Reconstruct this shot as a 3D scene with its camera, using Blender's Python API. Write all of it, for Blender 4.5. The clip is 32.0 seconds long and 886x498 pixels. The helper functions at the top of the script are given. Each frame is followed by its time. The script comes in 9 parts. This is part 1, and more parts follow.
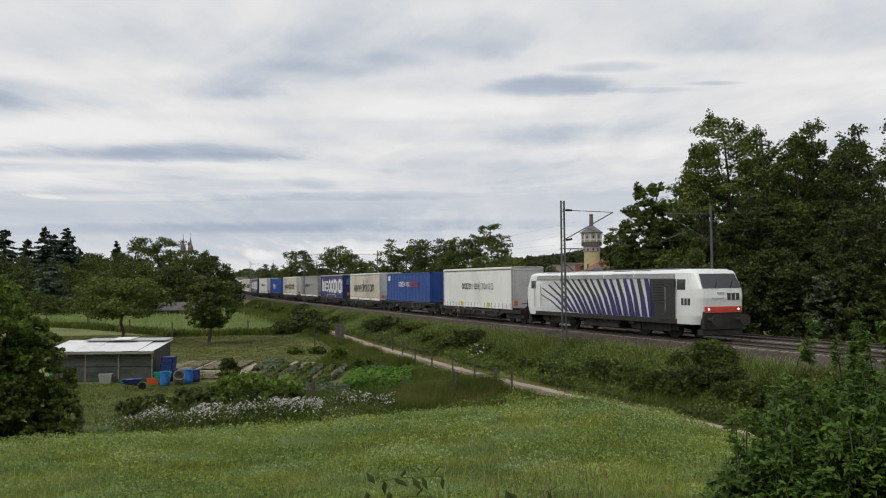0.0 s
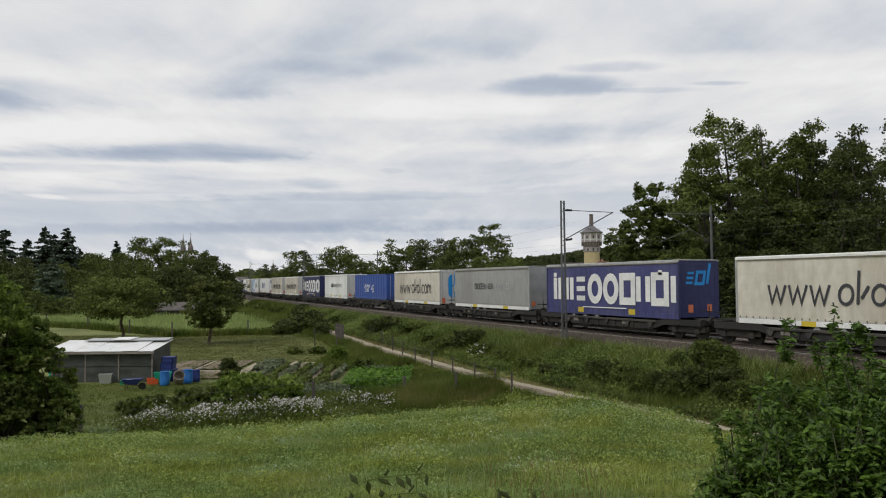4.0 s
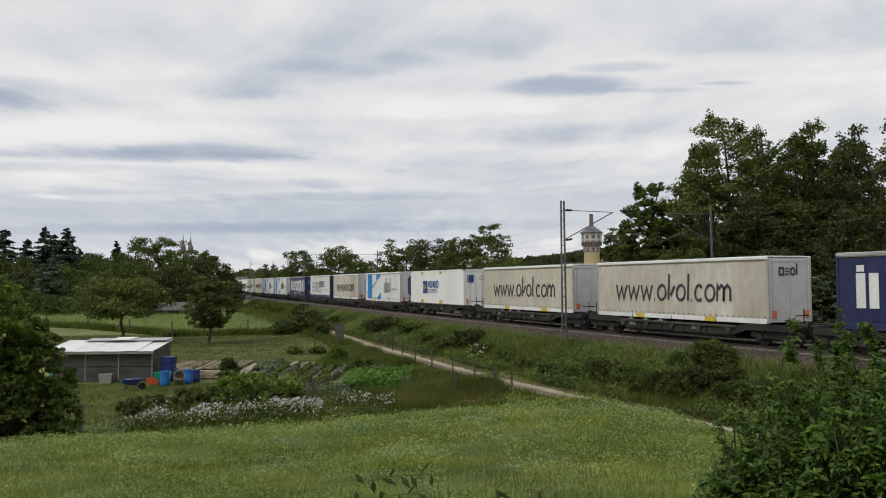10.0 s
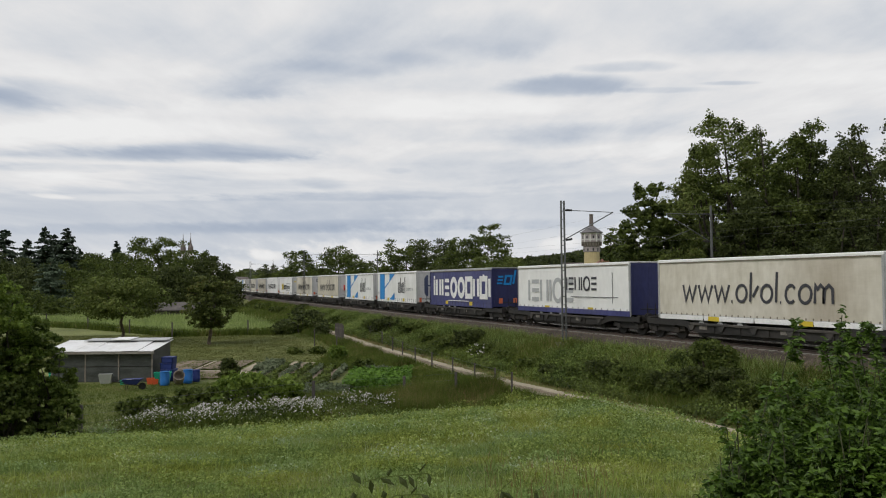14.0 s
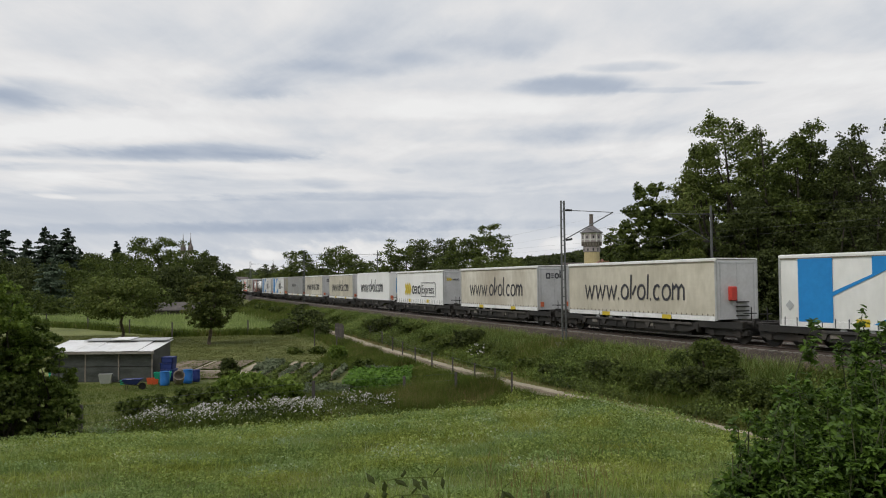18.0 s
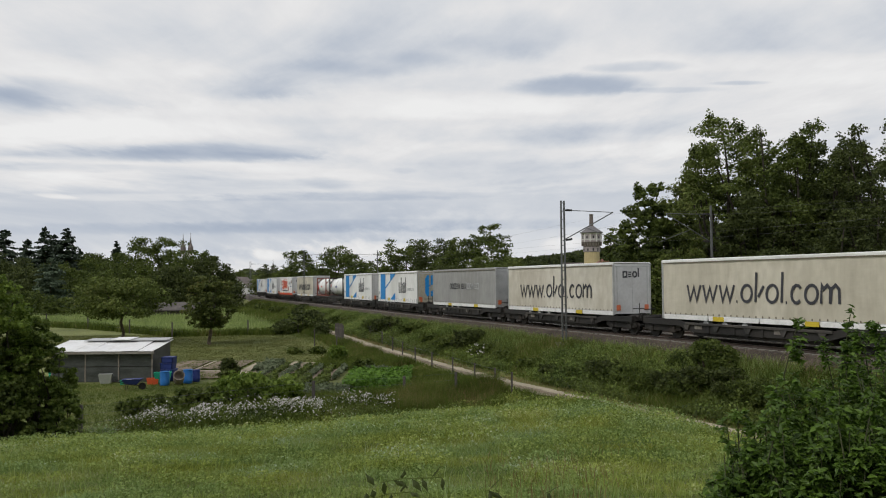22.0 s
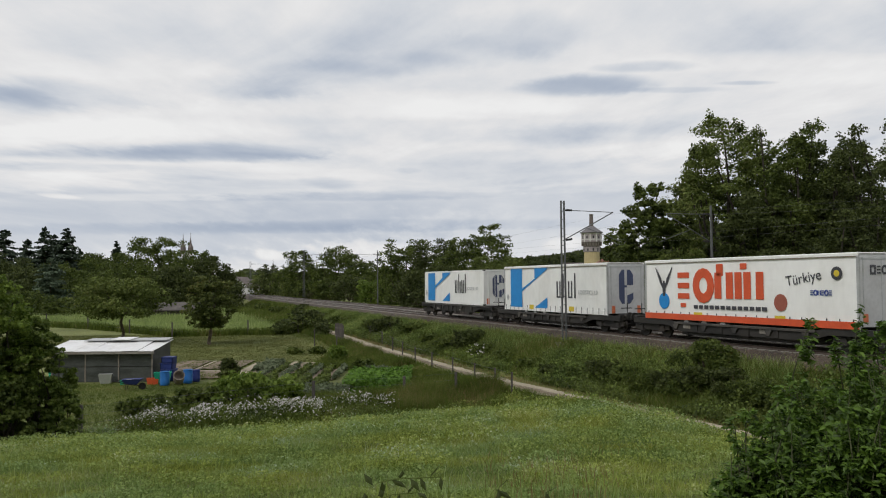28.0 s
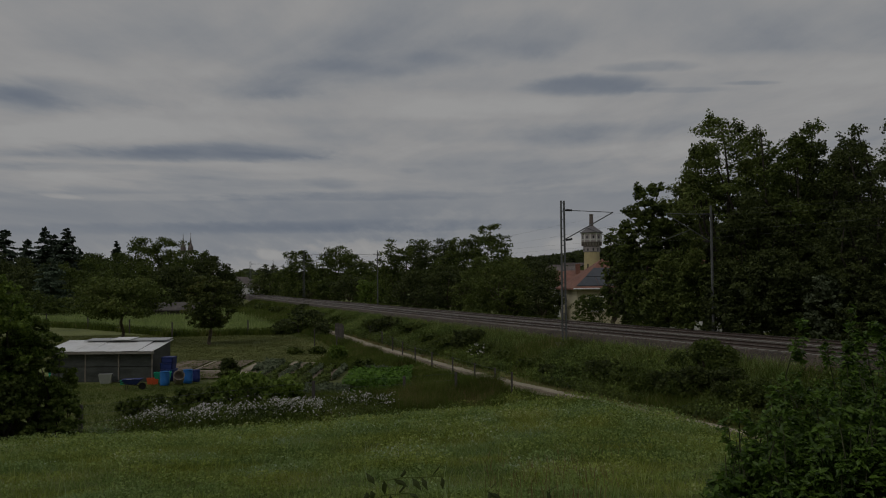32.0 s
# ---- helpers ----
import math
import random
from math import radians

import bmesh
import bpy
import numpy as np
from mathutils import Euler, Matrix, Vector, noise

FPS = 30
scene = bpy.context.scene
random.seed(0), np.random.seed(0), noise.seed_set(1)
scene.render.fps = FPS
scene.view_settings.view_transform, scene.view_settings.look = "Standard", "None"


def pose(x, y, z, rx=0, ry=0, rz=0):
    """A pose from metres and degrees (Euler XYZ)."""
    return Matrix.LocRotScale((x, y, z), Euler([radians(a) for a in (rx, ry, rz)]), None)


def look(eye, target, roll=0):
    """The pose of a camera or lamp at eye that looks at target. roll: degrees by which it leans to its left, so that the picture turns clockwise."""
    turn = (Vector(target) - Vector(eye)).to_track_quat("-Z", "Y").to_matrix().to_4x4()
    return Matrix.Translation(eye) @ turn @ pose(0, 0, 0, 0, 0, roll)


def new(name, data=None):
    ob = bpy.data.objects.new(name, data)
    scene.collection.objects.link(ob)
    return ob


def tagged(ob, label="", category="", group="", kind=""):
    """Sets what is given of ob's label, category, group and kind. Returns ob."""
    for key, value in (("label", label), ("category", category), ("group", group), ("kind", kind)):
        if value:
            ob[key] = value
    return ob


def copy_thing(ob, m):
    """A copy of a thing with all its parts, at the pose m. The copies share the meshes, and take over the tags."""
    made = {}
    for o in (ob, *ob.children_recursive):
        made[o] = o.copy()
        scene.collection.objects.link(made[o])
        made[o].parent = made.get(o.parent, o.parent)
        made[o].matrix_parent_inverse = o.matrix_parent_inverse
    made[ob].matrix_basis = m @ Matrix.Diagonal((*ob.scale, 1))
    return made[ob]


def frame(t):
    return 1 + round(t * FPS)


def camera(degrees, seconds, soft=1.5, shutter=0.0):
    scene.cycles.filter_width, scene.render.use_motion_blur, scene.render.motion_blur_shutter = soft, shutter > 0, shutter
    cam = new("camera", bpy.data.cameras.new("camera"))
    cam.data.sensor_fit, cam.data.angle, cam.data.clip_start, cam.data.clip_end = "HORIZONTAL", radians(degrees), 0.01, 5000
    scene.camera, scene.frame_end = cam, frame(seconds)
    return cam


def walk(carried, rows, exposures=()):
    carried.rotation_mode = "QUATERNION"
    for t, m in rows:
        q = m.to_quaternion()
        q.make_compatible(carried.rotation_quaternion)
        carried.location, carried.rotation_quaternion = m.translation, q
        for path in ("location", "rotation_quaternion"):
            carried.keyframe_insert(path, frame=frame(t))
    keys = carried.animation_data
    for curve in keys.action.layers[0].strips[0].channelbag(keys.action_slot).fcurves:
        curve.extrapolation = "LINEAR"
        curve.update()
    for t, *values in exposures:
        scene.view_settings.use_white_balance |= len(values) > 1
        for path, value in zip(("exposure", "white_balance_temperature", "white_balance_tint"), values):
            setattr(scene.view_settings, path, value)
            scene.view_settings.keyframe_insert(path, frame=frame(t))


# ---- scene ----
cam = camera(55.375, 32.0, soft=1.1)
EYE = (0.0, 0.0, 2.85)
CAM_POSE = look(EYE, (0.0, 100.0, 2.85 + 4.242), roll=-0.536)
walk(cam, [(0.0, CAM_POSE), (32.0, CAM_POSE)],
     exposures=[(0.0, 0.0), (31.0, 0.0), (31.2, -0.1), (31.5, -0.62), (31.8, -1.2), (32.0, -1.5)])

# ---- light: a bright, broken overcast with a wide soft sun from behind the camera ----
SUN_ELEVATION, SUN_AZIMUTH = 50.0, 222.0          # azimuth clockwise from the view direction (+y)
world = bpy.data.worlds.new("overcast_sky")
scene.world = world
world.use_nodes = True
wn, wl = world.node_tree.nodes, world.node_tree.links
wn.clear()
w_sky = wn.new("ShaderNodeTexSky")
w_sky.sky_type, w_sky.sun_disc = "NISHITA", False
w_sky.sun_elevation, w_sky.sun_rotation = radians(SUN_ELEVATION), radians(SUN_AZIMUTH)
w_coord = wn.new("ShaderNodeTexCoord")
w_map = wn.new("ShaderNodeMapping")
w_map.inputs["Scale"].default_value = (1.5, 1.5, 5.0)
w_noise = wn.new("ShaderNodeTexNoise")
w_noise.inputs["Scale"].default_value, w_noise.inputs["Detail"].default_value = 1.6, 5
w_ramp = wn.new("ShaderNodeValToRGB")
w_ramp.color_ramp.elements[0].position, w_ramp.color_ramp.elements[0].color = 0.35, (5.4, 5.7, 6.1, 1)
w_ramp.color_ramp.elements[1].position, w_ramp.color_ramp.elements[1].color = 0.65, (9.5, 9.4, 9.2, 1)
w_mix = wn.new("ShaderNodeMixRGB")
w_mix.inputs["Fac"].default_value = 0.82
w_bg = wn.new("ShaderNodeBackground")
w_bg.inputs["Strength"].default_value = 0.1
w_out = wn.new("ShaderNodeOutputWorld")
wl.new(w_coord.outputs["Generated"], w_map.inputs["Vector"])
wl.new(w_map.outputs["Vector"], w_noise.inputs["Vector"])
wl.new(w_noise.outputs["Fac"], w_ramp.inputs["Fac"])
wl.new(w_sky.outputs["Color"], w_mix.inputs["Color1"])
wl.new(w_ramp.outputs["Color"], w_mix.inputs["Color2"])
wl.new(w_mix.outputs["Color"], w_bg.inputs["Color"])
wl.new(w_bg.outputs["Background"], w_out.inputs["Surface"])

sun = new("sun", bpy.data.lights.new("sun", "SUN"))
sun.data.energy, sun.data.angle, sun.data.color = 1.5, radians(25), (1.0, 0.965, 0.91)
sun_az, sun_el = radians(SUN_AZIMUTH), radians(SUN_ELEVATION)
sun_at = Vector((math.sin(sun_az) * math.cos(sun_el), math.cos(sun_az) * math.cos(sun_el), math.sin(sun_el)))
sun.matrix_world = look(sun_at * 200, (0, 0, 0))

# ---- materials ----


def nodes_of(name):
    m = bpy.data.materials.new(name)
    m.use_nodes = True
    nt = m.node_tree
    return m, nt.nodes, nt.links, nt.nodes["Principled BSDF"]


def lerp3(a, b, k):
    return tuple(a[i] + (b[i] - a[i]) * k for i in range(3))


def surface(name, dark, light, rough=0.8, scale=1.0, fine=12.0, bump=0.3, metal=0.0, stretch=(1, 1, 1), dirt=None,
            dirt_amount=0.0, spread=(0.35, 0.65), bump_dist=0.02, folds=0.0, shift=False):
    """A paint, stone, wood or earth: two noises between two colours, optional dirt, fine relief."""
    m, n, l, b = nodes_of(name)
    co = n.new("ShaderNodeTexCoord")
    mp = n.new("ShaderNodeMapping")
    mp.inputs["Scale"].default_value = stretch
    l.new(co.outputs["Object"], mp.inputs["Vector"])
    if shift:                                        # every copy gets its own stains
        info = n.new("ShaderNodeObjectInfo")
        far = n.new("ShaderNodeMath")
        far.operation = "MULTIPLY"
        far.inputs[1].default_value = 60.0
        l.new(info.outputs["Random"], far.inputs[0])
        l.new(far.outputs[0], mp.inputs["Location"])
    big, small = n.new("ShaderNodeTexNoise"), n.new("ShaderNodeTexNoise")
    for t, s, d in ((big, scale, 4), (small, fine, 6)):
        t.inputs["Scale"].default_value, t.inputs["Detail"].default_value = s, d
        l.new(mp.outputs["Vector"], t.inputs["Vector"])
    mixf = n.new("ShaderNodeMath")
    mixf.operation = "MULTIPLY_ADD"
    mixf.inputs[1].default_value = 0.45
    half = n.new("ShaderNodeMath")
    half.operation = "MULTIPLY"
    half.inputs[1].default_value = 0.55
    l.new(big.outputs["Fac"], half.inputs[0])
    l.new(small.outputs["Fac"], mixf.inputs[0])
    l.new(half.outputs[0], mixf.inputs[2])
    ramp = n.new("ShaderNodeValToRGB")
    ramp.color_ramp.elements[0].position, ramp.color_ramp.elements[0].color = spread[0], (*dark, 1)
    ramp.color_ramp.elements[1].position, ramp.color_ramp.elements[1].color = spread[1], (*light, 1)
    l.new(mixf.outputs[0], ramp.inputs["Fac"])
    colour = ramp.outputs["Color"]
    if dirt:
        dn = n.new("ShaderNodeTexNoise")
        dn.inputs["Scale"].default_value, dn.inputs["Detail"].default_value = scale * 0.7, 8
        l.new(mp.outputs["Vector"], dn.inputs["Vector"])
        dr = n.new("ShaderNodeValToRGB")
        dr.color_ramp.elements[0].position, dr.color_ramp.elements[0].color = 0.48, (0, 0, 0, 1)
        dr.color_ramp.elements[1].position, dr.color_ramp.elements[1].color = 0.72, (dirt_amount, dirt_amount, dirt_amount, 1)
        l.new(dn.outputs["Fac"], dr.inputs["Fac"])
        mx = n.new("ShaderNodeMixRGB")
        mx.inputs["Color2"].default_value = (*dirt, 1)
        l.new(dr.outputs["Color"], mx.inputs["Fac"])
        l.new(colour, mx.inputs["Color1"])
        colour = mx.outputs["Color"]
    l.new(colour, b.inputs["Base Color"])
    b.inputs["Roughness"].default_value, b.inputs["Metallic"].default_value = rough, metal
    if bump:
        bp = n.new("ShaderNodeBump")
        bp.inputs["Strength"].default_value, bp.inputs["Distance"].default_value = bump, bump_dist
        l.new(small.outputs["Fac"], bp.inputs["Height"])
        normal = bp.outputs["Normal"]
        if folds:                                    # hanging folds, and the long dents of a slack sheet
            for sc, k in (((2.4, 1, 0.14), 1.0), ((0.5, 1, 1.5), 0.8)):
                fm, fn, fb = n.new("ShaderNodeMapping"), n.new("ShaderNodeTexNoise"), n.new("ShaderNodeBump")
                fm.inputs["Scale"].default_value = sc
                fn.inputs["Scale"].default_value, fn.inputs["Detail"].default_value = 1.0, 3
                fb.inputs["Strength"].default_value, fb.inputs["Distance"].default_value = 0.6, folds * k
                l.new(mp.outputs["Vector"], fm.inputs["Vector"])
                fm.inputs["Scale"].default_value = tuple(a / c for a, c in zip(sc, stretch))
                l.new(fm.outputs["Vector"], fn.inputs["Vector"])
                l.new(fn.outputs["Fac"], fb.inputs["Height"])
                l.new(normal, fb.inputs["Normal"])
                normal = fb.outputs["Normal"]
        l.new(normal, b.inputs["Normal"])
    return m


def leafy(name, dark, light, rough=0.6, through_light=0.35, odd=None, patches=None, sheen=0.22):
    """Leaves: each leaf or blade takes its own shade between two greens, lets some light through."""
    m, n, l, b = nodes_of(name)
    geo = n.new("ShaderNodeNewGeometry")
    co = n.new("ShaderNodeTexCoord")
    noi = n.new("ShaderNodeTexNoise")
    noi.inputs["Scale"].default_value = 0.4
    l.new(co.outputs["Object"], noi.inputs["Vector"])
    add = n.new("ShaderNodeMath")
    add.operation = "MULTIPLY_ADD"
    add.inputs[1].default_value = 0.55
    sub = n.new("ShaderNodeMath")
    sub.operation = "MULTIPLY"
    sub.inputs[1].default_value = 1.1
    l.new(geo.outputs["Random Per Island"], add.inputs[0])
    low = n.new("ShaderNodeMath")
    low.operation = "SUBTRACT"
    low.inputs[1].default_value = 0.26
    l.new(noi.outputs["Fac"], low.inputs[0])
    l.new(low.outputs[0], sub.inputs[0])
    l.new(sub.outputs[0], add.inputs[2])
    ramp = n.new("ShaderNodeValToRGB")
    e = ramp.color_ramp.elements
    e[0].position, e[0].color = 0.15, (*dark, 1)
    e[1].position, e[1].color = 0.75, (*light, 1)
    if odd:
        x = e.new(0.92)
        x.color = (*odd, 1)
    l.new(add.outputs[0], ramp.inputs["Fac"])
    colour = ramp.outputs["Color"]
    if patches:
        pn = n.new("ShaderNodeTexNoise")
        pn.inputs["Scale"].default_value, pn.inputs["Detail"].default_value = 0.55, 5
        l.new(co.outputs["Object"], pn.inputs["Vector"])
        pr = n.new("ShaderNodeValToRGB")
        pr.color_ramp.elements[0].position, pr.color_ramp.elements[0].color = 0.40, (1.0, 1.0, 0.88, 1)
        pr.color_ramp.elements[1].position, pr.color_ramp.elements[1].color = 0.60, (*patches, 1)
        l.new(pn.outputs["Fac"], pr.inputs["Fac"])
        pm = n.new("ShaderNodeMixRGB")
        pm.blend_type = "MULTIPLY"
        pm.inputs["Fac"].default_value = 1.0
        l.new(colour, pm.inputs["Color1"])
        l.new(pr.outputs["Color"], pm.inputs["Color2"])
        colour = pm.outputs["Color"]
    l.new(colour, b.inputs["Base Color"])
    b.inputs["Roughness"].default_value = rough
    b.inputs["Specular IOR Level"].default_value = sheen
    tr = n.new("ShaderNodeBsdfTranslucent")
    l.new(colour, tr.inputs["Color"])
    mix = n.new("ShaderNodeMixShader")
    mix.inputs["Fac"].default_value = through_light
    out = n["Material Output"]
    l.new(b.outputs["BSDF"], mix.inputs[1])
    l.new(tr.outputs["BSDF"], mix.inputs[2])
    l.new(mix.outputs["Shader"], out.inputs["Surface"])
    return m


def plain(name, colour, rough=0.5, metal=0.0, vary=0.12):
    return surface(name, tuple(c * (1 - vary) for c in colour), tuple(min(1, c * (1 + vary)) for c in colour), rough, 0.9, 9.0, 0.05, metal)


def glow(name, colour, strength):
    m, n, l, b = nodes_of(name)
    b.inputs["Emission Color"].default_value = (*colour, 1)
    b.inputs["Emission Strength"].default_value = strength
    return m


def glass(name, tint=(0.02, 0.025, 0.03)):
    m, n, l, b = nodes_of(name)
    b.inputs["Base Color"].default_value = (*tint, 1)
    b.inputs["Roughness"].default_value = 0.08
    b.inputs["Coat Weight"].default_value = 0.5
    return m


GRIME = (0.10, 0.085, 0.065)
M_meadow = surface("meadow_grass", (0.074, 0.092, 0.019), (0.175, 0.192, 0.048), 0.9, 0.16, 7.0, 0.8, bump_dist=0.1)
M_ballast = surface("ballast_stone", (0.024, 0.018, 0.013), (0.082, 0.062, 0.046), 0.95, 0.5, 7.0, 1.0, bump_dist=0.08)
M_stone = leafy("broken_stone", (0.04, 0.031, 0.023), (0.145, 0.115, 0.09), rough=0.9, through_light=0.0)
M_path = surface("dry_dirt", (0.22, 0.185, 0.13), (0.43, 0.375, 0.28), 0.95, 0.5, 5.0, 0.5)
M_soil = surface("garden_soil", (0.115, 0.088, 0.06), (0.255, 0.20, 0.142), 0.95, 0.8, 9.0, 0.9, bump_dist=0.06)
M_rail = surface("rusty_rail_steel", (0.06, 0.042, 0.033), (0.13, 0.10, 0.085), 0.5, 1.0, 30.0, 0.2, metal=0.4)
M_railtop = surface("polished_rail_head", (0.42, 0.41, 0.40), (0.6, 0.59, 0.58), 0.28, 2.0, 30.0, 0.05, metal=0.9)
M_sleeper = surface("grey_concrete", (0.17, 0.158, 0.14), (0.31, 0.292, 0.262), 0.9, 2.0, 18.0, 0.4, dirt=(0.14, 0.10, 0.07), dirt_amount=0.6)
M_steel = surface("galvanised_steel", (0.08, 0.084, 0.084), (0.15, 0.155, 0.155), 0.6, 1.0, 20.0, 0.15, metal=0.3)
# dirty steel, darkened further: shade below the wagons is put into the colour
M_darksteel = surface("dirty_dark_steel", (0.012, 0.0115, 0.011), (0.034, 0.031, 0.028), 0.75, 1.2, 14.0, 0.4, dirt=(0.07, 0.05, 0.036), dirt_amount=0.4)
# lighter than M_frame: the light on the upper ledge is put into this paint
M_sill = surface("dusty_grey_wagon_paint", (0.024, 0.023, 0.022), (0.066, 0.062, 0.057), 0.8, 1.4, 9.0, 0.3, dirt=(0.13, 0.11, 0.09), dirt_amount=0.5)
# near black, since the shade under the overhanging loads is in this paint
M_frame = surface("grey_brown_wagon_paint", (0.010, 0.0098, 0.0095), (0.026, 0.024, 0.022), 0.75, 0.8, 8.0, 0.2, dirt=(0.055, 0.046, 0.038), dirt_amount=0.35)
# brown of the painted shadow line under the roof rails, and of the buckles
M_seam = plain("dirty_seam", (0.20, 0.17, 0.13), 0.8)
M_tyre = surface("black_rubber", (0.012, 0.012, 0.013), (0.035, 0.034, 0.033), 0.85, 4, 30, 0.3)
M_white = surface("white_tarpaulin", (0.77, 0.775, 0.76), (0.87, 0.87, 0.855), 0.55, 0.5, 4.0, 0.25, dirt=(0.40, 0.38, 0.33), dirt_amount=0.35, stretch=(0.9, 1, 0.42), folds=0.05, shift=True)
M_clean = surface("clean_white_tarpaulin", (0.83, 0.83, 0.82), (0.91, 0.91, 0.90), 0.5, 0.5, 4.0, 0.2, dirt=(0.6, 0.58, 0.54), dirt_amount=0.3, stretch=(0.9, 1, 0.42), folds=0.06, shift=True)
M_beige = surface("weathered_beige_tarpaulin", (0.49, 0.45, 0.365), (0.72, 0.685, 0.60), 0.6, 0.35, 3.0, 0.3, dirt=(0.33, 0.27, 0.20), dirt_amount=0.6, stretch=(0.9, 1, 0.42), folds=0.09, shift=True)
M_cream = surface("pale_cream_tarpaulin", (0.49, 0.45, 0.36), (0.68, 0.635, 0.53), 0.6, 0.4, 3.0, 0.3, dirt=(0.36, 0.33, 0.26), dirt_amount=0.5, stretch=(0.9, 1, 0.42), folds=0.08, shift=True)
M_grey = surface("dusty_grey_tarpaulin", (0.27, 0.27, 0.265), (0.37, 0.37, 0.36), 0.6, 0.4, 3.0, 0.3, dirt=(0.2, 0.19, 0.17), dirt_amount=0.5, stretch=(0.9, 1, 0.42), folds=0.09, shift=True)
M_purple = surface("violet_blue_tarpaulin", (0.034, 0.037, 0.140), (0.060, 0.064, 0.205), 0.5, 0.5, 4.0, 0.25, dirt=(0.12, 0.12, 0.2), dirt_amount=0.5, stretch=(0.9, 1, 0.42), folds=0.06, shift=True)
M_navy = surface("navy_tarpaulin", (0.013, 0.016, 0.075), (0.024, 0.029, 0.115), 0.55, 0.5, 4.0, 0.25, dirt=(0.055, 0.055, 0.11), dirt_amount=0.4, stretch=(0.9, 1, 0.42), folds=0.08, shift=True)
M_blue = surface("blue_container_paint", (0.012, 0.055, 0.25), (0.025, 0.085, 0.33), 0.45, 0.6, 6.0, 0.1, dirt=(0.07, 0.08, 0.16), dirt_amount=0.45)
M_blue2 = surface("ultramarine_container_paint", (0.022, 0.065, 0.29), (0.035, 0.095, 0.37), 0.45, 0.6, 6.0, 0.1, dirt=(0.09, 0.09, 0.16), dirt_amount=0.4)
M_stripe = surface("bright_blue_print", (0.005, 0.205, 0.56), (0.012, 0.26, 0.66), 0.5, 0.6, 5.0, 0.1)
M_inkdark = plain("dark_grey_print", (0.045, 0.045, 0.055), 0.6)
M_inkwhite = plain("white_print", (0.8, 0.8, 0.79), 0.55)
M_inkred = plain("red_print", (0.55, 0.05, 0.035), 0.55)
M_inkorange = plain("orange_red_print", (0.62, 0.085, 0.025), 0.55)
M_inkgrey = plain("pale_grey_print", (0.42, 0.43, 0.44), 0.6)
M_steelblue = plain("grey_blue_print", (0.055, 0.07, 0.14), 0.55)
M_inkblue = plain("deep_blue_print", (0.03, 0.06, 0.25), 0.55)
M_yellow = plain("yellow_print", (0.62, 0.47, 0.035), 0.55)
M_orange = plain("orange_red_reflector", (0.6, 0.16, 0.07), 0.4)
M_alu = surface("dull_aluminium", (0.40, 0.41, 0.415), (0.56, 0.565, 0.57), 0.45, 1.5, 20, 0.1, metal=0.5, dirt=GRIME, dirt_amount=0.3)
M_doorwhite = surface("off_white_door_paint", (0.50, 0.50, 0.51), (0.62, 0.62, 0.63), 0.45, 0.8, 6.0, 0.1, dirt=(0.3, 0.28, 0.25), dirt_amount=0.45)
M_doorbeige = surface("stained_beige_door_paint", (0.36, 0.33, 0.26), (0.5, 0.47, 0.39), 0.5, 0.8, 6.0, 0.1, dirt=(0.22, 0.19, 0.14), dirt_amount=0.5)
M_bark = surface("tree_bark", (0.05, 0.038, 0.026), (0.14, 0.11, 0.08), 0.9, 3.0, 20.0, 0.8, stretch=(1, 1, 0.3), bump_dist=0.05)
M_bark_dark = surface("dark_damp_bark", (0.022, 0.018, 0.013), (0.060, 0.050, 0.038), 0.9, 3.0, 20.0, 0.8, stretch=(1, 1, 0.3), bump_dist=0.05)
M_stem = surface("green_brown_shoots", (0.028, 0.032, 0.012), (0.070, 0.078, 0.030), 0.8, 4.0, 30.0, 0.3)
M_wood = surface("weathered_grey_wood", (0.13, 0.105, 0.085), (0.27, 0.235, 0.20), 0.85, 1.5, 18.0, 0.4, stretch=(1, 1, 0.15))
M_leaf_dark = leafy("dark_green_leaves", (0.025, 0.036, 0.012), (0.090, 0.112, 0.030))
M_leaf_mid = leafy("mid_green_leaves", (0.033, 0.052, 0.013), (0.115, 0.148, 0.030))
M_leaf_olive = leafy("olive_green_leaves", (0.044, 0.064, 0.014), (0.155, 0.195, 0.046), odd=(0.18, 0.19, 0.06))
M_leaf_fresh = leafy("fresh_green_leaves", (0.052, 0.084, 0.018), (0.178, 0.235, 0.050))
M_lawn = leafy("dull_olive_lawn_blades", (0.052, 0.064, 0.013), (0.122, 0.130, 0.032), odd=(0.165, 0.15, 0.06))
M_leaf_light = leafy("light_green_leaves", (0.055, 0.10, 0.012), (0.17, 0.235, 0.040))
M_leaf_grey = leafy("grey_green_leaves", (0.050, 0.070, 0.030), (0.16, 0.19, 0.11))
M_leaf_bush = leafy("glossy_bush_leaves", (0.018, 0.042, 0.006), (0.118, 0.205, 0.026), rough=0.5, odd=(0.22, 0.29, 0.07), sheen=0.35)
M_leaf_brown = leafy("brown_green_leaves", (0.036, 0.052, 0.013), (0.125, 0.150, 0.038), odd=(0.16, 0.14, 0.045))
M_needle = leafy("dark_spruce_needles", (0.022, 0.036, 0.026), (0.060, 0.085, 0.052), through_light=0.1)
M_needle_blue = leafy("blue_green_spruce_needles", (0.045, 0.072, 0.050), (0.120, 0.160, 0.100), through_light=0.1)
M_blade = leafy("meadow_blades", (0.074, 0.110, 0.012), (0.272, 0.304, 0.058), odd=(0.40, 0.42, 0.20), patches=(0.76, 0.93, 1.35))
M_herb = leafy("pale_meadow_herbs", (0.13, 0.18, 0.028), (0.33, 0.39, 0.10), odd=(0.44, 0.47, 0.26), patches=(0.84, 0.95, 1.3))
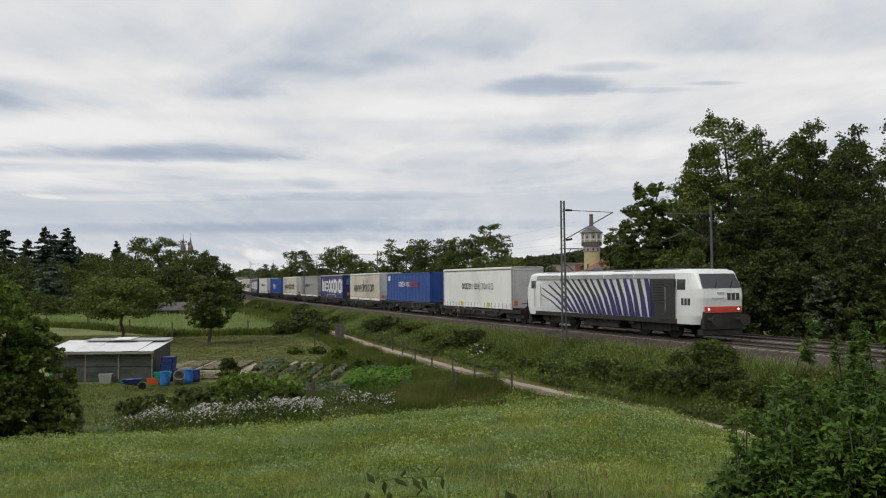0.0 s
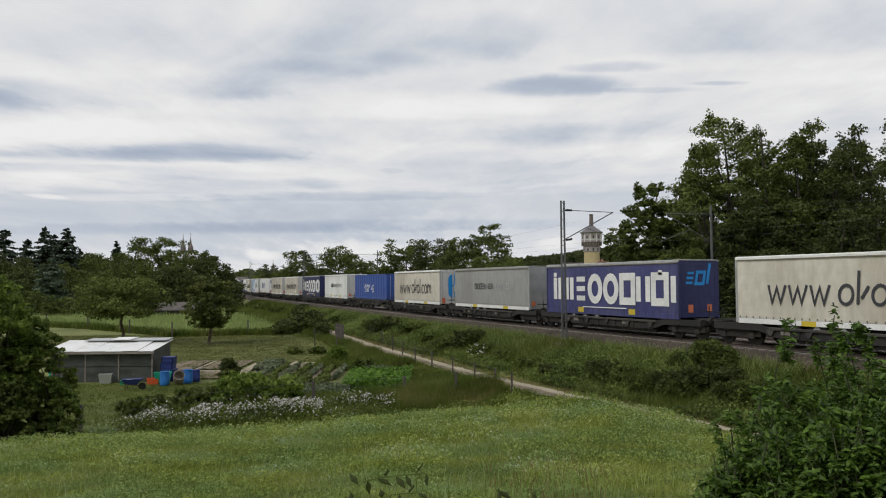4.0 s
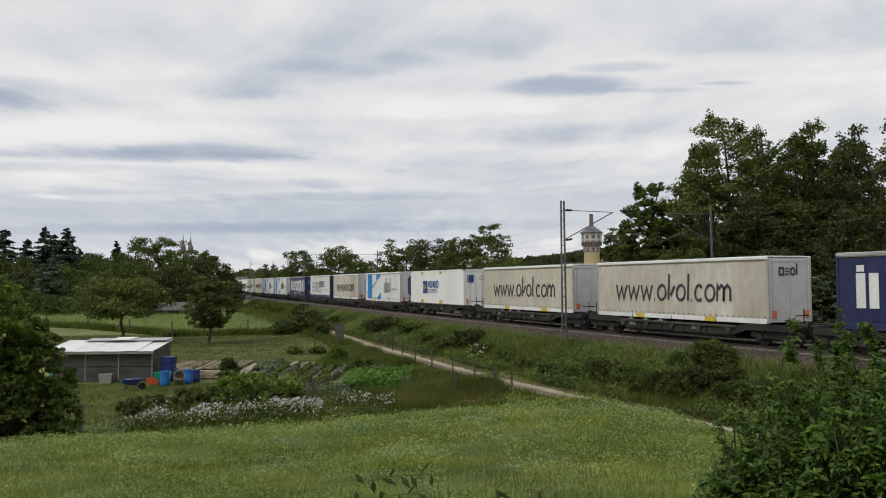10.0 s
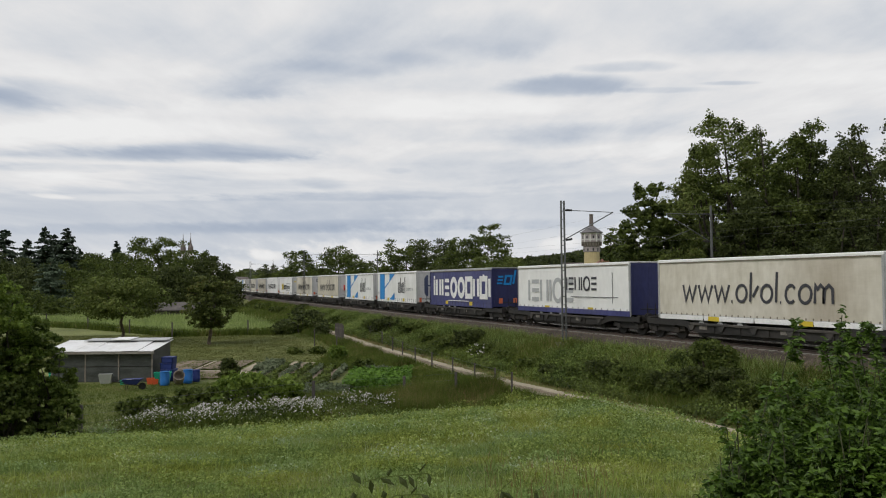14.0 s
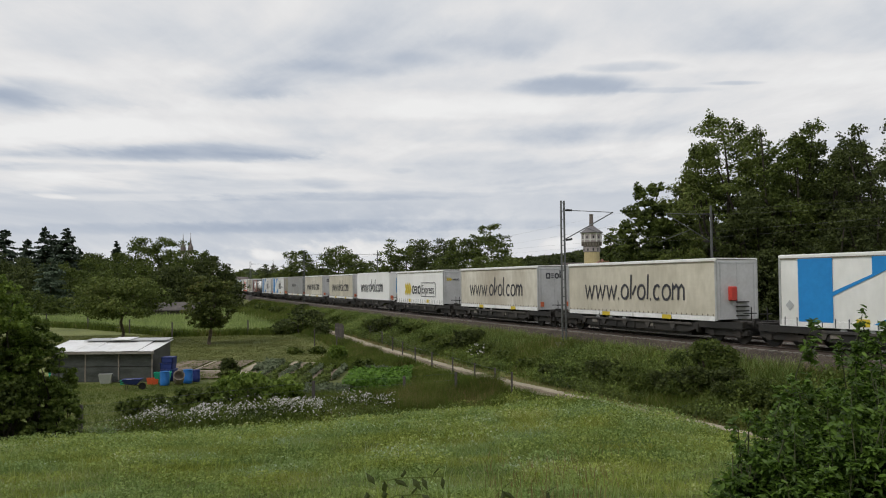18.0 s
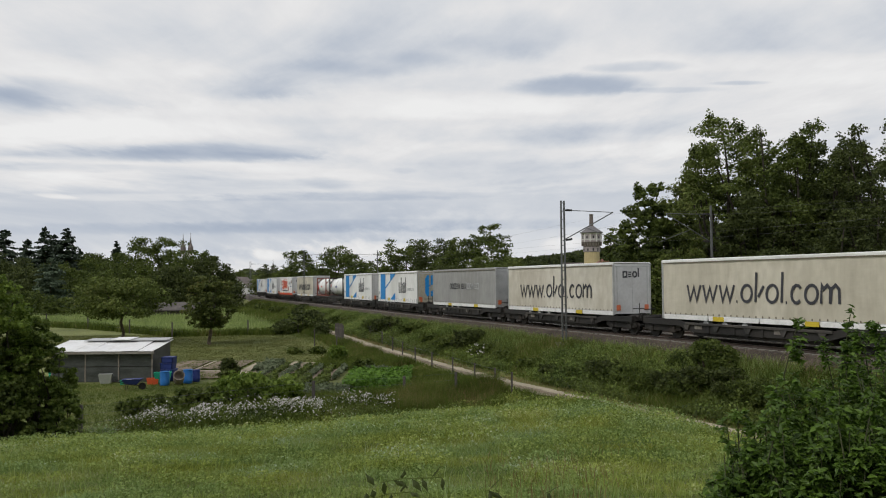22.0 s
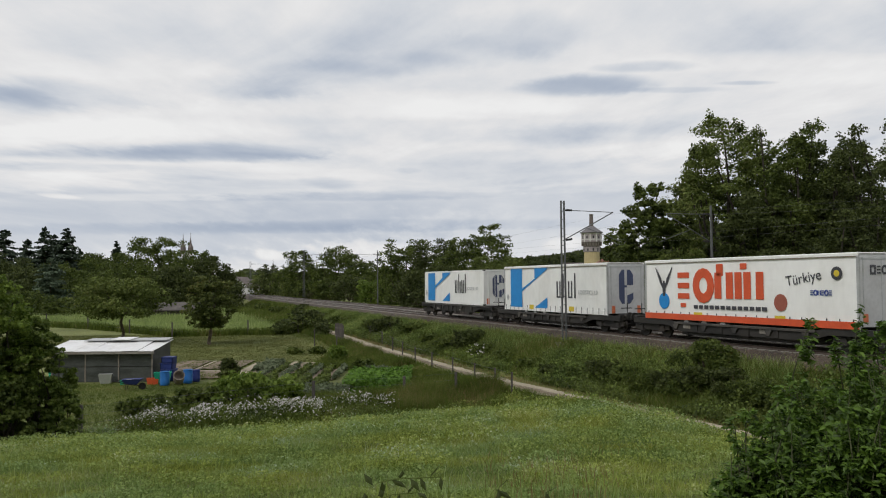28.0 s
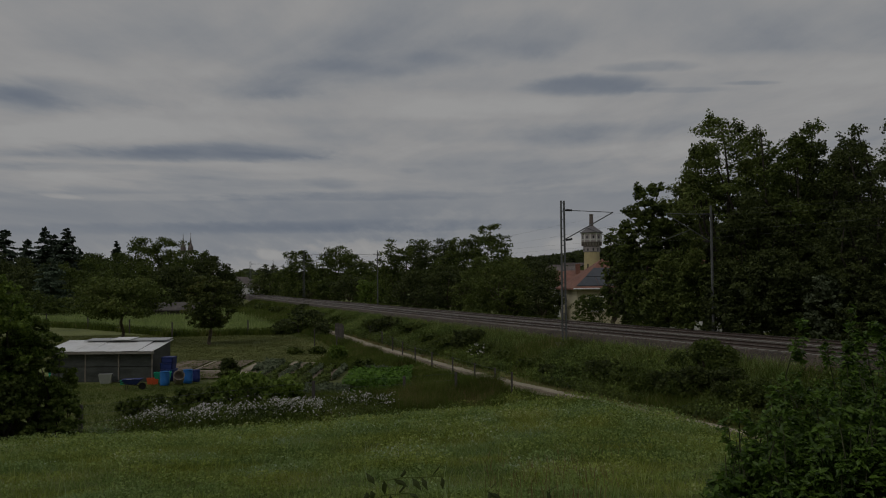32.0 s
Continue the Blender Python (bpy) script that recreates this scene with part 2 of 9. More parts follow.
M_blade_tall = leafy("tall_slope_grass", (0.041, 0.068, 0.009), (0.134, 0.176, 0.030), odd=(0.23, 0.20, 0.08))
M_crop = leafy("pale_green_crop", (0.12, 0.18, 0.045), (0.29, 0.37, 0.12), odd=(0.40, 0.46, 0.21))
M_field = leafy("pale_field_crop", (0.14, 0.20, 0.055), (0.34, 0.42, 0.145), odd=(0.46, 0.50, 0.24))
M_dry = leafy("dry_reddish_weeds", (0.12, 0.085, 0.03), (0.26, 0.20, 0.09))
M_corn = leafy("bright_green_maize", (0.036, 0.088, 0.010), (0.118, 0.225, 0.028))
M_petal = leafy("white_petals", (0.38, 0.36, 0.34), (0.66, 0.64, 0.62), through_light=0.2)

# ---- mesh tools ----


def link_mesh(name, me, material, parent=None, label="", m=None):
    ob = new(name, me)
    if material is not None and not me.materials:
        me.materials.append(material)
    if parent is not None:
        ob.parent = parent
    if m is not None:
        ob.matrix_basis = m
    return tagged(ob, label) if label else ob


def part(name, bm, material, parent=None, label="", m=None, smooth=False):
    me = bpy.data.meshes.new(name)
    bm.normal_update()
    bm.to_mesh(me)
    bm.free()
    if smooth:
        me.shade_smooth()
    return link_mesh(name, me, material, parent, label, m)


def from_arrays(name, verts, faces, material, parent=None, label="", smooth=False, m=None):
    """A mesh from numpy arrays: verts (n, 3) and faces (k, 3) or (k, 4)."""
    verts, faces = np.asarray(verts, np.float32), np.asarray(faces, np.int32)
    me = bpy.data.meshes.new(name)
    k, c = faces.shape
    me.vertices.add(len(verts))
    me.vertices.foreach_set("co", verts.ravel())
    me.loops.add(k * c)
    me.loops.foreach_set("vertex_index", faces.ravel())
    me.polygons.add(k)
    me.polygons.foreach_set("loop_start", np.arange(0, k * c, c, dtype=np.int32))
    me.update(calc_edges=True)
    if smooth:
        me.shade_smooth()
    return link_mesh(name, me, material, parent, label, m)


def box(bm, x0, x1, y0, y1, z0, z1, bevel=0.0):
    m = Matrix.Translation(((x0 + x1) / 2, (y0 + y1) / 2, (z0 + z1) / 2)) @ Matrix.Diagonal((x1 - x0, y1 - y0, z1 - z0, 1))
    made = bmesh.ops.create_cube(bm, size=1, matrix=m)["verts"]
    if bevel:
        edges = list({e for v in made for e in v.link_edges})
        bmesh.ops.bevel(bm, geom=edges, offset=bevel, segments=1, affect="EDGES")
    return bm


def tube(bm, a, b, r0, r1=None, seg=8):
    """A round bar from a to b."""
    a, b = Vector(a), Vector(b)
    r1 = r0 if r1 is None else r1
    d = b - a
    q = d.to_track_quat("Z", "Y").to_matrix().to_4x4()
    m = Matrix.Translation((a + b) / 2) @ q
    bmesh.ops.create_cone(bm, cap_ends=True, segments=seg, radius1=r0, radius2=r1, depth=d.length, matrix=m)
    return bm


def bm_box(*a, **k):
    return box(bmesh.new(), *a, **k)


def bm_tube(*a, **k):
    return tube(bmesh.new(), *a, **k)


def slab(bm, pts, axis_lo, axis_hi, plane="xz"):
    """A flat polygon with a thickness: pts in the plane, extruded along the third axis."""
    def at(p, w):
        return (p[0], w, p[1]) if plane == "xz" else (w, p[0], p[1]) if plane == "yz" else (p[0], p[1], w)
    lo = [bm.verts.new(at(p, axis_lo)) for p in pts]
    hi = [bm.verts.new(at(p, axis_hi)) for p in pts]
    k = len(pts)
    bm.faces.new(lo)
    bm.faces.new(hi[::-1])
    for i in range(k):
        bm.faces.new((lo[i], hi[i], hi[(i + 1) % k], lo[(i + 1) % k]))
    bmesh.ops.recalc_face_normals(bm, faces=bm.faces)
    return bm


def stroke(bm, pts, w, lo, hi, plane="xz"):
    """A line of even width as one flat mitred strip with a thickness."""
    pts = [p for k, p in enumerate(pts) if k == 0 or math.dist(p, pts[k - 1]) > 1e-5]
    closed = len(pts) > 3 and math.dist(pts[0], pts[-1]) < 1e-5
    if closed:
        pts = pts[:-1]
    k = len(pts)

    def way(a, b):
        d = math.dist(a, b) or 1
        return ((b[0] - a[0]) / d, (b[1] - a[1]) / d)

    def at(p, q):
        return (p[0], q, p[1]) if plane == "xz" else (q, p[0], p[1])
    rows = []
    for i, p in enumerate(pts):
        before = way(pts[i - 1], p) if i or closed else way(p, pts[1])
        after = way(p, pts[(i + 1) % k]) if i < k - 1 or closed else way(pts[i - 1], p)
        nx, ny = -(before[1] + after[1]), before[0] + after[0]
        ln = math.hypot(nx, ny)
        if ln < 0.3:
            nx, ny, ln = -after[1], after[0], 1.0
        nx, ny = nx / ln, ny / ln
        miter = w / 2 / max(0.45, abs(-before[1] * nx + before[0] * ny))
        ends = ((p[0] + nx * miter, p[1] + ny * miter), (p[0] - nx * miter, p[1] - ny * miter))
        rows.append([bm.verts.new(at(e, q)) for q in (lo, hi) for e in ends])
    new_faces = []
    for i in range(k if closed else k - 1):
        a, b = rows[i], rows[(i + 1) % k]
        for u, v in ((0, 1), (3, 2), (1, 3), (2, 0)):
            new_faces.append(bm.faces.new((a[u], a[v], b[v], b[u])))
    if not closed:
        for r in (rows[0], rows[-1]):
            new_faces.append(bm.faces.new((r[0], r[1], r[3], r[2])))
    bmesh.ops.recalc_face_normals(bm, faces=new_faces)


def split_pieces(thing, names, most=64):
    """Every loose piece of the named parts becomes a part of its own."""
    for ob in list(thing.children_recursive):
        if ob.name.split(".")[0] not in names or ob.type != "MESH" or len(ob.data.polygons) > 4000:
            continue
        me = ob.data
        root = list(range(len(me.vertices)))

        def find(a):
            while root[a] != a:
                root[a] = root[root[a]]
                a = root[a]
            return a
        for e in me.edges:
            a, b = find(e.vertices[0]), find(e.vertices[1])
            root[a] = b
        groups = {}
        for f in me.polygons:
            groups.setdefault(find(f.vertices[0]), []).append(f)
        if not 1 < len(groups) <= most:
            continue
        for faces in groups.values():
            used = {}
            fs = [[used.setdefault(v, len(used)) for v in f.vertices] for f in faces]
            piece = bpy.data.meshes.new(me.name)
            piece.from_pydata([me.vertices[v].co[:] for v in used], [], fs)
            piece.materials.append(me.materials[0])
            o = link_mesh(ob.name.split(".")[0], piece, None, ob.parent, ob.get("label", ""))
            o.matrix_basis = ob.matrix_basis
        if not ob.children:
            bpy.data.objects.remove(ob)


def mark(bm, pattern, x, z, h, w, lo, hi, gap=0.35, lean=0.0, plane="xz"):
    """A row of plain shapes in the rhythm of a printed mark: v zigzag, o ring, c open ring, b square ring, l tall bar, i bar, m comb, p bar pair, e stacked bars, / slash, . dot, space."""
    wide = {"v": 1.25, "o": 0.85, "l": 0.12, "i": 0.12, "m": 1.2, ".": 0.15, " ": 0.4, "b": 0.8, "c": 0.72, "/": 0.30, "p": 0.62, "e": 0.70}
    for c in pattern:
        cw, ww = wide[c] * h, w
        runs = []
        if c == "v":
            runs = [[(0, h), (cw * 0.25, 0), (cw * 0.5, h * 0.85), (cw * 0.75, 0), (cw, h)]]
        elif c == "o":
            runs = [[(cw / 2 + cw / 2 * math.cos(a * math.pi / 8), h / 2 + h / 2 * math.sin(a * math.pi / 8)) for a in range(17)]]
        elif c == "c":
            runs = [[(cw / 2 + cw / 2 * math.cos(a), h / 2 + h / 2 * math.sin(a)) for a in np.linspace(0.7, 5.5, 10)]]
        elif c in "li":
            runs = [[(cw / 2, 0), (cw / 2, h * (1.75 if c == "l" else 1.0))]]
        elif c == "m":
            runs = [[(0, 0), (0, h), (cw * 0.12, h * 0.78), (cw * 0.3, h), (cw * 0.48, h * 0.8), (cw / 2, 0), (cw * 0.53, h * 0.78), (cw * 0.75, h), (cw * 0.95, h * 0.78), (cw, 0)]]
        elif c == "p":
            runs = [[(0, 0), (0, h)], [(cw, 0), (cw, h)]]
        elif c == "e":
            ww = min(w, h * 0.22)
            runs = [[(0, h * f), (cw, h * f)] for f in (0.08, 0.5, 0.92)]
        elif c == "/":
            runs = [[(-0.1 * h, h * 0.3), (cw, h * 0.95)]]
        elif c == "b":
            runs = [[(0, 0), (0, h), (cw, h), (cw, 0), (0, 0)]]
        elif c == ".":
            runs = [[(0, 0), (w * 0.5, 0)]]
        for pts in runs:
            stroke(bm, [(x + px + lean * pz, z + pz) for px, pz in pts], ww, lo, hi, plane)
        x += cw + gap * h
    return x


def words(text, size, m, material, parent, squeeze=1.0):
    """Readable words in the built-in font as a thin mesh, lying in the xy plane of m."""
    cu = bpy.data.curves.new("words", "FONT")
    cu.body, cu.size, cu.extrude = text, size, 0.004
    ob = bpy.data.objects.new("words", cu)
    scene.collection.objects.link(ob)
    me = bpy.data.meshes.new_from_object(ob)
    bpy.data.objects.remove(ob)
    me.materials.clear()
    return link_mesh("lettering", me, material, parent, "", m @ Matrix.Diagonal((squeeze, 1, 1, 1)))


# ---- the railway line: a gentle curve, s metres along it, n metres towards the camera's side ----
GRADE = -0.00384
S_ALL = np.arange(-700.0, 700.5, 1.0)


def heading(s):
    q = np.clip(s, -165, 40) / 100
    return -1.18598 + 0.15217 * q + 0.20287 * q ** 2 + 0.08789 * q ** 3


H_ALL = heading(S_ALL)
X_ALL = np.concatenate([[0], np.cumsum((np.cos(H_ALL)[1:] + np.cos(H_ALL)[:-1]) / 2)])
Y_ALL = np.concatenate([[0], np.cumsum((np.sin(H_ALL)[1:] + np.sin(H_ALL)[:-1]) / 2)])
X_ALL += 8.7714 - X_ALL[700]
Y_ALL += 54.4288 - Y_ALL[700]


def rail_z(s):
    return GRADE * np.clip(s, -400, 60)


def line_at(s, n=0.0):
    """Plan position beside the near track's centre line."""
    h = heading(np.asarray(s, float))
    return np.interp(s, S_ALL, X_ALL) + np.sin(h) * n, np.interp(s, S_ALL, Y_ALL) - np.cos(h) * n


def line_coords(x, y):
    """s and n of plan positions (arrays)."""
    x, y = np.atleast_1d(np.asarray(x, float)), np.atleast_1d(np.asarray(y, float))
    cs, cx, cy, ch = S_ALL[::2], X_ALL[::2], Y_ALL[::2], H_ALL[::2]
    s_out, n_out = np.empty_like(x), np.empty_like(x)
    for i in range(0, len(x), 4000):
        a, b = x[i:i + 4000], y[i:i + 4000]
        k = np.argmin((cx[None] - a[:, None]) ** 2 + (cy[None] - b[:, None]) ** 2, axis=1)
        dx, dy = a - cx[k], b - cy[k]
        s_out[i:i + 4000] = cs[k] + dx * np.cos(ch[k]) + dy * np.sin(ch[k])
        n_out[i:i + 4000] = dx * np.sin(ch[k]) - dy * np.cos(ch[k])
    return s_out, n_out


def smooth(a, b, v):
    k = np.clip((v - a) / (b - a), 0, 1)
    return k * k * (3 - 2 * k)


PATH_S, PATH_Z = [-700, -120, -50, -35, -20, 5, 30, 700], [-1.2, -1.5, -1.65, -1.85, -2.05, -2.45, -2.6, -2.9]
PATH_N = [7.5, 7.5, 7.4, 8.0, 8.75, 8.65, 8.15, 8.15]


def low_z(x, y):
    """The low ground of gardens and fields."""
    return np.interp(y, [-400, 20, 34, 50, 72, 100, 160, 260, 600, 4900], [-3.0, -3.0, -2.95, -2.75, -2.3, -1.85, -1.45, -0.8, 0, 5])


def meadow_z(x, y):
    """The meadow's hillside, falling away from where the camera stands."""
    d = np.hypot(x, np.maximum(y, 0))
    z = 1.15 - 0.088 * np.maximum(y, -6) - 0.0005 * y * np.abs(y) + 0.055 * np.clip(x, -40, 4.6) * np.clip(y, 0, 40) / 34 - 0.30 * np.clip(x - 5.2, 0, 9) * np.clip(y, 0, 30) / 30
    z = z + 0.30 * np.exp(-((x - 5.6) / 2.0) ** 2 - ((y - 31.5) / 5.0) ** 2) + 0.38 * np.exp(-((x - 7.4) / 1.4) ** 2 - ((y - 28.5) / 4.0) ** 2)
    return z + 0.10 * np.sin(x * 0.35 + 1) * np.sin(y * 0.27) + 0.05 * np.sin(x * 0.9) * np.cos(y * 0.7)


def ground_z(x, y):
    x, y = np.atleast_1d(np.asarray(x, float)), np.atleast_1d(np.asarray(y, float))
    s, n = line_coords(x, y)
    rz, pz, pn = rail_z(s), np.interp(s, PATH_S, PATH_Z), np.interp(s, PATH_S, PATH_N)
    low = low_z(x, y)
    z = np.maximum(low, meadow_z(x, y) - 0.0)
    k = smooth(-1.0, 1.0, meadow_z(x, y) - low)
    z = low + (np.maximum(meadow_z(x, y), low) - low) * np.maximum(k, 0.5 * (meadow_z(x, y) > low))
    # towards the path the ground meets its level
    z = z + (pz - z) * (1 - smooth(1.3, 3.6, n - pn)) * (n > pn - 2)
    bed = rz - 0.62
    slope = bed + (pz - bed) * smooth(-0.15, 1.1, (n - 3.4) / np.maximum(pn - 1.4 - 3.4, 0.5))
    z = np.where(n < pn - 1.2, np.where(n < 3.4, bed, slope), z)
    far = low + 0.2
    z = np.where(n < -8.5, bed + (far - bed) * smooth(8.5, 22, -n), z)
    return z


def on_ground(x, y):
    return float(ground_z(x, y)[0])


def sheet(name, xs, ys, zf, material, lift=0.0):
    gx, gy = np.meshgrid(xs, ys)
    z = zf(gx.ravel(), gy.ravel()) + lift
    v = np.stack([gx.ravel(), gy.ravel(), z], 1)
    w, h = len(xs), len(ys)
    i = (np.arange(h - 1)[:, None] * w + np.arange(w - 1)[None]).ravel()
    return from_arrays(name, v, np.stack([i, i + 1, i + w + 1, i + w], 1), material, smooth=True)


def graded(knots):
    out = []
    for (a, b, step) in knots:
        out.append(np.arange(a, b, step))
    return np.concatenate(out + [[knots[-1][1]]])


ground = sheet("ground",
               graded([(-4800, -900, 300), (-900, -200, 50), (-200, -60, 4), (-60, 60, 0.75), (60, 200, 4), (200, 900, 50), (900, 4800, 300)]),
               graded([(-900, -200, 50), (-200, -20, 5), (-20, 120, 0.75), (120, 240, 3), (240, 600, 20), (600, 4900, 300)]),
               ground_z, M_meadow)
tagged(ground, "green meadow and garden ground sloping to the railway", "ground", kind="structure")


def ribbon(name, s_values, section, material, parent=None, wobble=0.0, z_of=rail_z, label="", closed=False):
    """A cross-section of (n, z) pairs swept along the line."""
    rng = np.random.default_rng(5)
    rows = []
    for n, z in section:
        nn = n + (rng.normal(0, wobble, len(s_values)) if wobble else 0)
        x, y = line_at(s_values, nn)
        rows.append(np.stack([x, y, z_of(s_values) + z], 1))
    v = np.stack(rows, 1)
    k, w = v.shape[:2]
    i = (np.arange(k - 1)[:, None] * w + np.arange(w - (0 if closed else 1))[None])
    j = np.arange(k - 1)[:, None] * w + (np.arange(w - (0 if closed else 1))[None] + 1) % w
    f = np.stack([i.ravel(), (i + w).ravel(), (j + w).ravel(), j.ravel()], 1)
    return from_arrays(name, v.reshape(-1, 3), f, material, parent, label)


S_NEAR = np.concatenate([np.arange(-600, -180, 6.0), np.arange(-180, 70, 0.5), np.arange(70, 680, 6.0)])
ballast = ribbon("ballast_bed", S_NEAR, [(3.2, -0.75), (2.6, -0.47), (1.75, -0.17), (0.9, -0.165), (-0.9, -0.165), (-2.0, -0.19), (-3.1, -0.165),
                                        (-4.9, -0.165), (-5.9, -0.18), (-7.2, -0.50), (-8.3, -0.75)], M_ballast, wobble=0.05)
tagged(ballast, "grey-brown crushed stone ballast under two railway tracks", "ballast", kind="structure")


def rail_head_section(c):
    return [(c - 0.07, -0.14), (c - 0.07, -0.13), (c - 0.012, -0.11), (c - 0.012, -0.04), (c - 0.036, -0.03), (c - 0.036, -0.004),
            (c + 0.036, -0.004), (c + 0.036, -0.03), (c + 0.012, -0.04), (c + 0.012, -0.11), (c + 0.07, -0.13), (c + 0.07, -0.14)]


TRACKS = []
for centre, words_of in ((0.0, "bright worn rails on concrete sleepers, the line the train runs on"), (-4.0, "rust-brown rails on concrete sleepers beyond the train's line")):
    track = tagged(new("railway_track"), words_of, "railway track", kind="structure")
    TRACKS.append((track, centre))
    for side in (0.7535, -0.7535):
        rail = ribbon("rail", S_NEAR, rail_head_section(centre + side), M_rail, track)
        ribbon("rail_head", S_NEAR, [(centre + side - 0.034, 0.0), (centre + side + 0.034, 0.0)], M_railtop, rail, label="shiny worn running surface")

PS = np.arange(-150, 60, 0.5)
rng_path = np.random.default_rng(8)
path_rows = []
for n, z in ((-0.95, 0.02), (-0.65, 0.05), (-0.3, 0.06), (0.1, 0.07), (0.4, 0.05), (0.65, 0.02)):
    px, py = line_at(PS, np.interp(PS, PATH_S, PATH_N) + n + rng_path.normal(0, 0.09, len(PS)))
    path_rows.append(np.stack([px, py, np.interp(PS, PATH_S, PATH_Z) + z], 1))
pv = np.stack(path_rows, 1)
pi = (np.arange(len(PS) - 1)[:, None] * 6 + np.arange(5)[None]).ravel()
dirt_path = from_arrays("dirt_path", pv.reshape(-1, 3), np.stack([pi, pi + 6, pi + 7, pi + 1], 1), M_path, smooth=True)
ms = np.arange(-110.0, 40.0, 0.5)
rng_p = np.random.default_rng(77)
mid_rows = []
for off, z in ((-0.24, 0.012), (0.0, 0.03), (0.26, 0.012)):
    mx_, my_ = line_at(ms, np.interp(ms, PATH_S, PATH_N) + 0.08 + off + rng_p.normal(0, 0.06, len(ms)))
    mid_rows.append(np.stack([mx_, my_, np.interp(ms, PATH_S, PATH_Z) + z + 0.066], 1))
mv = np.stack(mid_rows, 1)
mi = (np.arange(len(ms) - 1)[:, None] * 3 + np.arange(2)[None]).ravel()
path_middle = from_arrays("path_middle", mv.reshape(-1, 3), np.stack([mi, mi + 3, mi + 4, mi + 1], 1), M_soil, smooth=True)
tagged(path_middle, "greyer grown-over middle strip of the dirt path", "path", kind="structure")
tagged(dirt_path, "pale dry dirt path at the foot of the railway bank", "path", kind="structure")

# ---- the drifting cloud layer: one wide sheet, bent down to the horizon far away ----


def cloud_material():
    m, n, l, b = nodes_of("cloud_layer")
    n.remove(b)
    co = n.new("ShaderNodeTexCoord")
    mp = n.new("ShaderNodeMapping")
    mp.inputs["Scale"].default_value = (0.0016, 0.0012, 0.004)
    l.new(co.outputs["Object"], mp.inputs["Vector"])
    big = n.new("ShaderNodeTexNoise")
    big.inputs["Scale"].default_value, big.inputs["Detail"].default_value, big.inputs["Roughness"].default_value = 1.2, 7, 0.52
    big.inputs["Distortion"].default_value = 0.9
    l.new(mp.outputs["Vector"], big.inputs["Vector"])
    sepa = n.new("ShaderNodeSeparateXYZ")
    l.new(co.outputs["Object"], sepa.inputs["Vector"])
    wob = n.new("ShaderNodeTexNoise")
    wob.inputs["Scale"].default_value, wob.inputs["Detail"].default_value, wob.inputs["Roughness"].default_value = 0.009, 8, 0.6
    wob_map = n.new("ShaderNodeMapping")
    wob_map.inputs["Scale"].default_value = (1.0, 0.38, 1.0)
    l.new(co.outputs["Object"], wob_map.inputs["Vector"])
    l.new(wob_map.outputs["Vector"], wob.inputs["Vector"])
    # darker bands and lens-shaped clouds: centre, half length, half depth, strength
    total = None
    for cx, cy, ax, ay, power in CLOUD_BANDS:
        terms = []
        for out, c, a in ((sepa.outputs["X"], cx, ax), (sepa.outputs["Y"], cy, ay)):
            d = n.new("ShaderNodeMath")
            d.operation = "MULTIPLY_ADD"
            d.inputs[1].default_value, d.inputs[2].default_value = 1 / a, -c / a
            l.new(out, d.inputs[0])
            sh = n.new("ShaderNodeMath")
            sh.operation = "MULTIPLY_ADD"
            sh.inputs[1].default_value = 1.3
            l.new(wob.outputs["Fac"], sh.inputs[0])
            l.new(d.outputs[0], sh.inputs[2])
            sb = n.new("ShaderNodeMath")
            sb.operation = "SUBTRACT"
            sb.inputs[1].default_value = 0.65
            l.new(sh.outputs[0], sb.inputs[0])
            sq = n.new("ShaderNodeMath")
            sq.operation = "MULTIPLY"
            l.new(sb.outputs[0], sq.inputs[0])
            l.new(sb.outputs[0], sq.inputs[1])
            terms.append(sq)
        r = n.new("ShaderNodeMath")
        r.operation = "ADD"
        l.new(terms[0].outputs[0], r.inputs[0])
        l.new(terms[1].outputs[0], r.inputs[1])
        fall = n.new("ShaderNodeMapRange")
        fall.interpolation_type = "SMOOTHSTEP"
        fall.inputs["From Min"].default_value, fall.inputs["From Max"].default_value = 0.0, 1.9
        fall.inputs["To Min"].default_value, fall.inputs["To Max"].default_value = power, 0.0
        l.new(r.outputs[0], fall.inputs["Value"])
        if total is None:
            total = fall.outputs["Result"]
        else:
            s = n.new("ShaderNodeMath")
            s.operation = "ADD"
            l.new(total, s.inputs[0])
            l.new(fall.outputs["Result"], s.inputs[1])
            total = s.outputs[0]
    dens = n.new("ShaderNodeMath")
    dens.operation = "ADD"
    calm = n.new("ShaderNodeMath")
    calm.operation = "MULTIPLY_ADD"
    calm.inputs[1].default_value, calm.inputs[2].default_value = 0.72, 0.125
    l.new(big.outputs["Fac"], calm.inputs[0])
    puff_map, puff = n.new("ShaderNodeMapping"), n.new("ShaderNodeTexNoise")
    puff_map.inputs["Scale"].default_value = (0.0055, 0.0021, 0.01)
    puff.inputs["Scale"].default_value, puff.inputs["Detail"].default_value, puff.inputs["Roughness"].default_value = 1.6, 8, 0.62
    l.new(co.outputs["Object"], puff_map.inputs["Vector"])
    l.new(puff_map.outputs["Vector"], puff.inputs["Vector"])
    fluff = n.new("ShaderNodeMath")
    fluff.operation = "MULTIPLY_ADD"
    fluff.inputs[1].default_value = 0.26
    l.new(puff.outputs["Fac"], fluff.inputs[0])
    lower = n.new("ShaderNodeMath")
    lower.operation = "SUBTRACT"
    lower.inputs[1].default_value = 0.13
    l.new(calm.outputs[0], lower.inputs[0])
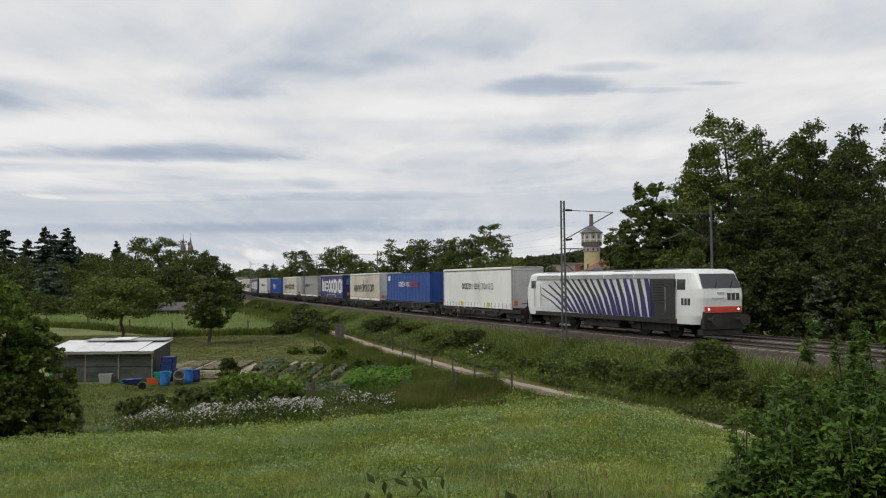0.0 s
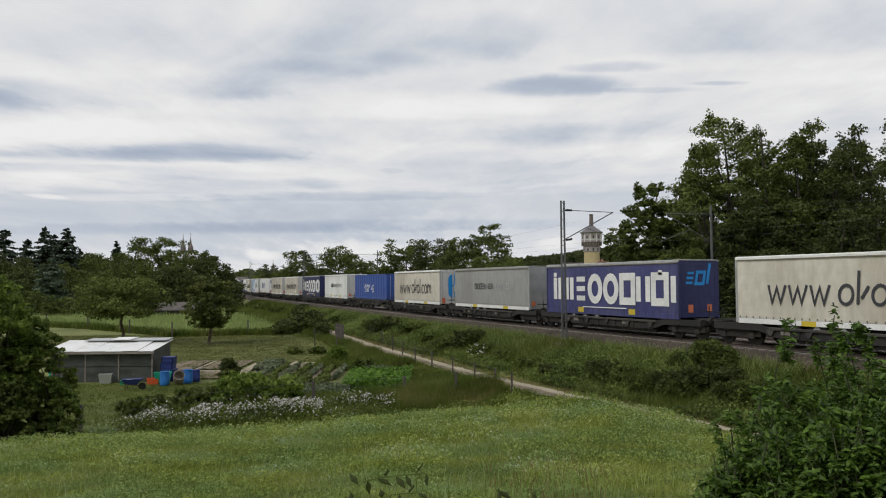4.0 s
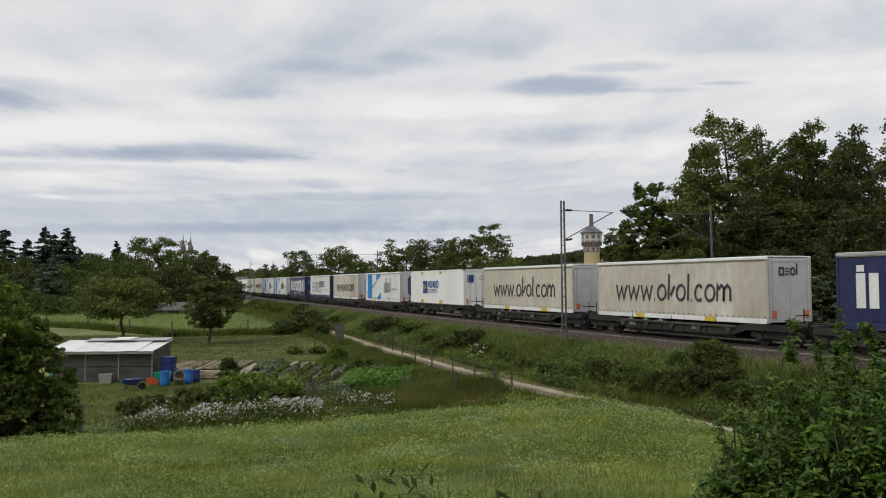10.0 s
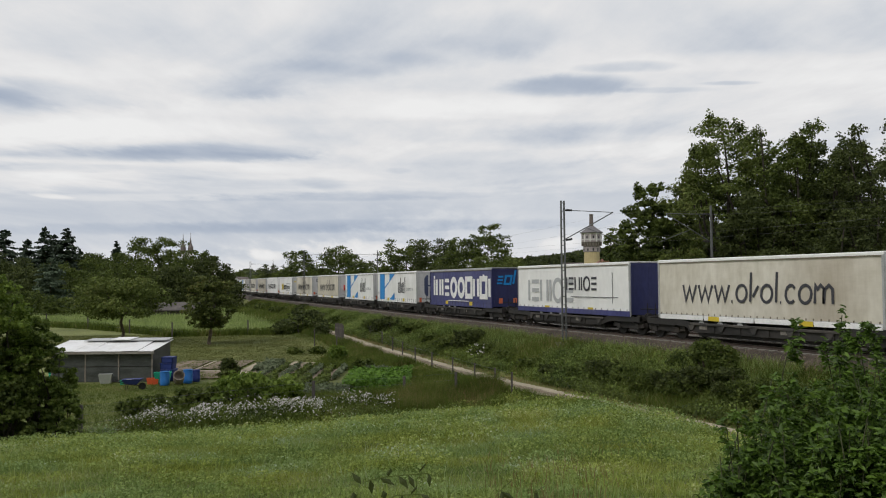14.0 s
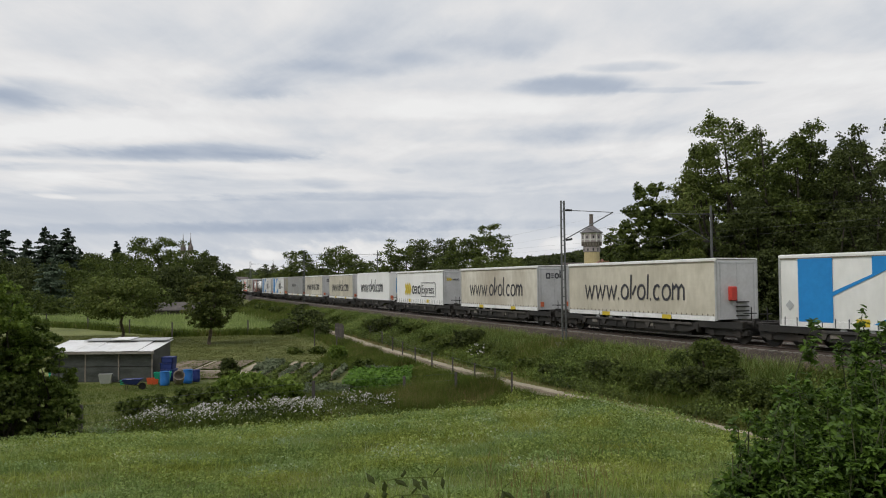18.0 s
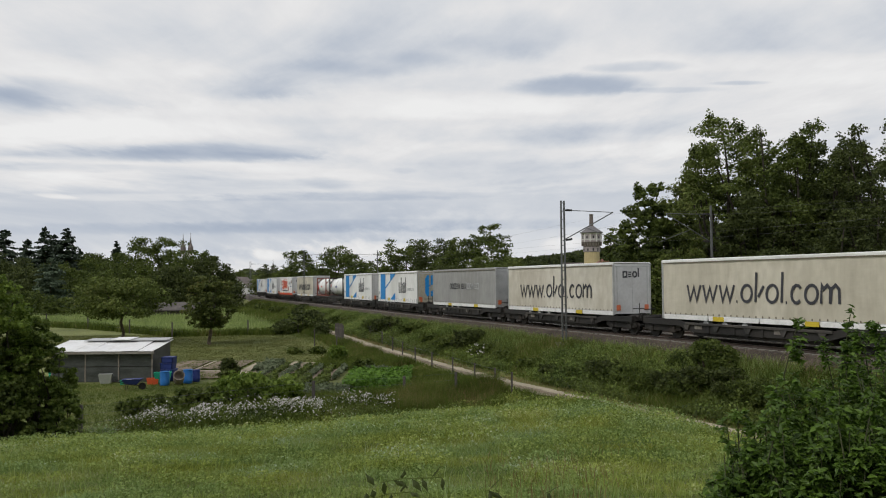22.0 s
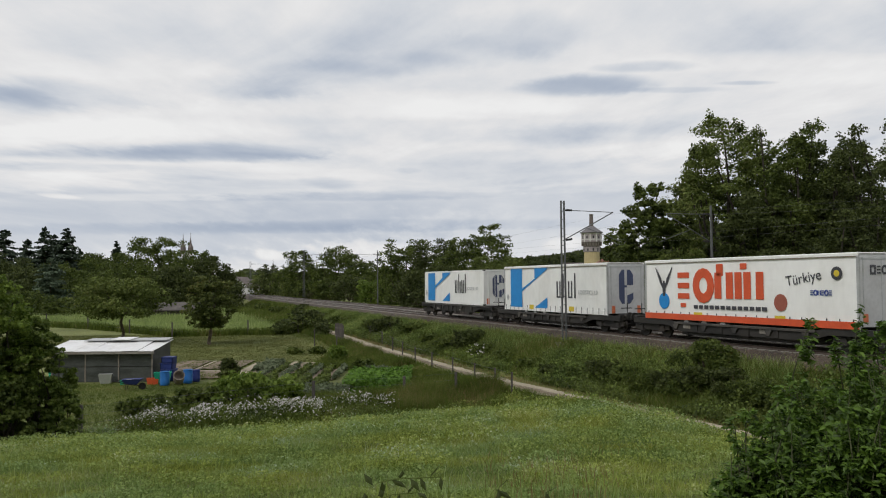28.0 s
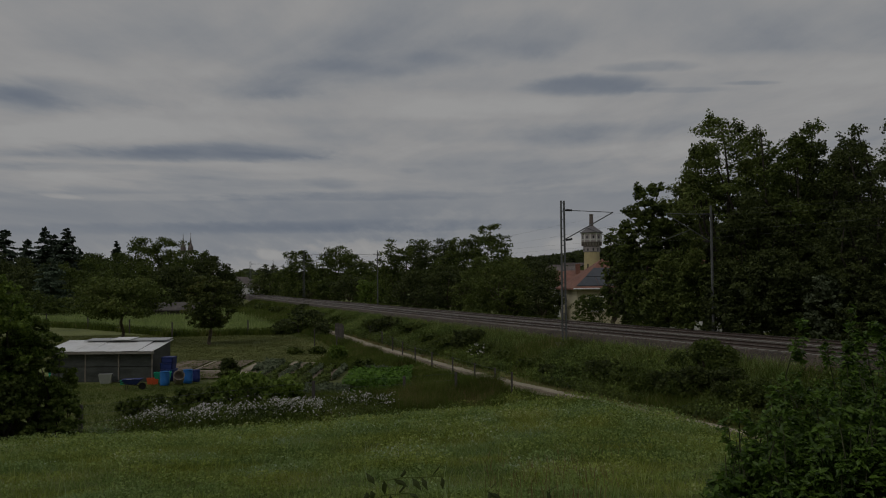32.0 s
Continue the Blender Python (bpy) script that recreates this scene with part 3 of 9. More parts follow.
    l.new(lower.outputs[0], fluff.inputs[2])
    # the streaks fade out far away
    fade = n.new("ShaderNodeMapRange")
    fade.inputs["From Min"].default_value, fade.inputs["From Max"].default_value = 1700.0, 3000.0
    fade.inputs["To Min"].default_value, fade.inputs["To Max"].default_value = 1.0, 0.25
    l.new(sepa.outputs["Y"], fade.inputs["Value"])
    off = n.new("ShaderNodeMath")
    off.operation = "SUBTRACT"
    off.inputs[1].default_value = 0.49
    l.new(fluff.outputs[0], off.inputs[0])
    soft = n.new("ShaderNodeMath")
    soft.operation = "MULTIPLY_ADD"
    soft.inputs[2].default_value = 0.49
    l.new(off.outputs[0], soft.inputs[0])
    l.new(fade.outputs["Result"], soft.inputs[1])
    l.new(soft.outputs[0], dens.inputs[0])
    l.new(total, dens.inputs[1])
    ramp = n.new("ShaderNodeValToRGB")
    e = ramp.color_ramp.elements
    e[0].position, e[0].color = 0.36, (0.93, 0.93, 0.93, 1)
    e[1].position, e[1].color = 0.92, (0.34, 0.41, 0.535, 1)
    for pos, c in ((0.47, (0.84, 0.84, 0.85, 1)), (0.57, (0.725, 0.75, 0.79, 1)), (0.72, (0.52, 0.575, 0.665, 1))):
        x = e.new(pos)
        x.color = c
    l.new(dens.outputs[0], ramp.inputs["Fac"])
    em = n.new("ShaderNodeEmission")
    em.inputs["Strength"].default_value = 0.905
    l.new(ramp.outputs["Color"], em.inputs["Color"])
    l.new(em.outputs["Emission"], n["Material Output"].inputs["Surface"])
    return m


CLOUD_BANDS = [
    (-633, 1299, 94, 117, 0.18), (-718, 1328, 70, 105, 0.15), (-559, 1870, 236, 125, 0.24), (-776, 1850, 194, 120, 0.17), (-473, 1940, 134, 75, 0.08),
    (-972, 2057, 170, 84, 0.14), (-343, 1250, 90, 74, 0.11), (-207, 1174, 110, 60, 0.09), (-108, 1128, 104, 60, 0.10), (-15, 1073, 100, 70, 0.09),
    (40, 1005, 66, 92, 0.12), (-54, 987, 154, 85, 0.02), (174, 1267, 89, 69, 0.29), (229, 1150, 62, 30, 0.20), (413, 1252, 41, 13, 0.16),
    (322, 1292, 71, 19, 0.10), (258, 1683, 212, 130, 0.12), (425, 1583, 162, 100, 0.07), (573, 1552, 148, 110, 0.05), (-373, 2438, 67, 152, 0.12),
    (-136, 2186, 30, 54, 0.08), (-345, 2801, 433, 134, 0.10), (-722, 2371, 234, 257, 0.07), (-1122, 2680, 181, 204, 0.06), (-1254, 3503, 887, 104, 0.07),
    (-313, 3490, 893, 105, 0.08), (-1394, 3280, 1311, 799, 0.15), (262, 3356, 1105, 696, 0.09), (907, 2611, 633, 952, 0.07), (386, 1000, 174, 116, 0.05),
    (-411, 1020, 240, 111, 0.06), (-152, 1395, 326, 101, -0.12), (-566, 1579, 303, 100, -0.09), (150, 1894, 372, 144, -0.08), (358, 1128, 160, 51, -0.08),
    (-429, 3901, 225, 130, -0.16), (-865, 4010, 80, 91, -0.16), (-1031, 2775, 272, 109, -0.10), (-1283, 2717, 50, 84, -0.16), (506, 3853, 90, 116, -0.14)]
prof_a = np.linspace(0, 1, 60)
cy = 420 + 4300 * prof_a
cz = np.where(cy < 3000, 300.0, 300 - 330 * np.clip((cy - 3000) / 1720, 0, 1) ** 1.5)
cxs = np.linspace(-4600, 4600, 40)
gx, gy = np.meshgrid(cxs, cy)
gz = np.repeat(cz[:, None], len(cxs), 1)
ci = (np.arange(59)[:, None] * 40 + np.arange(39)[None]).ravel()
M_cloud = cloud_material()
cloud_layer = from_arrays("cloud_layer", np.stack([gx.ravel(), gy.ravel(), gz.ravel()], 1), np.stack([ci, ci + 1, ci + 41, ci + 40], 1), M_cloud, smooth=True)
tagged(cloud_layer, "white and blue-grey streaked overcast cloud layer", "sky", kind="structure")

# ---- the train ----
L_BODY = 13.6


def wheelset(bm, x):
    for y in (0.75, -0.75):
        tube(bm, (x, y - 0.065, 0.46), (x, y + 0.065, 0.46), 0.46, seg=20)
    tube(bm, (x, -0.95, 0.46), (x, 0.95, 0.46), 0.09, seg=8)


def bogie(parent, x, name="bogie"):
    bm = bmesh.new()
    for y in (1.0, -1.0):
        slab(bm, [(x - 1.45, 0.42), (x - 1.45, 0.66), (x - 0.5, 0.62), (x - 0.35, 0.86), (x + 0.35, 0.86), (x + 0.5, 0.62), (x + 1.45, 0.66), (x + 1.45, 0.42),
                  (x + 0.6, 0.36), (x - 0.6, 0.36)], y - 0.06, y + 0.06)
        for k in (-0.9, 0.9):
            box(bm, x + k - 0.17, x + k + 0.17, y - 0.13, y + 0.13, 0.30, 0.62, 0.03)
            tube(bm, (x + k - 0.28, y, 0.40), (x + k - 0.28, y, 0.66), 0.07)
            tube(bm, (x + k + 0.28, y, 0.40), (x + k + 0.28, y, 0.66), 0.07)
    box(bm, x - 0.3, x + 0.3, -1.0, 1.0, 0.5, 0.84)
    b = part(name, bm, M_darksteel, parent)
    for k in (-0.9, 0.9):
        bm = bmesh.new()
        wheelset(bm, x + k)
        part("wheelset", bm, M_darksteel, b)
    return b


def wagon_proto(half, flat):
    """A low container or pocket wagon; origin at its middle on the rails, x forwards."""
    w = new("container_wagon")
    bm = bmesh.new()
    for y in (1.16, -1.16):
        if flat:
            pts = [(-half, 0.86), (-half, 1.12), (half, 1.12), (half, 0.86), (half - 2.6, 0.86), (half - 3.8, 0.56), (3.8 - half, 0.56), (2.6 - half, 0.86)]
        else:
            pts = [(-half, 0.72), (-half, 1.0), (2.9 - half, 1.0), (3.6 - half, 0.86), (half - 3.6, 0.86), (half - 2.9, 1.0), (half, 1.0), (half, 0.72), (half - 2.9, 0.70),
                   (half - 3.9, 0.42), (3.9 - half, 0.42), (2.9 - half, 0.70)]
        slab(bm, pts, y - 0.09, y + 0.09)
        for k in np.arange(-half + 3.4, half - 3.0, 1.75):
            box(bm, k - 0.05, k + 0.05, y - 0.14, y + 0.14, 0.58 if flat else 0.46, 1.06 if flat else 0.84)
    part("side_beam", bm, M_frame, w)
    top, cut = (1.12, 0.10) if flat else (0.90, 0.13)
    for y in (1.29, -1.29):
        reach = half - (0.25 if flat else 3.5)
        part("sill", bm_box(-reach, reach, y - 0.05, y + 0.05, top - cut, top - 0.005, bevel=0.02), M_sill, w, "dusty upper sill, painted lighter grey as if lit")
    for k in np.arange(-half + 3.6, half - 3.2, 2.1):
        bm = bmesh.new()
        slab(bm, [(k - 0.22, top - cut), (k - 0.07, top - 0.38), (k + 0.07, top - 0.38), (k + 0.22, top - cut)], -1.33, -1.22)
        part("bracket", bm, M_sill, w)
    bm = bmesh.new()
    for k, wd in ((-half * 0.30, 0.9), (half * 0.05, 0.55), (half * 0.36, 1.1)):
        box(bm, k - wd / 2, k + wd / 2, -1.24, -0.9, 0.36, 0.62, 0.04)
    tube(bm, (-half * 0.15, -1.12, 0.45), (half * 0.25, -1.12, 0.45), 0.035)
    part("brake_gear", bm, M_darksteel, w)
    bm = bmesh.new()
    box(bm, -half, half, -0.28, 0.28, 0.72, 1.04)
    for k in (-half + 0.12, half - 0.12):
        box(bm, k - 0.12, k + 0.12, -1.22, 1.22, 0.75, 1.08, 0.02)
    for k in np.linspace(-half + 2, half - 2, 7):
        box(bm, k - 0.08, k + 0.08, -1.1, 1.1, 0.6, 0.9)
    if not flat:
        # infill box that supplies the darkness low between the bogies
        box(bm, 3.8 - half, half - 3.8, -1.05, 1.05, 0.24, 0.5)
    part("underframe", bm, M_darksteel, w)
    for k in (1, -1):
        bogie(w, k * (half - 1.35))
        for y in (0.87, -0.87):
            bm = bmesh.new()
            tube(bm, (k * half, y, 1.0), (k * (half + 0.42), y, 1.0), 0.09)
            tube(bm, (k * (half + 0.42), y, 1.0), (k * (half + 0.47), y, 1.0), 0.23, seg=14)
            part("buffer", bm, M_darksteel, w)
        bm = bmesh.new()
        tube(bm, (k * half, -0.7, 1.0), (k * half, -0.7, 1.75), 0.025)
        tube(bm, (k * half, -1.15, 1.45), (k * half, -0.4, 1.45), 0.025)
        part("handrail", bm, M_frame, w)
    bm = bmesh.new()
    for k in (-half * 0.45, half * 0.2):
        box(bm, k - 0.26, k + 0.26, -1.272, -1.252, 0.66 if flat else 0.58, 0.76)
    part("data_plate", bm, M_sleeper, w, "small pale plates with illegible print")
    return w


def end_graphic(body, style, hx, zb, zt):
    """What the front face carries: panels, marks and reflectors."""
    x0, x1 = hx + 0.012, hx + 0.018
    if style in ("e_dark", "e_blue"):
        ink = M_stripe if style == "e_blue" else M_steelblue
        for pts in ([(-0.50, zb + 0.95), (-0.50, zt - 0.72), (-0.30, zt - 0.42), (-0.12, zt - 0.42), (-0.12, zb + 0.66), (-0.30, zb + 0.66)],
                    [(0.06, zt - 0.42), (0.26, zt - 0.42), (0.48, zt - 0.72), (0.48, zb + 1.75), (0.06, zb + 1.75)],
                    [(0.06, zb + 0.66), (0.26, zb + 0.66), (0.48, zb + 0.95), (0.48, zb + 1.30), (0.06, zb + 1.15)],
                    [(-0.11, zb + 1.62), (0.05, zb + 1.62), (0.05, zb + 1.74), (-0.11, zb + 1.74)]):
            part("end_mark", slab(bmesh.new(), pts, x0, x1, "yz"), ink, body, "upright blue bar of a printed shape")
        for y in (-1.0, 0.75):
            part("end_plate", bm_box(x0, x1, y, y + 0.22, zb + 0.12, zb + 0.55), M_orange, body, "orange-red reflecting plate")
    if style == "mark":
        bm = bmesh.new()
        mark(bm, "beol", -0.62, zt - 0.85, 0.3, 0.09, x0, x1, plane="yz")
        part("end_mark", bm, M_inkdark, body, "dark printed mark")
    if style == "netlog":
        part("end_mark", bm_box(x0, x1, -0.95, -0.35, zt - 1.05, zt - 0.45), M_inkblue, body, "square blue printed mark")
        for y in (-1.0, 0.45, 0.8):
            part("end_plate", bm_box(x0, x1, y, y + 0.24, zb + 0.15, zb + 0.6), M_orange, body, "orange-red reflecting plate")
        for k in range(3):
            part("end_mark", bm_box(x0, x1, 0.15, 0.85 - 0.1 * k, zt - 0.55 - 0.16 * k, zt - 0.49 - 0.16 * k), M_inkgrey, body, "thin grey line of print")
    if style == "sarp":
        bm = bmesh.new()
        for k in range(3):
            stroke(bm, [(-0.95 + k * 0.16, zt - 0.95), (-0.85 + k * 0.16, zt - 0.83), (-0.95 + k * 0.16, zt - 0.71)], 0.1, x0, x1, "yz")
        part("end_mark", bm, M_yellow, body, "small yellow chevrons")
        bm = bmesh.new()
        mark(bm, "eoeo", -0.4, zt - 0.92, 0.14, 0.04, x0, x1, plane="yz")
        part("end_mark", bm, M_inkdark, body)
    if style == "blue_marks":
        bm = bmesh.new()
        mark(bm, "ebl", -0.85, zt - 1.25, 0.6, 0.16, x0, x1, plane="yz", lean=0.2)
        part("end_mark", bm, M_stripe, body, "slanting bright blue printed mark")
        bm = bmesh.new()
        for k in (-0.7, 0.5):
            box(bm, x0, x1, k, k + 0.3, zb + 0.35, zb + 0.75)
        part("end_plate", bm, M_orange, body)
    if style in ("mark", "e_blue", "plain", "unit"):
        for y in (-1.1, 0.82):
            part("reflector", bm_box(x0, x1 + 0.02, y, y + 0.26, zb + 0.3, zb + 0.62), M_orange, body, "red-orange reflector plate")
    if style == "unit":
        part("cooling_unit", bm_box(hx + 0.01, hx + 0.3, -0.35, 0.3, zb + 1.1, zb + 1.85, bevel=0.05), M_tyre, body, "black box on the headboard")
        bm = bmesh.new()
        for z in np.arange(zb + 0.25, zb + 1.0, 0.22):
            box(bm, hx + 0.01, hx + 0.18, -0.5, 0.35, z, z + 0.06)
        part("step", bm, M_darksteel, body)
    if style == "red_box":
        part("fire_extinguisher_box", bm_box(hx + 0.01, hx + 0.25, -0.6, -0.2, zb + 1.0, zb + 1.7, bevel=0.04), M_inkred, body, "red box on the headboard")
        bm = bmesh.new()
        for z in np.arange(zb + 0.25, zb + 0.95, 0.22):
            box(bm, hx + 0.01, hx + 0.15, -0.1, 0.6, z, z + 0.06)
        part("step", bm, M_darksteel, body)


def side_graphic(body, style, hx, zb, zt):
    """The print on the side that faces the camera (-y)."""
    lo, hi = -1.288, -1.279
    top = zt - 0.14
    if style == "web":
        bm = bmesh.new()
        mark(bm, "vvv.ol/ol.com", -4.85, zb + 1.0, 0.77, 0.13, lo, hi, gap=0.245, lean=0.07)
        part("lettering", bm, M_inkdark, body, "dark hand-drawn printed mark")
    elif style == "combi":
        bm = bmesh.new()
        mark(bm, "ipieoobpbi", -5.75, zb + 0.86, 1.38, 0.42, lo, hi, gap=0.36)
        for x in (-5.85, 5.1):
            box(bm, x, x + 0.34, lo, hi, zb + 2.30, zb + 2.56)
        box(bm, -2.4, 2.2, lo, hi, zb + 0.42, zb + 0.48)
        part("lettering", bm, M_inkwhite, body, "broad white block-shaped printed mark")
    elif style in ("lettered", "lettered_blue"):
        bm = bmesh.new()
        k = 0.42
        x = mark(bm, "oobep iep", -2.6, zb + 1.45, k, 0.08, lo, hi, gap=0.3)
        part("lettering", bm, M_inkwhite if style == "lettered_blue" else M_inkdark, body, "thin printed mark in two colours")
        bm = bmesh.new()
        box(bm, x + 0.05, x + 0.11, lo, hi, zb + 1.3, zb + 2.05)
        mark(bm, "boipeb", x + 0.35, zb + 1.45, k, 0.08, lo, hi, gap=0.3)
        part("lettering", bm, M_inkred if style == "lettered_blue" else M_inkgrey, body)
        if style == "lettered_blue":
            part("placard", bm_box(-6.3, -5.5, lo, hi, zt - 0.75, zt - 0.25), M_inkwhite, body, "white placard with a small print")
    elif style == "stripes":
        x0, x1, x2, x3 = -5.75, -4.0, -2.15, -0.4
        bm = bmesh.new()
        slab(bm, [(x0, zb + 0.22), (x0, top), (x1, top), (x1, zb + 0.22)], lo, hi)
        part("stripe", bm, M_stripe, body, "bright blue printed band")
        bm = bmesh.new()
        slab(bm, [(x1, zb + 1.32), (x1, zb + 1.5), (x2, zb + 2.2), (x2, top), (x3, top), (x3, top - 0.12)], lo, hi)
        part("stripe", bm, M_stripe, body, "bright blue printed diagonal")
        bm = bmesh.new()
        slab(bm, [(x2, zb + 0.22), (x3, zb + 0.95), (x3, zb + 0.22)], lo, hi)
        part("stripe", bm, M_stripe, body)
        bm = bmesh.new()
        for x, w_, h_ in ((0.85, 0.16, 1.05), (1.22, 0.13, 1.05), (1.60, 0.16, 1.55), (1.94, 0.13, 0.95), (2.30, 0.16, 1.05), (2.68, 0.13, 1.05), (3.05, 0.16, 1.55)):
            box(bm, x, x + w_, lo, hi, zb + 0.95, zb + 0.95 + h_)
        for x in (0.85, 2.30):
            box(bm, x, x + 0.51, lo, hi, zb + 0.95, zb + 1.05)
        part("lettering", bm, M_inkdark, body, "tall dark printed mark")
        words("LOGISTICS 4.0", 0.35, Matrix.Translation((3.55, lo, zb + 1.2)) @ pose(0, 0, 0, 90), M_inkgrey, body)
        bm = bmesh.new()
        slab(bm, [(-6.45, zb + 0.9), (-6.22, zb + 1.13), (-5.99, zb + 0.9), (-6.22, zb + 0.67)], lo, hi)
        part("hazard_plate", bm, M_inkgrey, body)
    elif style == "netlog":
        bm = bmesh.new()
        box(bm, -3.2, -2.0, lo, hi, zb + 1.0, zb + 2.1)
        mark(bm, "pepieo", -1.7, zb + 1.52, 0.56, 0.12, lo, hi, gap=0.2)
        part("lettering", bm, M_inkblue, body, "square blue mark with a short printed line")
        bm = bmesh.new()
        for k in range(3):
            stroke(bm, [(-2.72 - 0.14 * k, zb + 1.75 + 0.05 * k), (-2.80 - 0.16 * k, zb + 1.55), (-2.72 - 0.14 * k, zb + 1.35 - 0.05 * k)], 0.06, lo - 0.006, hi)
        tube(bm, (-2.4, hi, zb + 1.55), (-2.4, lo - 0.006, zb + 1.55), 0.12, seg=12)
        part("emblem", bm, M_yellow, body, "small yellow arcs")
        bm = bmesh.new()
        for x in (-3.7, 1.2):
            box(bm, x, x + 0.55, lo - 0.01, hi, zb + 2.72, zb + 2.92)
            box(bm, x + 0.05, x + 0.65, lo - 0.03, hi, zb + 0.0, zb + 0.42)
        part("lifting_plate", bm, M_yellow, body, "yellow lifting marks")
        words("LOGISTICS", 0.48, Matrix.Translation((-1.7, lo, zb + 1.02)) @ pose(0, 0, 0, 90), M_inkblue, body)
    elif style == "tir":
        bm = bmesh.new()
        mark(bm, "iepioe", -5.2, zb + 0.72, 1.40, 0.26, lo, hi, gap=0.22)
        part("lettering", bm, M_inkgrey, body, "large pale grey printed mark")
        bm = bmesh.new()
        mark(bm, "iepioe", -0.1, zb + 1.45, 0.80, 0.13, lo - 0.004, hi, gap=0.25)
        box(bm, 0.4, 5.6, lo, hi, zb + 1.02, zb + 1.06)
        box(bm, 5.05, 5.09, lo, hi, zb + 0.7, zb + 2.5)
        part("lettering", bm, M_inkdark, body)
        part("lower_band", bm_box(-hx + 0.02, hx - 0.02, lo - 0.012, hi, zb, zb + 0.30), M_purple, body, "violet-blue lower band")
    elif style == "sarp":
        bm = bmesh.new()
        for k in range(3):
            stroke(bm, [(-3.9 + k * 0.62, zb + 0.85), (-3.55 + k * 0.62, zb + 1.35), (-3.9 + k * 0.62, zb + 1.85)], 0.44, lo, hi)
        part("lettering", bm, M_yellow, body, "three yellow chevrons")
        bm = bmesh.new()
        mark(bm, "oepo", -1.75, zb + 0.95, 0.68, 0.17, lo, hi, gap=0.16)
        part("lettering", bm, M_inkdark, body)
        bm = bmesh.new()
        stroke(bm, [(0.85, zb + 0.7), (0.85, zb + 1.95), (4.75, zb + 1.95), (4.75, zb + 0.7), (0.85, zb + 0.7)], 0.06, lo, hi)
        part("lettering", bm, M_inkdark, body, "thin dark frame round a word")
        words("Express", 1.12, Matrix.Translation((1.0, lo, zb + 0.98)) @ pose(0, 0, 0, 90), M_inkdark, body, 0.96)
    elif style == "box45":
        words("CONTAINER", 0.55, Matrix.Translation((-2.3, lo - 0.05, zb + 1.25)) @ pose(0, 0, 0, 90), M_inkwhite, body, 0.85)
        words("LEASING", 0.55, Matrix.Translation((-1.9, lo - 0.05, zb + 0.8)) @ pose(0, 0, 0, 90), M_inkwhite, body, 0.85)
        words("45", 1.2, Matrix.Translation((0.9, lo - 0.05, zb + 0.75)) @ pose(0, 0, 0, 90), M_inkwhite, body, 0.9)
    elif style == "redmark":
        bm = bmesh.new()
        mark(bm, "eopip", -4.1, zb + 1.12, 1.25, 0.46, lo, hi, gap=0.40)
        box(bm, 0.33, 0.74, lo, hi, zb + 2.50, zb + 2.78)
        box(bm, -1.27, -0.81, lo, hi, zb + 2.2, zb + 2.78)
        box(bm, -3.9, -3.5, lo, hi, zb + 0.66, zb + 0.86)
        part("lettering", bm, M_inkorange, body, "broad orange-red printed mark")
        bm = bmesh.new()
        box(bm, -hx + 0.02, hx - 0.02, lo - 0.012, hi, zb + 0.0, zb + 0.30)
        part("lower_band", bm, M_inkorange, body, "orange-red lower band")
        bm = bmesh.new()
        tube(bm, (2.75, hi, zb + 1.0), (2.75, lo, zb + 1.0), 0.38, seg=16)
        part("emblem", bm, plain("brown_red_print", (0.32, 0.09, 0.06), 0.55), body)
        bm = bmesh.new()
        for sx in (-1, 1):
            # a raised wing of five feathers on each side of a narrow body
            for q in range(5):
                x0, z0 = -5.2 + sx * (0.10 + 0.035 * q), zb + 1.62 + 0.05 * q
                x1, z1 = -5.2 + sx * (0.28 + 0.095 * q), zb + 2.18 + 0.125 * q
                slab(bm, [(x0 - 0.05, z0), (x0 + 0.05, z0), (x1 + 0.035, z1), (x1 - 0.035, z1)], lo - 0.001 * q, hi)
        slab(bm, [(-5.28, zb + 1.2), (-5.12, zb + 1.2), (-5.06, zb + 1.75), (-5.14, zb + 2.0), (-5.26, zb + 2.0), (-5.34, zb + 1.75)], lo - 0.006, hi)
        words("T\u00fcrkiye", 0.62, Matrix.Translation((3.1, lo, zb + 1.72)) @ pose(0, 0, 0, 90) @ pose(0, 0, 0, 0, 0, 9), M_inkdark, body)
        tube(bm, (5.75, hi, zb + 2.25), (5.75, lo, zb + 2.25), 0.28, seg=14)
        part("emblem", bm, M_inkdark, body, "dark spread-winged emblem and small dark prints")
        bm = bmesh.new()
        tube(bm, (5.75, hi, zb + 2.25), (5.75, lo - 0.004, zb + 2.25), 0.14, seg=12)
        part("emblem", bm, M_yellow, body)
        bm = bmesh.new()
        for k in range(13):
            box(bm, -2.9 + k * 0.38, -2.62 + k * 0.38, lo - 0.004, hi, zb + 0.60, zb + 0.78)
        part("lettering", bm, M_inkdark, body, "thin dark printed line")
        bm = bmesh.new()
        tube(bm, (-5.2, hi, zb + 0.95), (-5.2, lo, zb + 0.95), 0.42, seg=20)
        part("emblem", bm, M_stripe, body, "round blue emblem")
        bm = bmesh.new()
        mark(bm, "eopeoe", 4.4, zb + 1.35, 0.2, 0.06, lo, hi, gap=0.2)
        part("lettering", bm, M_inkblue, body)


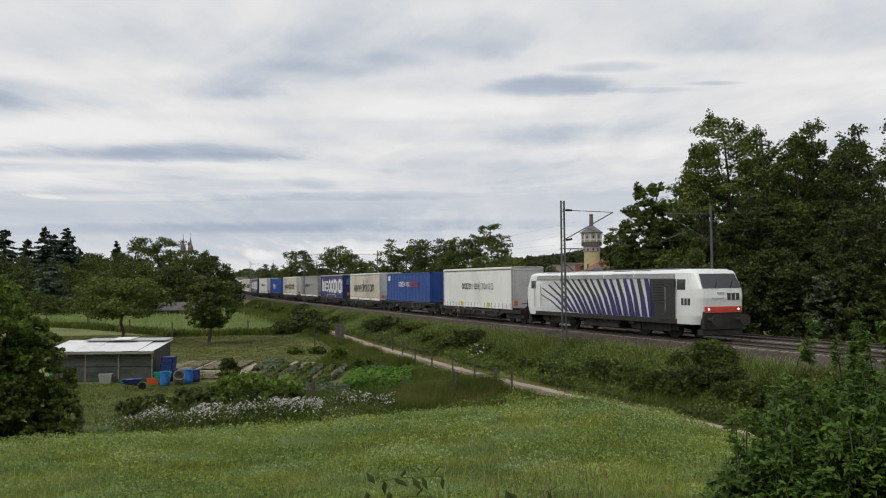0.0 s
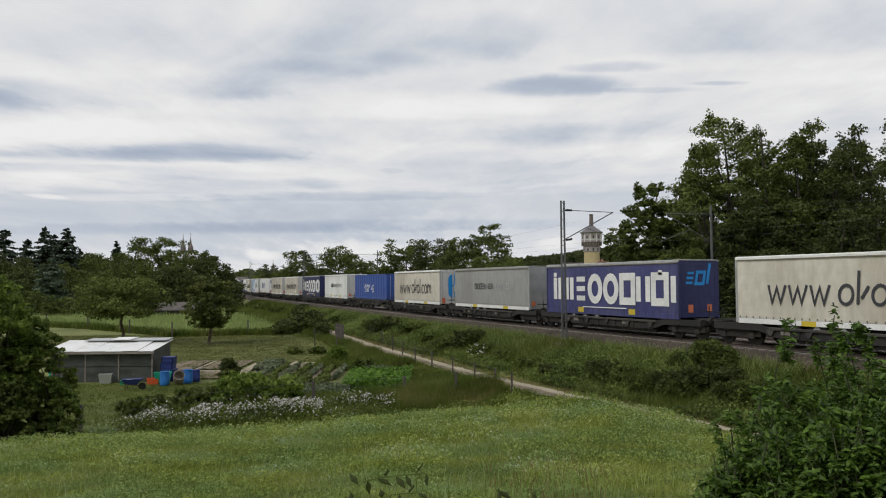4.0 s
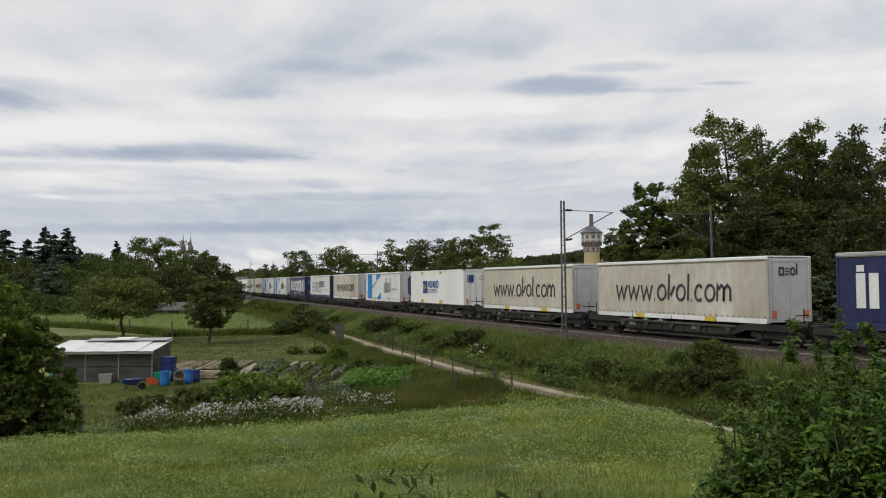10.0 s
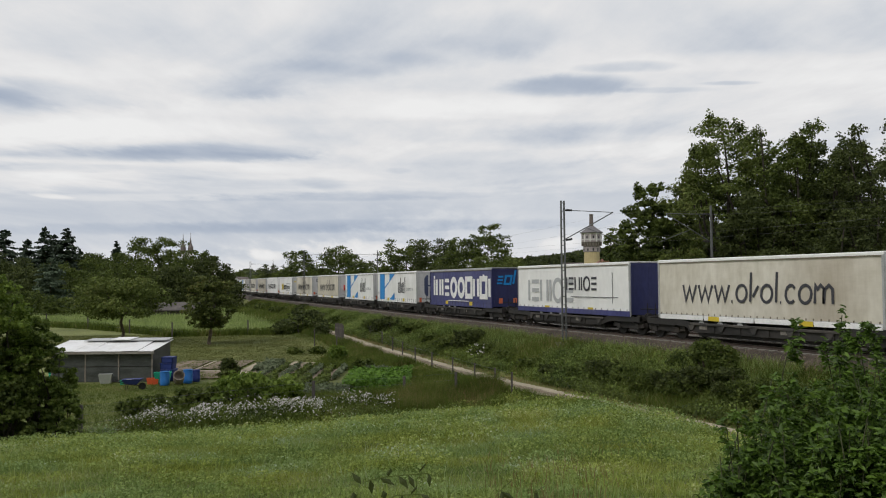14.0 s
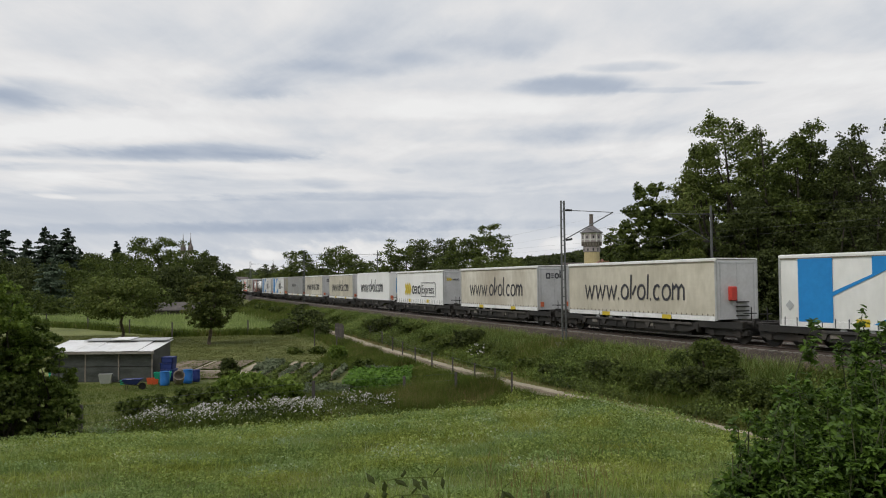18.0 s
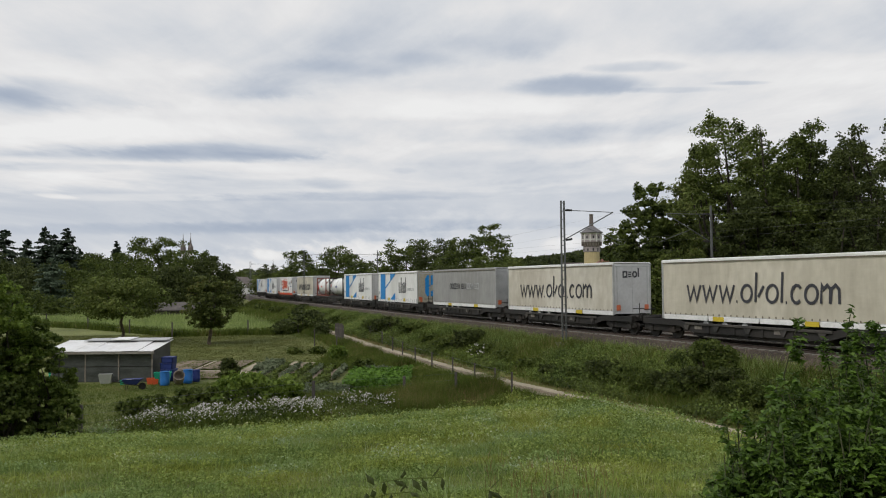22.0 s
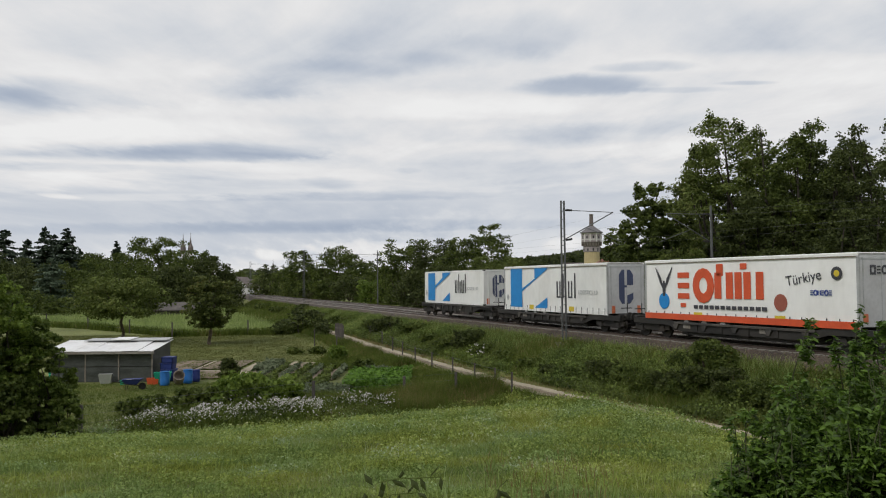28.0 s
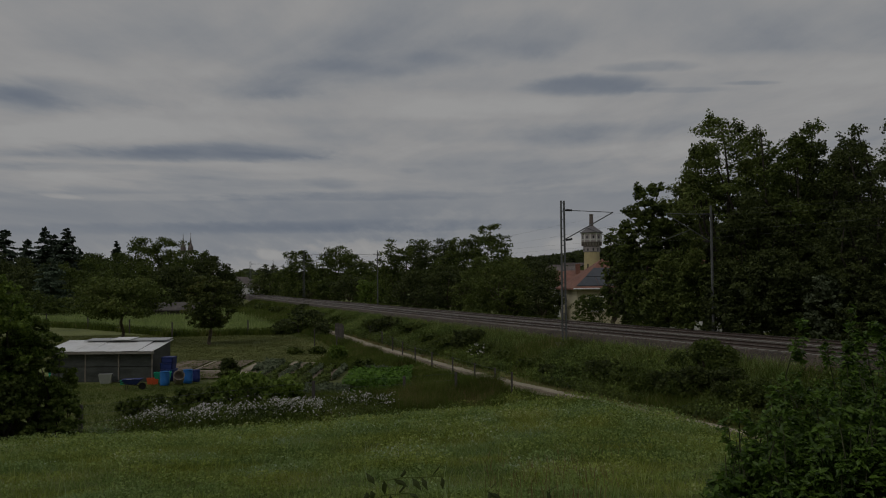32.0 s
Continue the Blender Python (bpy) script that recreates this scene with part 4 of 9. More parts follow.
def curtain_trailer(cover, side, end, end_mat, bottom, zb=1.0, zt=4.08, wheels=True, half=L_BODY / 2, cap=None):
    """A semi-trailer or swap body with tarpaulin sides; origin at its middle at rail level."""
    t = new("semi_trailer")
    hx, hy = half, 1.265
    # tarpaulin box with slightly bulging sides
    bm = bmesh.new()
    nx, nz = 28, 5
    rng = np.random.default_rng(int(zt * 1000 + len(side) * 7))
    for sy in (-1, 1):
        grid = []
        for i in range(nx + 1):
            col = []
            for j in range(nz + 1):
                bulge = 0.012 * math.sin(math.pi * j / nz) + 0.006 * math.cos(i * math.pi / 2) + (rng.random() - 0.5) * 0.014 * (0 < i < nx and 0 < j < nz)
                col.append(bm.verts.new((-hx + 2 * hx * i / nx, sy * (hy - 0.02 + bulge), zb + 0.28 + (zt - 0.14 - zb - 0.28) * j / nz)))
            grid.append(col)
        for i in range(nx):
            for j in range(nz):
                q = (grid[i][j], grid[i + 1][j], grid[i + 1][j + 1], grid[i][j + 1])
                bm.faces.new(q if sy < 0 else q[::-1])
    body = part("tarpaulin", bm, cover, t, smooth=True)
    bm = bmesh.new()
    box(bm, -hx, hx, -hy + 0.03, hy - 0.03, zb + 0.1, zt - 0.09)
    part("body", bm, end_mat, t)
    bm = bmesh.new()
    for y in (-hy, hy):
        box(bm, -hx, hx, y - 0.03, y + 0.03, zt - 0.15, zt - 0.02, 0.01)
    box(bm, -hx + 0.02, hx - 0.02, -hy, hy, zt - 0.06, zt, 0.02)
    part("roof", bm, cap or M_white, t, "pale roof with raised edge rails")
    # thin dark strip: the roof rail's shadow line, drawn as colour along the seam
    part("seam", bm_box(-hx + 0.03, hx - 0.03, -hy - 0.024, -hy - 0.012, zt - 0.19, zt - 0.155), M_seam, t, "dark seam with painted shadow line under the roof rail")
    bm = bmesh.new()
    for x in (-hx + 0.05, hx - 0.05):
        for y in (-hy + 0.02, hy - 0.02):
            box(bm, x - 0.06, x + 0.06, y - 0.045, y + 0.045, zb + 0.05, zt - 0.1, 0.01)
    part("corner_post", bm, end_mat if bottom == "rail" else M_alu, t)
    bm = bmesh.new()
    for y in (-1.04, 1.04):
        stroke(bm, [(y, zb + 0.2), (y, zt - 0.2)], 0.06, hx - 0.02, hx + 0.012, "yz")
    stroke(bm, [(-1.15, zt - 0.25), (1.15, zt - 0.25)], 0.06, hx - 0.02, hx + 0.012, "yz")
    stroke(bm, [(0.0, zb + 0.2), (0.0, zt - 0.2)], 0.035, hx - 0.02, hx + 0.008, "yz")
    part("door_frame", bm, end_mat if bottom == "rail" or end_mat is M_navy else M_alu, t)
    if bottom == "guard":
        bm = bmesh.new()
        for y in (-hy, hy):
            edges = np.linspace(-hx + 0.1, hx - 0.1, 5)
            for a, b in zip(edges, edges[1:]):
                box(bm, a + 0.04, b - 0.04, y - 0.02, y + 0.02, zb + 0.02, zb + 0.24, 0.01)
        part("side_guard", bm, M_inkwhite, t, "white painted lower side rail")
        bm = bmesh.new()
        for x in np.linspace(-hx + 0.25, hx - 0.25, 34):
            box(bm, x - 0.03, x + 0.03, -hy - 0.016, -hy - 0.004, zb + 0.27, zb + 0.36)
        part("buckles", bm, M_seam, t, "row of small grey tension buckles")["kind"] = "stuff"
        bm = bmesh.new()
        for x in (-3.0, 2.6):
            box(bm, x, x + 0.75, -hy - 0.03, -hy - 0.02, zb + 0.02, zb + 0.24)
        part("reflector", bm, M_yellow, t)
    else:
        bm = bmesh.new()
        for x in np.linspace(-hx + 0.3, hx - 0.3, 21):
            box(bm, x - 0.025, x + 0.025, -hy - 0.022, -hy - 0.012, zb + 0.02, zb + 0.40)
        part("strap", bm, M_inkdark, t, "row of dark tension straps")
        bm = bmesh.new()
        for y in (-hy, hy):
            box(bm, -hx, hx, y - 0.02, y + 0.02, zb, zb + 0.28, 0.01)
        part("side_rail", bm, M_inkwhite if bottom == "straps" else cover, t)
        bm = bmesh.new()
        box(bm, -hx + 0.2, hx - 0.2, -hy - 0.016, -hy - 0.008, zb + 0.24, zb + 0.275)
        part("rope", bm, M_inkdark, t)
        bm = bmesh.new()
        for x in (-2.9, 2.4):
            box(bm, x, x + 0.6, -hy - 0.032, -hy - 0.02, zb + 0.12, zb + 0.42)
        part("reflector", bm, M_yellow, t)
    if wheels:
        for k in range(3):
            x = -hx + 3.2 + k * 1.31
            for y in (-1.02, 1.02):
                bm = bmesh.new()
                tube(bm, (x, y - 0.17, zb - 0.18), (x, y + 0.17, zb - 0.18), 0.47, seg=18)
                wh = part("wheel", bm, M_tyre, t)
                bm = bmesh.new()
                tube(bm, (x, y - 0.18, zb - 0.18), (x, y + 0.18, zb - 0.18), 0.2, seg=12)
                part("hub", bm, M_alu, wh)
        bm = bmesh.new()
        for y in (-0.5, 0.5):
            box(bm, -hx + 0.6, hx - 0.6, y - 0.07, y + 0.07, zb - 0.25, zb + 0.1)
        for x in np.linspace(-hx + 1, hx - 1, 8):
            box(bm, x - 0.05, x + 0.05, -1.15, 1.15, zb - 0.05, zb + 0.1)
        for y in (-0.9, 0.9):
            box(bm, hx - 3.2, hx - 3.05, y - 0.08, y + 0.08, zb - 0.5, zb + 0.1)
        part("chassis", bm, M_darksteel, t)
    side_graphic(t, side, hx, zb, zt)
    end_graphic(t, end, hx, zb, zt)
    return t


def steel_container(paint, side, end, zb=1.16, zt=3.92, half=6.85, ribs=True):
    """A 45-foot box container with corrugated walls."""
    t = new("box_container")
    hy = 1.25
    bm = bmesh.new()
    k = 27 if ribs else 2
    for sy in (-1, 1):
        prev = None
        for i in range(2 * k + 1):
            x = -half + 0.12 + (2 * half - 0.24) * i / (2 * k)
            dy = 0.055 if (i // 2) % 2 and ribs else 0.0
            a = bm.verts.new((x, sy * (hy - 0.015 - dy), zb + 0.16))
            b = bm.verts.new((x, sy * (hy - 0.015 - dy), zt - 0.1))
            if prev:
                q = (prev[0], a, b, prev[1])
                bm.faces.new(q if sy < 0 else q[::-1])
            prev = (a, b)
    part("side_wall", bm, paint, t)
    part("body", bm_box(-half + 0.05, half - 0.04, -hy + 0.06, hy - 0.06, zb + 0.05, zt - 0.03), paint, t)
    bm = bmesh.new()
    for y in (-hy, hy):
        sgn = 1 if y < 0 else -1
        box(bm, -half, half, min(y, y + sgn * 0.09), max(y, y + sgn * 0.09), zb, zb + 0.17, 0.01)
        box(bm, -half, half, min(y, y + sgn * 0.09), max(y, y + sgn * 0.09), zt - 0.12, zt, 0.01)
        for x in (-half, half - 0.16):
            box(bm, x, x + 0.16, min(y, y + sgn * 0.14), max(y, y + sgn * 0.14), zb, zt, 0.01)
    box(bm, half - 0.1, half, -hy, hy, zt - 0.12, zt)
    box(bm, half - 0.1, half, -hy, hy, zb, zb + 0.15)
    part("frame", bm, paint, t)
    bm = bmesh.new()
    for y in (-0.85, -0.3, 0.3, 0.85):
        tube(bm, (half + 0.02, y, zb + 0.1), (half + 0.02, y, zt - 0.1), 0.022)
    part("lock_rod", bm, M_alu if side == "box45" else paint, t)
    for x in (-half, half - 0.18):
        bm = bmesh.new()
        for y in (-hy - 0.006, hy - 0.17):
            for z in (zb - 0.003, zt - 0.115):
                box(bm, x - 0.003, x + 0.183, y, y + 0.176, z, z + 0.12, 0.015)
        part("corner_casting", bm, M_darksteel, t)
    side_graphic(t, side, half, zb, zt)
    end_graphic(t, end, half, zb, zt)
    return t


def tank_container(half, frame_mat, band, zb=1.16, zt=3.72):
    t = new("tank_container")
    bm = bmesh.new()
    r, zc = 1.14, (zb + zt) / 2 + 0.02
    prof = [(-half + 0.25, 0.0), (-half + 0.28, 0.55), (-half + 0.42, 0.88), (-half + 0.7, 1.08), (-half + 1.05, r), (half - 1.05, r), (half - 0.7, 1.08), (half - 0.42, 0.88),
            (half - 0.28, 0.55), (half - 0.25, 0.0)]
    seg = 28
    rings = [[bm.verts.new((x, rr * math.cos(a * 2 * math.pi / seg), zc + rr * math.sin(a * 2 * math.pi / seg))) for a in range(seg)] if rr else [bm.verts.new((x, 0, zc))] for x, rr in prof]
    for a, b in zip(rings, rings[1:]):
        for i in range(seg):
            j = (i + 1) % seg
            q = [a[i % len(a)], b[i % len(b)], b[j % len(b)], a[j % len(a)]]
            q = list(dict.fromkeys(q))
            bm.faces.new(q)
    bmesh.ops.recalc_face_normals(bm, faces=bm.faces)
    part("tank", bm, M_inkwhite, t, "white cylindrical tank", smooth=True)
    bm = bmesh.new()
    for x in (-half + 1.3, 0.0, half - 1.3):
        tube(bm, (x - 0.03, 0, zc), (x + 0.03, 0, zc), r + 0.012, seg=28)
    part("band", bm, M_alu, t)
    bm = bmesh.new()
    for x in (-half + 0.06, half - 0.06):
        for y in (-1.16, 1.16):
            box(bm, x - 0.07, x + 0.07, y - 0.07, y + 0.07, zb, zt, 0.01)
        for z in (zb + 0.08, zt - 0.07):
            box(bm, x - 0.06, x + 0.06, -1.16, 1.16, z - 0.07, z + 0.07, 0.01)
        for sy in (-1, 1):
            tube(bm, (x, sy * 1.1, zb + 0.85), (x, sy * 0.45, zb + 0.1), 0.05)
            tube(bm, (x, sy * 1.1, zt - 0.8), (x, sy * 0.5, zt - 0.1), 0.05)
    for y in (-1.16, 1.16):
        box(bm, -half, half, y - 0.06, y + 0.06, zb, zb + 0.13, 0.01)
    part("frame", bm, frame_mat, t, "steel end frames")
    bm = bmesh.new()
    box(bm, -half + 0.3, half - 0.3, -0.25, 0.25, zt - 0.12, zt - 0.06)
    part("walkway", bm, M_alu, t)
    bm = bmesh.new()
    box(bm, -0.5, 0.3, -1.16, -1.14, zc - 0.1, zc + 0.12)
    part("label_plate", bm, band, t, "small coloured plate with illegible print")
    part("end_plate", bm_box(half - 0.26, half - 0.24, -0.4, 0.05, zc, zc + 0.35), M_inkred, t)
    return t


def loft_cab(bm, levels):
    """Closed hull from horizontal rings with rounded corners: (z, front x, half width, corner length, corner width)."""
    rings = []
    for z, xf, hw, cx, cyy in levels:
        arc = [(math.sin(a), math.cos(a)) for a in np.linspace(0, math.pi / 2, 6)]
        quarter = [(xf - cx + cx * q, hw - cyy + cyy * p) for p, q in arc]
        pts = [(x, -y) for x, y in quarter[::-1]] + quarter + [(-x, y) for x, y in quarter[::-1]] + [(-x, -y) for x, y in quarter]
        rings.append([bm.verts.new((x, y, z)) for x, y in pts])
    k = len(rings[0])
    for a, b in zip(rings, rings[1:]):
        for i in range(k):
            j = (i + 1) % k
            bm.faces.new((a[i], a[j], b[j], b[i]))
    bm.faces.new(rings[0][::-1])
    bm.faces.new(rings[-1])
    bmesh.ops.recalc_face_normals(bm, faces=bm.faces)
    return bm


LOCO_LEVELS = [(0.80, 8.86, 1.44, 0.75, 0.5), (1.25, 9.02, 1.48, 0.7, 0.45), (2.3, 9.10, 1.49, 0.7, 0.42), (2.8, 9.04, 1.49, 0.7, 0.40),
               (3.74, 8.60, 1.44, 0.7, 0.36), (3.86, 8.50, 1.36, 0.7, 0.36), (3.94, 8.30, 1.2, 0.6, 0.34), (3.97, 8.0, 1.0, 0.5, 0.3)]


def locomotive():
    t = new("locomotive")
    white = surface("white_loco_paint", (0.76, 0.77, 0.78), (0.86, 0.87, 0.88), 0.35, 0.6, 6, 0.05, dirt=(0.45, 0.43, 0.4), dirt_amount=0.3)
    blue = surface("violet_blue_stripe_paint", (0.024, 0.022, 0.10), (0.042, 0.040, 0.16), 0.4, 0.6, 6, 0.05)
    black = surface("black_loco_paint", (0.015, 0.015, 0.017), (0.035, 0.035, 0.037), 0.4, 0.7, 8, 0.05)
    roofgrey = surface("grey_roof_paint", (0.22, 0.222, 0.225), (0.33, 0.332, 0.335), 0.6, 0.8, 8, 0.1, dirt=GRIME, dirt_amount=0.4)
    dark = glass("dark_window_glass")
    lamp = glow("headlamp_glow", (1.0, 0.97, 0.9), 0.75)
    body = part("body", loft_cab(bmesh.new(), LOCO_LEVELS), white, t, smooth=False)
    # roof hatches
    for a, b in ((-7.3, -3.2), (-3.1, 0.6), (0.7, 3.6), (3.7, 7.2)):
        bm = bmesh.new()
        slab(bm, [(-1.512, 3.40), (-1.512, 3.46), (-1.44, 3.72), (-1.2, 3.95), (-0.9, 4.01), (0.9, 4.01), (1.2, 3.95), (1.44, 3.72), (1.512, 3.46), (1.512, 3.40)], a, b, "yz")
        part("roof_hatch", bm, roofgrey, t, "grey sloping roof hatch")
    for a, b in ((1.5, 3.2), (3.4, 4.9), (-6.3, -4.6)):
        bm = bmesh.new()
        v = [bm.verts.new(p) for p in ((a, -1.452, 3.725), (b, -1.452, 3.725), (b, -1.23, 3.945), (a, -1.23, 3.945))]
        bm.faces.new(v)
        part("roof_grille", bm, M_frame, t)
    # side panel, ribbed, with slanting stripes that fan out towards the tail
    for sy in (-1, 1):
        bm = bmesh.new()
        for z in np.arange(1.2, 3.4, 0.115):
            box(bm, -6.7, 5.2, sy * 1.5 - 0.010, sy * 1.5 + 0.010, z, z + 0.05)
        part("side_rib", bm, white, t)
        lo, hi = (sy * 1.512, sy * 1.519) if sy > 0 else (-1.519, -1.512)
        bm = bmesh.new()
        ink = bmesh.new()
        count = 18
        for k in range(count):
            f = k / (count - 1)
            x = -7.55 + 12.2 * f ** 0.92
            w = 0.25 + 0.11 * f + 0.05 * ((k * 7) % 3)
            zt_ = min(3.44, 2.55 + 4.2 * f)
            lean = 0.42 + 2.9 * (1 - f) ** 1.5
            zb_ = 1.06 + 0.10 * max(0.0, 0.25 - f) * 4
            zm = zb_ + (zt_ - zb_) * 0.5
            bend = 0.10 * lean
            slab(bm, [(x + lean, zb_), (x + lean + w * 1.2, zb_), (x + lean * 0.5 + bend + w, zm), (x + lean * 0.5 + bend, zm)], lo, hi)
            # the upper half is darker on the slanting stripes
            dark_top = 0 < k < 11 or k in (13, 16)
            slab(ink if dark_top else bm, [(x + lean * 0.5 + bend, zm), (x + lean * 0.5 + bend + w, zm), (x + w * 0.75, zt_), (x, zt_)], lo, hi)
            if k in (5, 8, 11, 14):
                # a short thin fork between two broad stripes
                slab(ink, [(x + lean + w * 1.75, zb_ + 0.1), (x + lean + w * 1.95, zb_ + 0.1), (x + lean * 0.6 + w * 1.6, zm + 0.2)], lo, hi)
        part("stripe", ink, M_inkdark, t, "dark grey slanting stripes")
        part("stripe", bm, blue, t, "dark violet-blue slanting stripes")
        bm = bmesh.new()
        slab(bm, [(5.25, 1.0), (5.15, 3.4), (7.35, 3.4), (7.35, 2.6), (7.25, 1.0)], lo - sy * 0.0, hi + sy * 0.003)
        part("black_panel", bm, black, t, "black louvred panel behind the cab")
        bm = bmesh.new()
        for z in np.arange(1.9, 3.3, 0.16):
            box(bm, 5.5, 6.4, sy * 1.528 - 0.008, sy * 1.528 + 0.008, z, z + 0.05)
        part("louvre", bm, M_frame, t)
        for x in (6.95, -7.1):
            bm = bmesh.new()
            box(bm, x - 0.32, x + 0.32, sy * 1.524 - 0.012, sy * 1.524 + 0.012, 1.3, 3.2, 0.01)
            door = part("cab_door", bm, black if x > 0 else white, t)
            bm = bmesh.new()
            for k in (-0.42, 0.42):
                tube(bm, (x + k, sy * 1.57, 1.4), (x + k, sy * 1.57, 2.9), 0.018)
            part("handrail", bm, M_alu, door)
        for x in (7.75, -7.75):
            part("side_window", bm_box(x - 0.34, x + 0.3, sy * 1.483 - 0.016, sy * 1.483 + 0.016, 2.75, 3.36), dark, t)
        bm = bmesh.new()
        for k in range(3):
            box(bm, 7.72 + k * 0.25, 7.90 + k * 0.25, sy * 1.489 - 0.012, sy * 1.489 + 0.012, 1.85, 2.25)
        part("number_bar", bm, M_inkdark, t, "dark bar of a running number")
    for sx in (1, -1):
        bm = bmesh.new()
        q = [(sx * 9.045, -1.20, 2.84), (sx * 9.045, 1.20, 2.84), (sx * 8.645, 1.10, 3.68), (sx * 8.645, -1.10, 3.68)]
        w = [bm.verts.new(p) for p in q]
        w2 = [bm.verts.new((p[0] - sx * 0.04, p[1], p[2])) for p in q]
        bm.faces.new(w if sx > 0 else w[::-1])
        for i in range(4):
            bm.faces.new((w[i], w2[i], w2[(i + 1) % 4], w[(i + 1) % 4]))
        bmesh.ops.recalc_face_normals(bm, faces=bm.faces)
        ws = part("windscreen", bm, dark, t, "dark raked windscreen")
        bm = bmesh.new()
        for y in (-0.45, 0.5):
            tube(bm, (sx * 9.07, y, 2.82), (sx * 8.88, y + 0.25, 3.25), 0.015)
        part("wiper", bm, M_tyre, ws)
        rx0, rx1 = sorted((sx * 9.0, sx * 9.10))
        part("red_band", bm_box(rx0, rx1, -1.12, 1.12, 1.42, 1.78, bevel=0.01), M_inkred, t, "red band across the nose")
        for y in (-0.92, 0.92):
            bm = bmesh.new()
            tube(bm, (sx * 9.08, y, 1.62), (sx * 9.125, y, 1.62), 0.065, seg=14)
            part("headlight", bm, lamp if sx > 0 else M_inkred, t, "round lit headlight" if sx > 0 else "")
        bm = bmesh.new()
        box(bm, *sorted((sx * 8.8, sx * 9.06)), -1.2, 1.2, 0.55, 1.5, 0.03)
        box(bm, *sorted((sx * 8.6, sx * 9.0)), -1.25, 1.25, 0.25, 0.55, 0.03)
        part("buffer_beam", bm, M_darksteel, t)
        for y in (-0.87, 0.87):
            bm = bmesh.new()
            tube(bm, (sx * 9.0, y, 1.05), (sx * 9.6, y, 1.05), 0.11)
            tube(bm, (sx * 9.6, y, 1.05), (sx * 9.66, y, 1.05), 0.3, seg=14)
            part("buffer", bm, M_darksteel, t)
        bm = bmesh.new()
        for k in range(3):
            box(bm, *sorted((sx * 9.06, sx * 9.112)), 0.25 + k * 0.27, 0.45 + k * 0.27, 2.15, 2.55)
        part("number_bar", bm, M_inkdark, t)
        bm = bmesh.new()
        box(bm, *sorted((sx * 9.06, sx * 9.115)), -0.7, 0.0, 2.22, 2.28)
        box(bm, *sorted((sx * 9.06, sx * 9.112)), -0.35, 0.05, 2.52, 2.6)
        part("nose_trim", bm, M_alu, t)
    bm = bmesh.new()
    box(bm, -7.5, 7.3, -1.525, 1.525, 0.78, 1.05, 0.02)
    box(bm, -7.9, 7.9, -1.36, 1.36, 0.95, 1.38, 0.02)
    box(bm, -1.9, 1.9, -1.3, 1.3, 0.32, 1.0, 0.05)
    for x in np.linspace(-3.2, 3.2, 6):
        box(bm, x - 0.3, x + 0.3, -1.38, 1.38, 0.62, 1.0, 0.03)
    part("underframe", bm, M_darksteel, t)
    for x in (-5.0, 5.0):
        bm = bmesh.new()
        for y in (1.1, -1.1):
            slab(bm, [(x - 2.1, 0.45), (x - 2.1, 0.75), (x - 0.6, 0.7), (x - 0.4, 0.98), (x + 0.4, 0.98), (x + 0.6, 0.7), (x + 2.1, 0.75), (x + 2.1, 0.45), (x + 0.7, 0.35), (x - 0.7, 0.35)], y - 0.08, y + 0.08)
            for k in (-1.3, 1.3):
                box(bm, x + k - 0.22, x + k + 0.22, y - 0.16, y + 0.16, 0.36, 0.76, 0.03)
                tube(bm, (x + k * 0.6, y, 0.5), (x + k * 0.6, y, 0.95), 0.12)
        b = part("bogie", bm, M_darksteel, t)
        for k in (-1.3, 1.3):
            bm = bmesh.new()
            for y in (0.75, -0.75):
                tube(bm, (x + k, y - 0.07, 0.625), (x + k, y + 0.07, 0.625), 0.625, seg=24)
            tube(bm, (x + k, -0.9, 0.625), (x + k, 0.9, 0.625), 0.1)
            part("wheelset", bm, M_darksteel, b)
    # roof gear: folded and raised pantographs
    for x, up in ((5.6, 0.12), (-5.6, 1.75)):
        bm = bmesh.new()
        z = 4.02
        for y in (-0.45, 0.45):
            tube(bm, (x - 0.8, y, z), (x + 0.8, y, z), 0.03)
            tube(bm, (x - 0.7, y, z - 0.1), (x - 0.7, y, z + 0.05), 0.06)
            tube(bm, (x + 0.7, y, z - 0.1), (x + 0.7, y, z + 0.05), 0.06)
        tube(bm, (x + 0.6, 0, z), (x - 0.9, 0, z + up * 0.5), 0.035)
        tube(bm, (x - 0.9, 0, z + up * 0.5), (x + 0.3, 0, z + up), 0.025)
        for k in (0.0, 0.3):
            tube(bm, (x + 0.15 + k, -0.8, z + up), (x + 0.15 + k, 0.8, z + up), 0.03)
        part("pantograph", bm, M_darksteel, t, "dark steel current collector on the roof")
    bm = bmesh.new()
    tube(bm, (-4.5, 0.5, 4.08), (4.4, 0.5, 4.08), 0.025)
    for x in np.arange(-4, 4.5, 1.3):
        tube(bm, (x, 0.5, 3.93), (x, 0.5, 4.08), 0.045)
    part("roof_busbar", bm, M_darksteel, t)
    for ob in t.children_recursive:                  # the body sits low over its frame
        for v in ob.data.vertices:
            if v.co.z > 1.2:
                v.co.z = 1.2 + (v.co.z - 1.2) * 0.86
    split_pieces(t, {"stripe", "louvre", "number_bar", "side_rib", "handrail", "wiper", "nose_trim"})
    return tagged(t, "white electric locomotive with dark blue zebra stripes and red nose band", "locomotive", kind="")


loco = locomotive()

